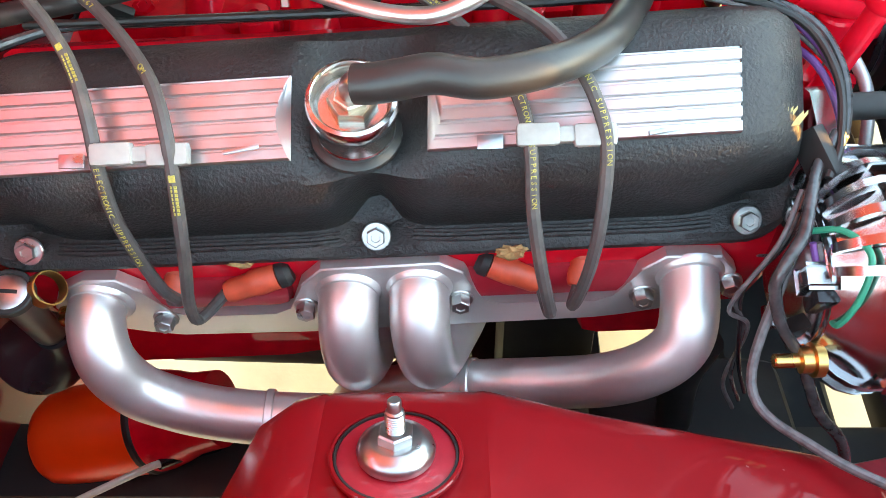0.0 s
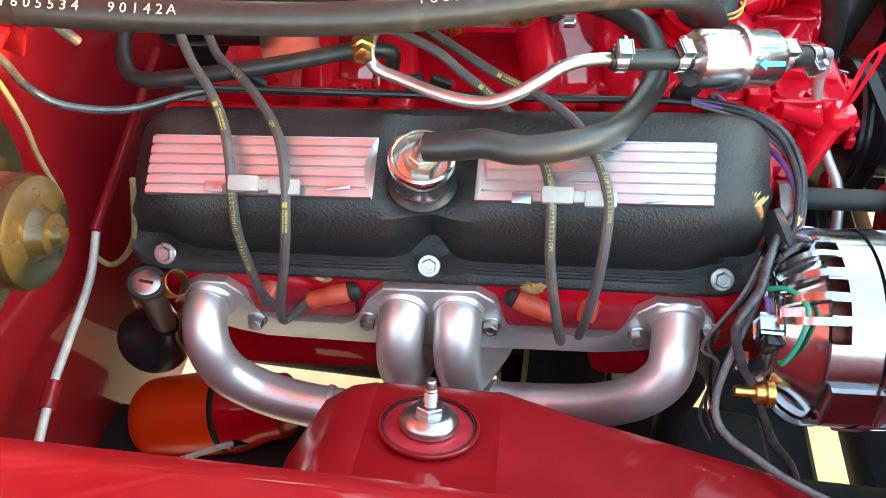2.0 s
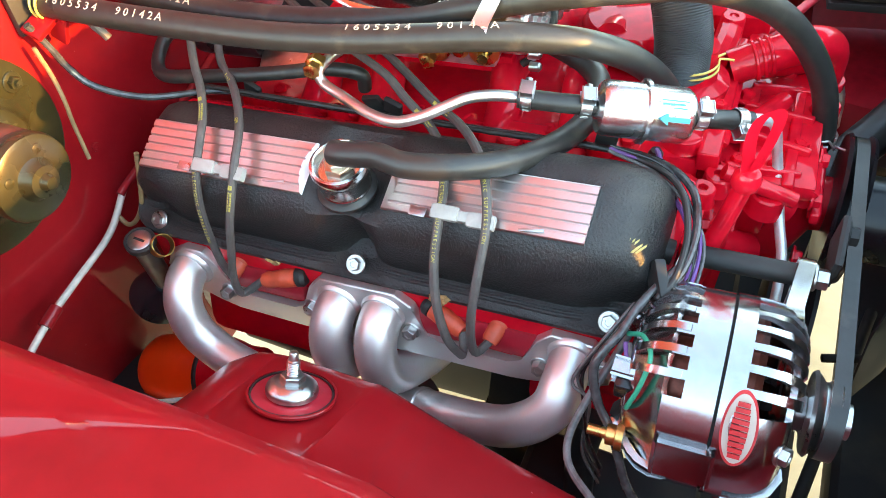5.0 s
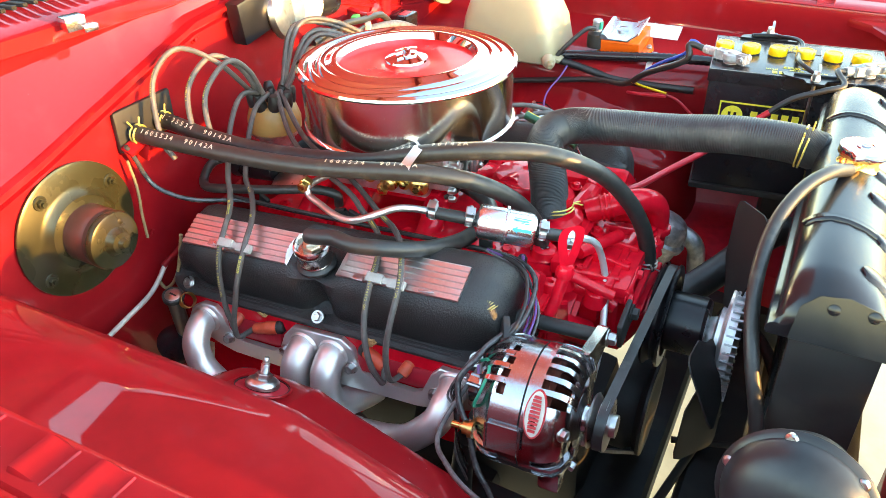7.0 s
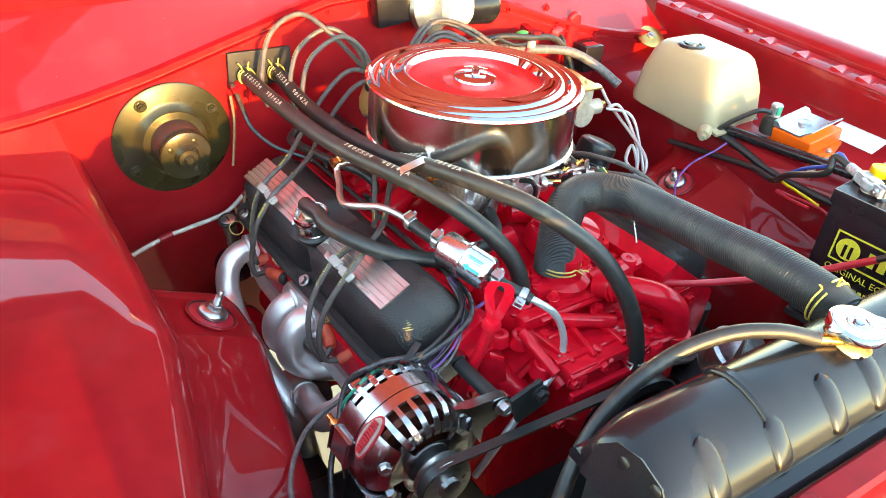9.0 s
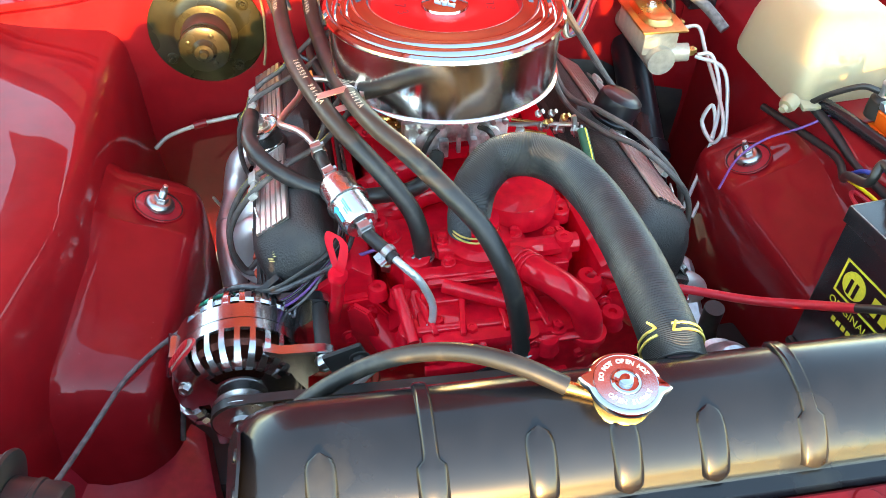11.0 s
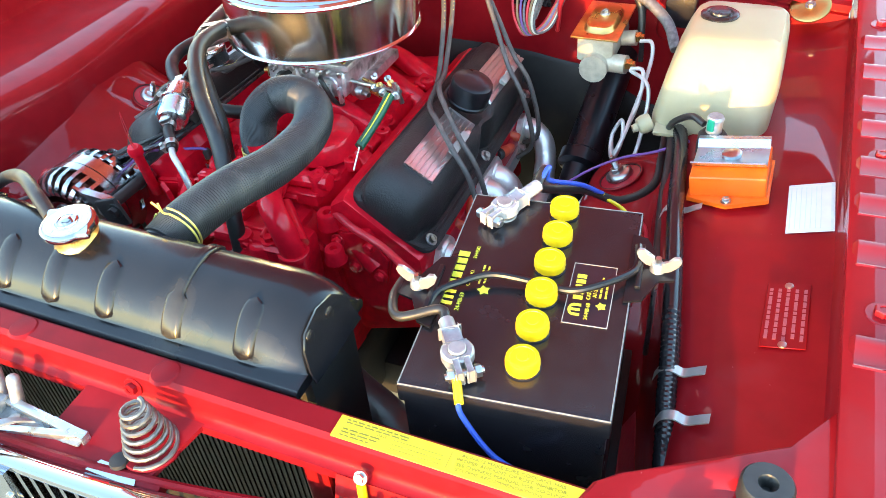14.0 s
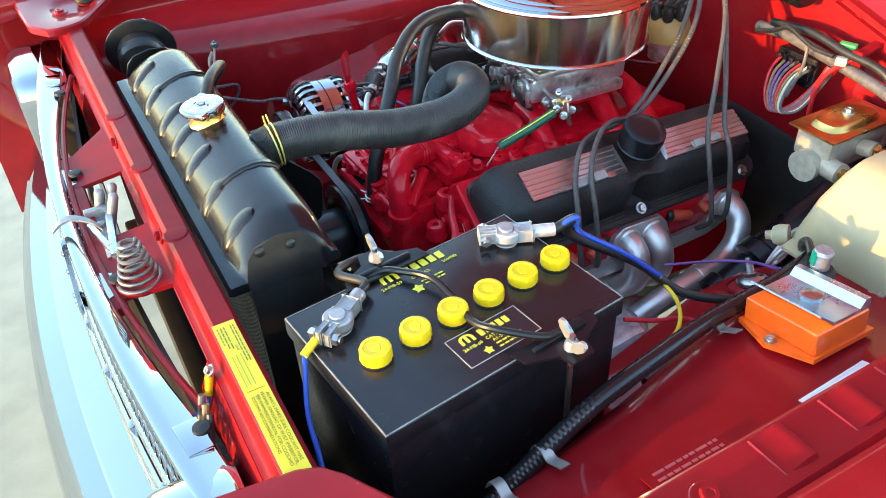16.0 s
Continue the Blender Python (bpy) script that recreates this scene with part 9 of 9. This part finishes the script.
cs_ = thing("hood_spring", (0.757, 0.206, 0.828), "coiled conical steel hood pop-up spring", "spring")
bm = BM()
line = []
for i in range(120):
    t = i / 119
    r = 0.027 - 0.017 * t ** 0.9
    line.append(Vector((0.757 + r * math.cos(t * 6.5 * 2 * math.pi), 0.206 + r * math.sin(t * 6.5 * 2 * math.pi), 0.830 + 0.062 * t)))
tube(bm, line, 0.0026, 8, 1)
part("coil", bm, SPRING_STEEL, cs_)
bm = BM()
hollow(bm, (0.757, 0.206, 0.826), (0, 0, 1), 0.030, 0.020, 0.005, 28, 0.001)
part("spring_seat", bm, SUPPORT_RED_SHADED, cs_, "red painted seat ring")
lat = thing("hood_latch", (0.765, 0.06, 0.80), "weathered steel hood latch mechanism", "latch")
for p, q, r in (((0.772, -0.004, 0.818), (0.765, -0.006, 0.846), 0.0075), ((0.760, 0.004, 0.815), (0.746, -0.006, 0.850), 0.0065), ((0.764, 0.030, 0.815), (0.750, 0.024, 0.850), 0.0070)):
    bm = BM()
    a, b = Vector(p), Vector(q)
    d = (b - a).normalized()
    lathe(bm, a, d, [(r, 0), (r, (b - a).length), (r * 0.85, (b - a).length + r * 0.5), (r * 0.4, (b - a).length + r * 0.85)], 16)
    part("finger", bm, LATCH_STEEL, lat)
for p, size, r in (((0.778, 0.045, 0.819), (0.030, 0.11, 0.005), (0, 6, 8)), ((0.768, 0.075, 0.826), (0.010, 0.13, 0.016), (4, 0, -6)), ((0.783, 0.085, 0.823), (0.008, 0.10, 0.020), (6, 0, 10)), ((0.775, 0.110, 0.828), (0.018, 0.05, 0.004), (8, 10, 0)), ((0.777, 0.012, 0.822), (0.034, 0.012, 0.024), (0, 0, 0))):
    bm = BM()
    box(bm, p, size, r, 0.002, 2)
    part("latch_plate", bm, STEEL_BLUE if size[0] < 0.012 else LATCH_STEEL, lat)
for p in ((0.778, 0.040, 0.822), (0.775, 0.118, 0.831)):
    bm = BM()
    lathe(bm, p, (0, 0, 1), [(0.007, 0), (0.0065, 0.004), (0.003, 0.006)], 16)
    part("pivot_rivet", bm, LATCH_STEEL, lat)
bm = BM()
line = path_points([(0.778, 0.070, 0.836), (0.790, 0.060, 0.846), (0.808, 0.046, 0.849), (0.824, 0.044, 0.847), (0.838, 0.047, 0.839)], 5)
skin(bm, [[bm.verts.new(c + Vector((0, u * 0.006, v * 0.0016))) for u, v in ((-1, -1), (1, -1), (1, 1), (-1, 1))] for c in line])
part("release_lever", bm, LATCH_STEEL, lat, "pale flat release lever over the grille edge")
yt = thing("wire_terminal", (0.733, 0.425, 0.84), "yellow crimp terminal screwed to the support", "wire terminal")
bm = BM()
rod(bm, (0.731, 0.425, 0.843), (0.737, 0.428, 0.820), 0.0045, n=12)
part("crimp_sleeve", bm, YELLOW, yt)
bm = BM()
hexbolt(bm, (0.727, 0.424, 0.847), (0.8, 0, 0.6), 0.005, 0.005, 0.007)
part("screw", bm, STEEL, yt)
wire_line("blue_wire", [(0.737, 0.428, 0.822), (0.742, 0.430, 0.806), (0.755, 0.427, 0.796), (0.768, 0.422, 0.802), (0.780, 0.417, 0.815)], 0.0026, BLUE_WIRE, "thin blue wire from the support screw", "wire")
for k in range(3):
    wire_line("headlamp_wire", [(0.745, 0.44 + 0.015 * k, 0.835), (0.757, 0.455 + 0.02 * k, 0.80), (0.765, 0.49 + 0.02 * k, 0.77), (0.775, 0.53 + 0.02 * k, 0.74), (0.77, 0.60, 0.70)], 0.004, (GREY_WIRE, TAN_WIRE, RUBBER)[k], "loose headlamp wire behind the grille", "wire", "headlamp wires")


# ---- grille and bumper ----
grl = thing("grille", (0.82, 0, 0.55), "chrome grille with fine upright bars", "grille")
def gx(y):
    return 0.818 - 0.075 * (y / 0.75) ** 2
bm = BM()
ysg = [-0.70 + 0.05 * i for i in range(29)]
rows = []
for y in ysg:
    back = -0.011 - 0.022 * min(1.0, abs(y) / 0.47) ** 2          # wider towards the headlamps
    rows.append([bm.verts.new((gx(y) + dx, y, z)) for dx, z in ((back, 0.8235), (back + 0.002, 0.8262), (back * 0.3, 0.8308), (0.005, 0.8325), (0.009, 0.8310), (0.0105, 0.8270), (0.0095, 0.8225), (0.006, 0.8215), (0.004, 0.8250), (back + 0.002, 0.8200))])
skin(bm, rows)
part("upper_moulding", bm, CHROME, grl, "mirror bright chrome top moulding")
for z0, dxx, r in ((0.7745, 0.009, 0.0026), (0.7330, 0.013, 0.0060), (0.7020, 0.020, 0.0075), (0.602, 0.024, 0.005)):
    bm = BM()
    tube(bm, [(gx(y) + dxx, y, z0) for y in ysg], r, 10, 2)
    part("cross_bar", bm, GRILLE_METAL if r < 0.003 else CHROME_DULL, grl)
for bank, step, half_w, deep in ((((0.004, 0.8225), (0.006, 0.776), (0.010, 0.733)), 0.0185, 0.0026, -0.020), (((0.016, 0.702), (0.019, 0.602)), 0.0100, 0.0021, -0.007)):
    for i in range(int(1.38 / step)):
        y = -0.69 + i * step
        bm = BM()
        skin(bm, [[bm.verts.new((gx(y) + dx + u, y + v, z)) for u, v in ((deep, -half_w), (0.003, -half_w), (0.0045, 0.0), (0.003, half_w), (deep, half_w))] for dx, z in bank])
        part("upright_bar", bm, GRILLE_METAL, grl)
for i in range(9):                      # small clips under the middle bar
    y = -0.44 + i * 0.11
    bm = BM()
    box(bm, (gx(y) + 0.017, y, 0.7165), (0.012, 0.014, 0.022), (0, 12, 0), 0.002)
    part("bar_clip", bm, GRILLE_METAL, grl)
bm = BM()
prism(bm, [(-0.014, 0.0), (0.014, 0.0), (0.019, -0.105), (-0.019, -0.105)], (gx(0.07) + 0.010, 0.07, 0.826), (0, 1, 0), (-0.10, 0, 0.99), 0.006, 0.002)
mid = part("centre_divider", bm, GRILLE_METAL, grl, "flat chrome divider plate with screws")
for y, z in ((0.064, 0.812), (0.076, 0.790), (0.060, 0.738), (0.082, 0.738)):
    bm = BM()
    lathe(bm, (gx(y) + 0.016 + (0.826 - z) * 0.10, y, z), (1, 0, 0.1), [(0.005, 0), (0.0045, 0.002), (0.002, 0.003)], 14)
    part("screw", bm, CHROME_DULL, mid)
bm = BM()
skin(bm, [[bm.verts.new((gx(y) + dx, y, z)) for dx, z in ((-0.046, 0.79), (-0.040, 0.79), (-0.016, 0.60), (-0.022, 0.60))] for y in ysg])
part("backing", bm, BLACK_DULL, grl)
for y in (-0.11, 0.187, -0.42, 0.48):
    bm = BM()
    lathe(bm, (gx(y) - 0.030, y, 0.8295), (0, 0, 1), [(0.010, 0), (0.009, 0.004), (0.004, 0.005)], 16)
    part("retaining_screw", bm, BLACK_DULL, grl)
for y in (-0.11, 0.187):
    bm = BM()
    prism(bm, [(-0.03, 0.0), (-0.018, 0.022), (0.018, 0.022), (0.03, 0.0)], (gx(y) - 0.013, y, 0.8265), (0, -1, 0), (-1, 0, 0), 0.003)
    part("mounting_tab", bm, CHROME, grl)
for s in (-1, 1):
    bez = thing("headlamp", (0.78, s * 0.62, 0.60), "round headlamp in a chrome surround beside the grille", "headlamp", "headlamps")
    bm = BM()
    rings = []
    for k, (dx, sc) in enumerate(((-0.045, 0.96), (-0.035, 1.0), (0.030, 1.0), (0.046, 0.96), (0.050, 0.88), (0.040, 0.74), (0.0, 0.70))):
        rr = []
        for i in range(40):
            a = 2 * math.pi * i / 40
            c, d = math.cos(a), math.sin(a)
            rr.append(bm.verts.new((0.787 + dx - 0.02 * abs(c) * (c * s > 0), s * 0.622 + 0.118 * sc * math.copysign(abs(c) ** 0.35, c), 0.712 + 0.120 * sc * math.copysign(abs(d) ** 0.35, d))))
        rings.append(rr)
    skin(bm, rings, True, False, True)
    part("bezel", bm, CHROME, bez, "square chrome bezel")
    bm = BM()
    lathe(bm, (0.785, s * 0.622, 0.712), (1, 0, 0), [(0.085, 0.0), (0.082, 0.010), (0.06, 0.022), (0.03, 0.028), (0.005, 0.030)], 36)
    part("lens", bm, mat("pale lamp glass", (0.55, 0.56, 0.57), 0.08, 0.2, var=0.05, scale=60), bez, "ribbed pale glass lens")
    bm = BM()
    box(bm, (0.768, s * 0.486, 0.8300), (0.026, 0.046, 0.004), (0, -4, s * 7.5), 0.001)
    part("bezel_tab", bm, CHROME, bez)
bump = thing("front_bumper", (0.93, 0, 0.42), "wide chrome front bumper", "bumper")
bm = BM()
bp = [(0.03, 0.585), (0.075, 0.580), (0.095, 0.560), (0.105, 0.52), (0.100, 0.47), (0.08, 0.43), (0.04, 0.42), (0.06, 0.46), (0.085, 0.50), (0.080, 0.545), (0.060, 0.565)]
skin(bm, [[bm.verts.new((0.85 - 0.10 * (y / 0.85) ** 2 + dx, y, z)) for dx, z in bp] for y in [-0.90 + 0.06 * i for i in range(31)]])
part("bumper_bar", bm, CHROME, bump)
bm = BM()
skin(bm, [[bm.verts.new((gx(y) + dx, y, z)) for dx, z in ((0.016, 0.604), (0.072, 0.592), (0.076, 0.582), (0.02, 0.592))] for y in ysg])
part("filler_strip", bm, CHROME, bump)


# ---- underneath ----
kf = thing("front_crossmember", (0.46, 0, 0.22), "black pressed steel crossmember below the fan", "crossmember")
bm = BM()
box(bm, (0.513, 0.0, 0.30), (0.092, 0.86, 0.05), (0, 6, 0), 0.02, 3)
part("cross_plate", bm, BLACK_DULL, kf)
bm = BM()
box(bm, (0.372, 0.0, 0.27), (0.118, 0.86, 0.05), (0, -4, 0), 0.02, 3)
part("cross_plate", bm, BLACK_DULL, kf)
for x, y, w, l in ((0.575, 0.25, 0.036, 0.30), (0.566, -0.06, 0.020, 0.32)):
    bm = BM()
    box(bm, (x, y, 0.292), (w, l, 0.012), (0, 0, 0), 0.003)
    part("edge_strip", bm, BLACK_DULL, kf)
for s in (-1, 1):
    bm = BM()
    tube(bm, [(0.60, s * 0.10, 0.33), (0.58, s * 0.25, 0.335), (0.52, s * 0.36, 0.345), (0.40, s * 0.40, 0.36)], 0.012, 12, 5)
    part("sway_bar", bm, BLACK_DULL, kf)
for s, k in ((-1, 0), (1, 1)):
    arm = thing("control_arm", (0.22, s * 0.42, 0.30), "black steel suspension arm beside the engine", "control arm", "control arms")
    bm = BM()
    box(bm, (0.225, s * 0.40, 0.40), (0.20, 0.20, 0.06), (6 * s, 4, 0), 0.02, 3)
    part("arm_plate", bm, BLACK_DULL, arm)
    bm = BM()
    tube(bm, [(0.20, s * 0.36, 0.56), (0.195, s * 0.365, 0.50), (0.20, s * 0.38, 0.44)], 0.016, 14, 5)
    part("rubber_hose", bm, RUBBER, arm)
for s in (-1, 1):
    bm = BM()
    box(bm, (0.12, s * 0.40, 0.34), (1.2, 0.075, 0.10), (0, 0, 0), 0.01)
    tagged(part("frame_rail", bm, BLACK_DULL), "black frame rail under the engine bay", "frame rail", "frame rails")
km = thing("crossmember", (0.05, 0, 0.20), "black steel engine crossmember under the bay", "crossmember")
bm = BM()
box(bm, (0.10, 0, 0.24), (0.16, 0.80, 0.10), (0, 0, 0), 0.02)
part("cross_beam", bm, BLACK_DULL, km)
for s in (-1, 1):
    bm = BM()
    box(bm, (0.10, s * 0.24, 0.37), (0.10, 0.08, 0.20), (20 * s, 0, 0), 0.015)
    part("engine_mount", bm, BLACK_DULL, km)
box_ = BM()
lathe(box_, (-0.42, V0, 0.38), (1, 0.02, 0.05), [(0.20, -0.1), (0.19, 0.0), (0.17, 0.05), (0.12, 0.06)], 36)
for p, q, r in (((0.43, -0.26, 0.34), (0.50, 0.10, 0.33), 0.008), ((0.60, -0.30, 0.36), (0.585, 0.02, 0.34), 0.012), ((0.585, 0.02, 0.34), (0.60, 0.28, 0.36), 0.012), ((0.44, -0.02, 0.345), (0.62, 0.04, 0.345), 0.006)):
    bm = BM()
    rod(bm, p, q, r, n=12)
    part("strut", bm, BLACK_DULL, kf)
tagged(part("bell_housing", box_, CAST), "cast alloy bell housing behind the engine", "bell housing")
st_ = thing("starter_motor", (-0.2, -0.24, 0.33), "dull black starter motor beside the block", "starter")
bm = BM()
rod(bm, (-0.27, -0.285, 0.44), (-0.07, -0.295, 0.45), 0.032, n=28)
rod(bm, (-0.07, -0.295, 0.45), (-0.05, -0.295, 0.452), 0.026, n=24)
part("starter_can", bm, PIPE, st_)
wire_line("speedometer_cable", [(-0.36, -0.47, 0.43), (-0.31, -0.445, 0.436), (-0.27, -0.422, 0.432), (-0.262, -0.418, 0.428)], 0.0034, WHITE, "pale sleeved cable near the oil filter", "cable")
hose("ribbed_sleeve", [(-0.264, -0.419, 0.429), (-0.253, -0.410, 0.420), (-0.241, -0.399, 0.405), (-0.222, -0.385, 0.385), (-0.20, -0.37, 0.35)], 0.0052, "black ribbed sleeve on the pale cable", BLACK_GLOSS, 12, 8, 1, cat="cable sleeve")

# hollow rubber stop lying on the driver's flange
stop = thing("rubber_bumper", (0.482, 0.847, 0.904), "small hollow black rubber hood bumper on the red flange", "bumper")
bm = BM()
lathe(bm, (0.460, 0.847, 0.9155), (1, 0.08, 0.02), [(0.006, 0.0), (0.0100, 0.002), (0.0115, 0.008), (0.0115, 0.036), (0.0120, 0.043), (0.0105, 0.045), (0.0080, 0.044), (0.0070, 0.030), (0.0005, 0.028)], 20)
part("rubber_body", bm, BLACK_DULL, stop)

# firewall pressings and the wiring that runs past them
bm = BM()
skin(bm, [[bm.verts.new((FWX + h, 0.490 + w * math.cos(a), zc + w * math.sin(a))) for zc, a in [(0.900, math.pi * k / 10) for k in range(11)] + [(0.760, math.pi + math.pi * k / 10) for k in range(11)]] for w, h in ((0.0190, 0.0), (0.0180, 0.005), (0.0150, 0.009), (0.0125, 0.010))], True, False, True)
part("pressed_rib", bm, RED, fire, "tall pressed rib")
wire_line("red_wire", [(-0.372, 0.338, 0.885), (-0.366, 0.322, 0.868), (-0.362, 0.304, 0.845), (-0.362, 0.294, 0.818), (-0.366, 0.290, 0.785), (-0.375, 0.285, 0.755)], 0.0042, LABEL_RED, "red wire dropping from the firewall harness", "wire")
wcn = BM()
box(wcn, (-0.362, 0.326, 0.879), (0.012, 0.018, 0.014), (0, 0, 25), 0.002)
tagged(part("wire_connector", wcn, WHITE_PRINT), "small pale plastic connector on the firewall harness", "connector")
tab = thing("retaining_clip", (FWX, 0.345, 0.895), "red painted metal harness clip on the firewall", "clip")
bm = BM()
box(bm, (-0.396, 0.345, 0.898), (0.048, 0.018, 0.005), (0, 12, 0), 0.0015)
box(bm, (-0.372, 0.345, 0.888), (0.005, 0.018, 0.026), (0, 10, 0), 0.0015)
part("clip_plate", bm, RED, tab)
wire_line("black_wire", [(-0.372, 0.14, 0.868), (-0.36, 0.185, 0.885), (-0.352, 0.22, 0.905), (-0.352, 0.245, 0.897), (-0.356, 0.275, 0.885), (-0.362, 0.31, 0.882)], 0.0036, RUBBER, "black taped wire arching over the harness", "wire")
wire_line("black_wire", [(-0.356, 0.262, 0.888), (-0.352, 0.266, 0.855), (-0.352, 0.258, 0.82), (-0.355, 0.245, 0.785)], 0.003, GREY_WIRE, "grey wire hanging from the harness", "wire")
# Added black plate that keeps the gap below the left inner fender dark
shd = thing("gap_cover", (-0.30, 0.60, 0.27), "added dull black plate that darkens the gap below the inner fender", "splash shield")
bm = BM()
box(bm, (-0.29, 0.59, 0.275), (0.36, 0.30, 0.012), (0, 0, 0), 0.004)
part("shield_plate", bm, BLACK_DULL, shd)

pad = thing("insulation_pad", (FWX + 0.01, 0.30, 0.30), "black felt insulation pad on the lower firewall", "insulation")
rows = []
for k in range(27):
    y = 0.03 + 0.02 * k
    zt = smooth_at(y, [(0.03, 0.69), (0.22, 0.685), (0.35, 0.668), (0.46, 0.60), (0.55, 0.58)])
    bulge = 0.02 * math.exp(-((y - 0.30) / 0.12) ** 2)
    rows.append([(FWX - 0.03 + 0.012, y, 0.22), (FWX - 0.01 + bulge + 0.010, y, 0.45), (FWX + bulge * 0.8 + 0.009, y, 0.55), (FWX + bulge * 0.5 + 0.008, y, zt - 0.008), (FWX + bulge * 0.5 + 0.003, y, zt)])
part("felt_sheet", surface(rows, 0.003), BLACK_DULL, pad)
# Black plate added to hide a bright strip of ground left of the engine
gbm = BM()
box(gbm, (-0.33, 0.335, 0.262), (0.26, 0.14, 0.03), (0, 0, 0), 0.008)
part("support_plate", gbm, BLACK_DULL, km)
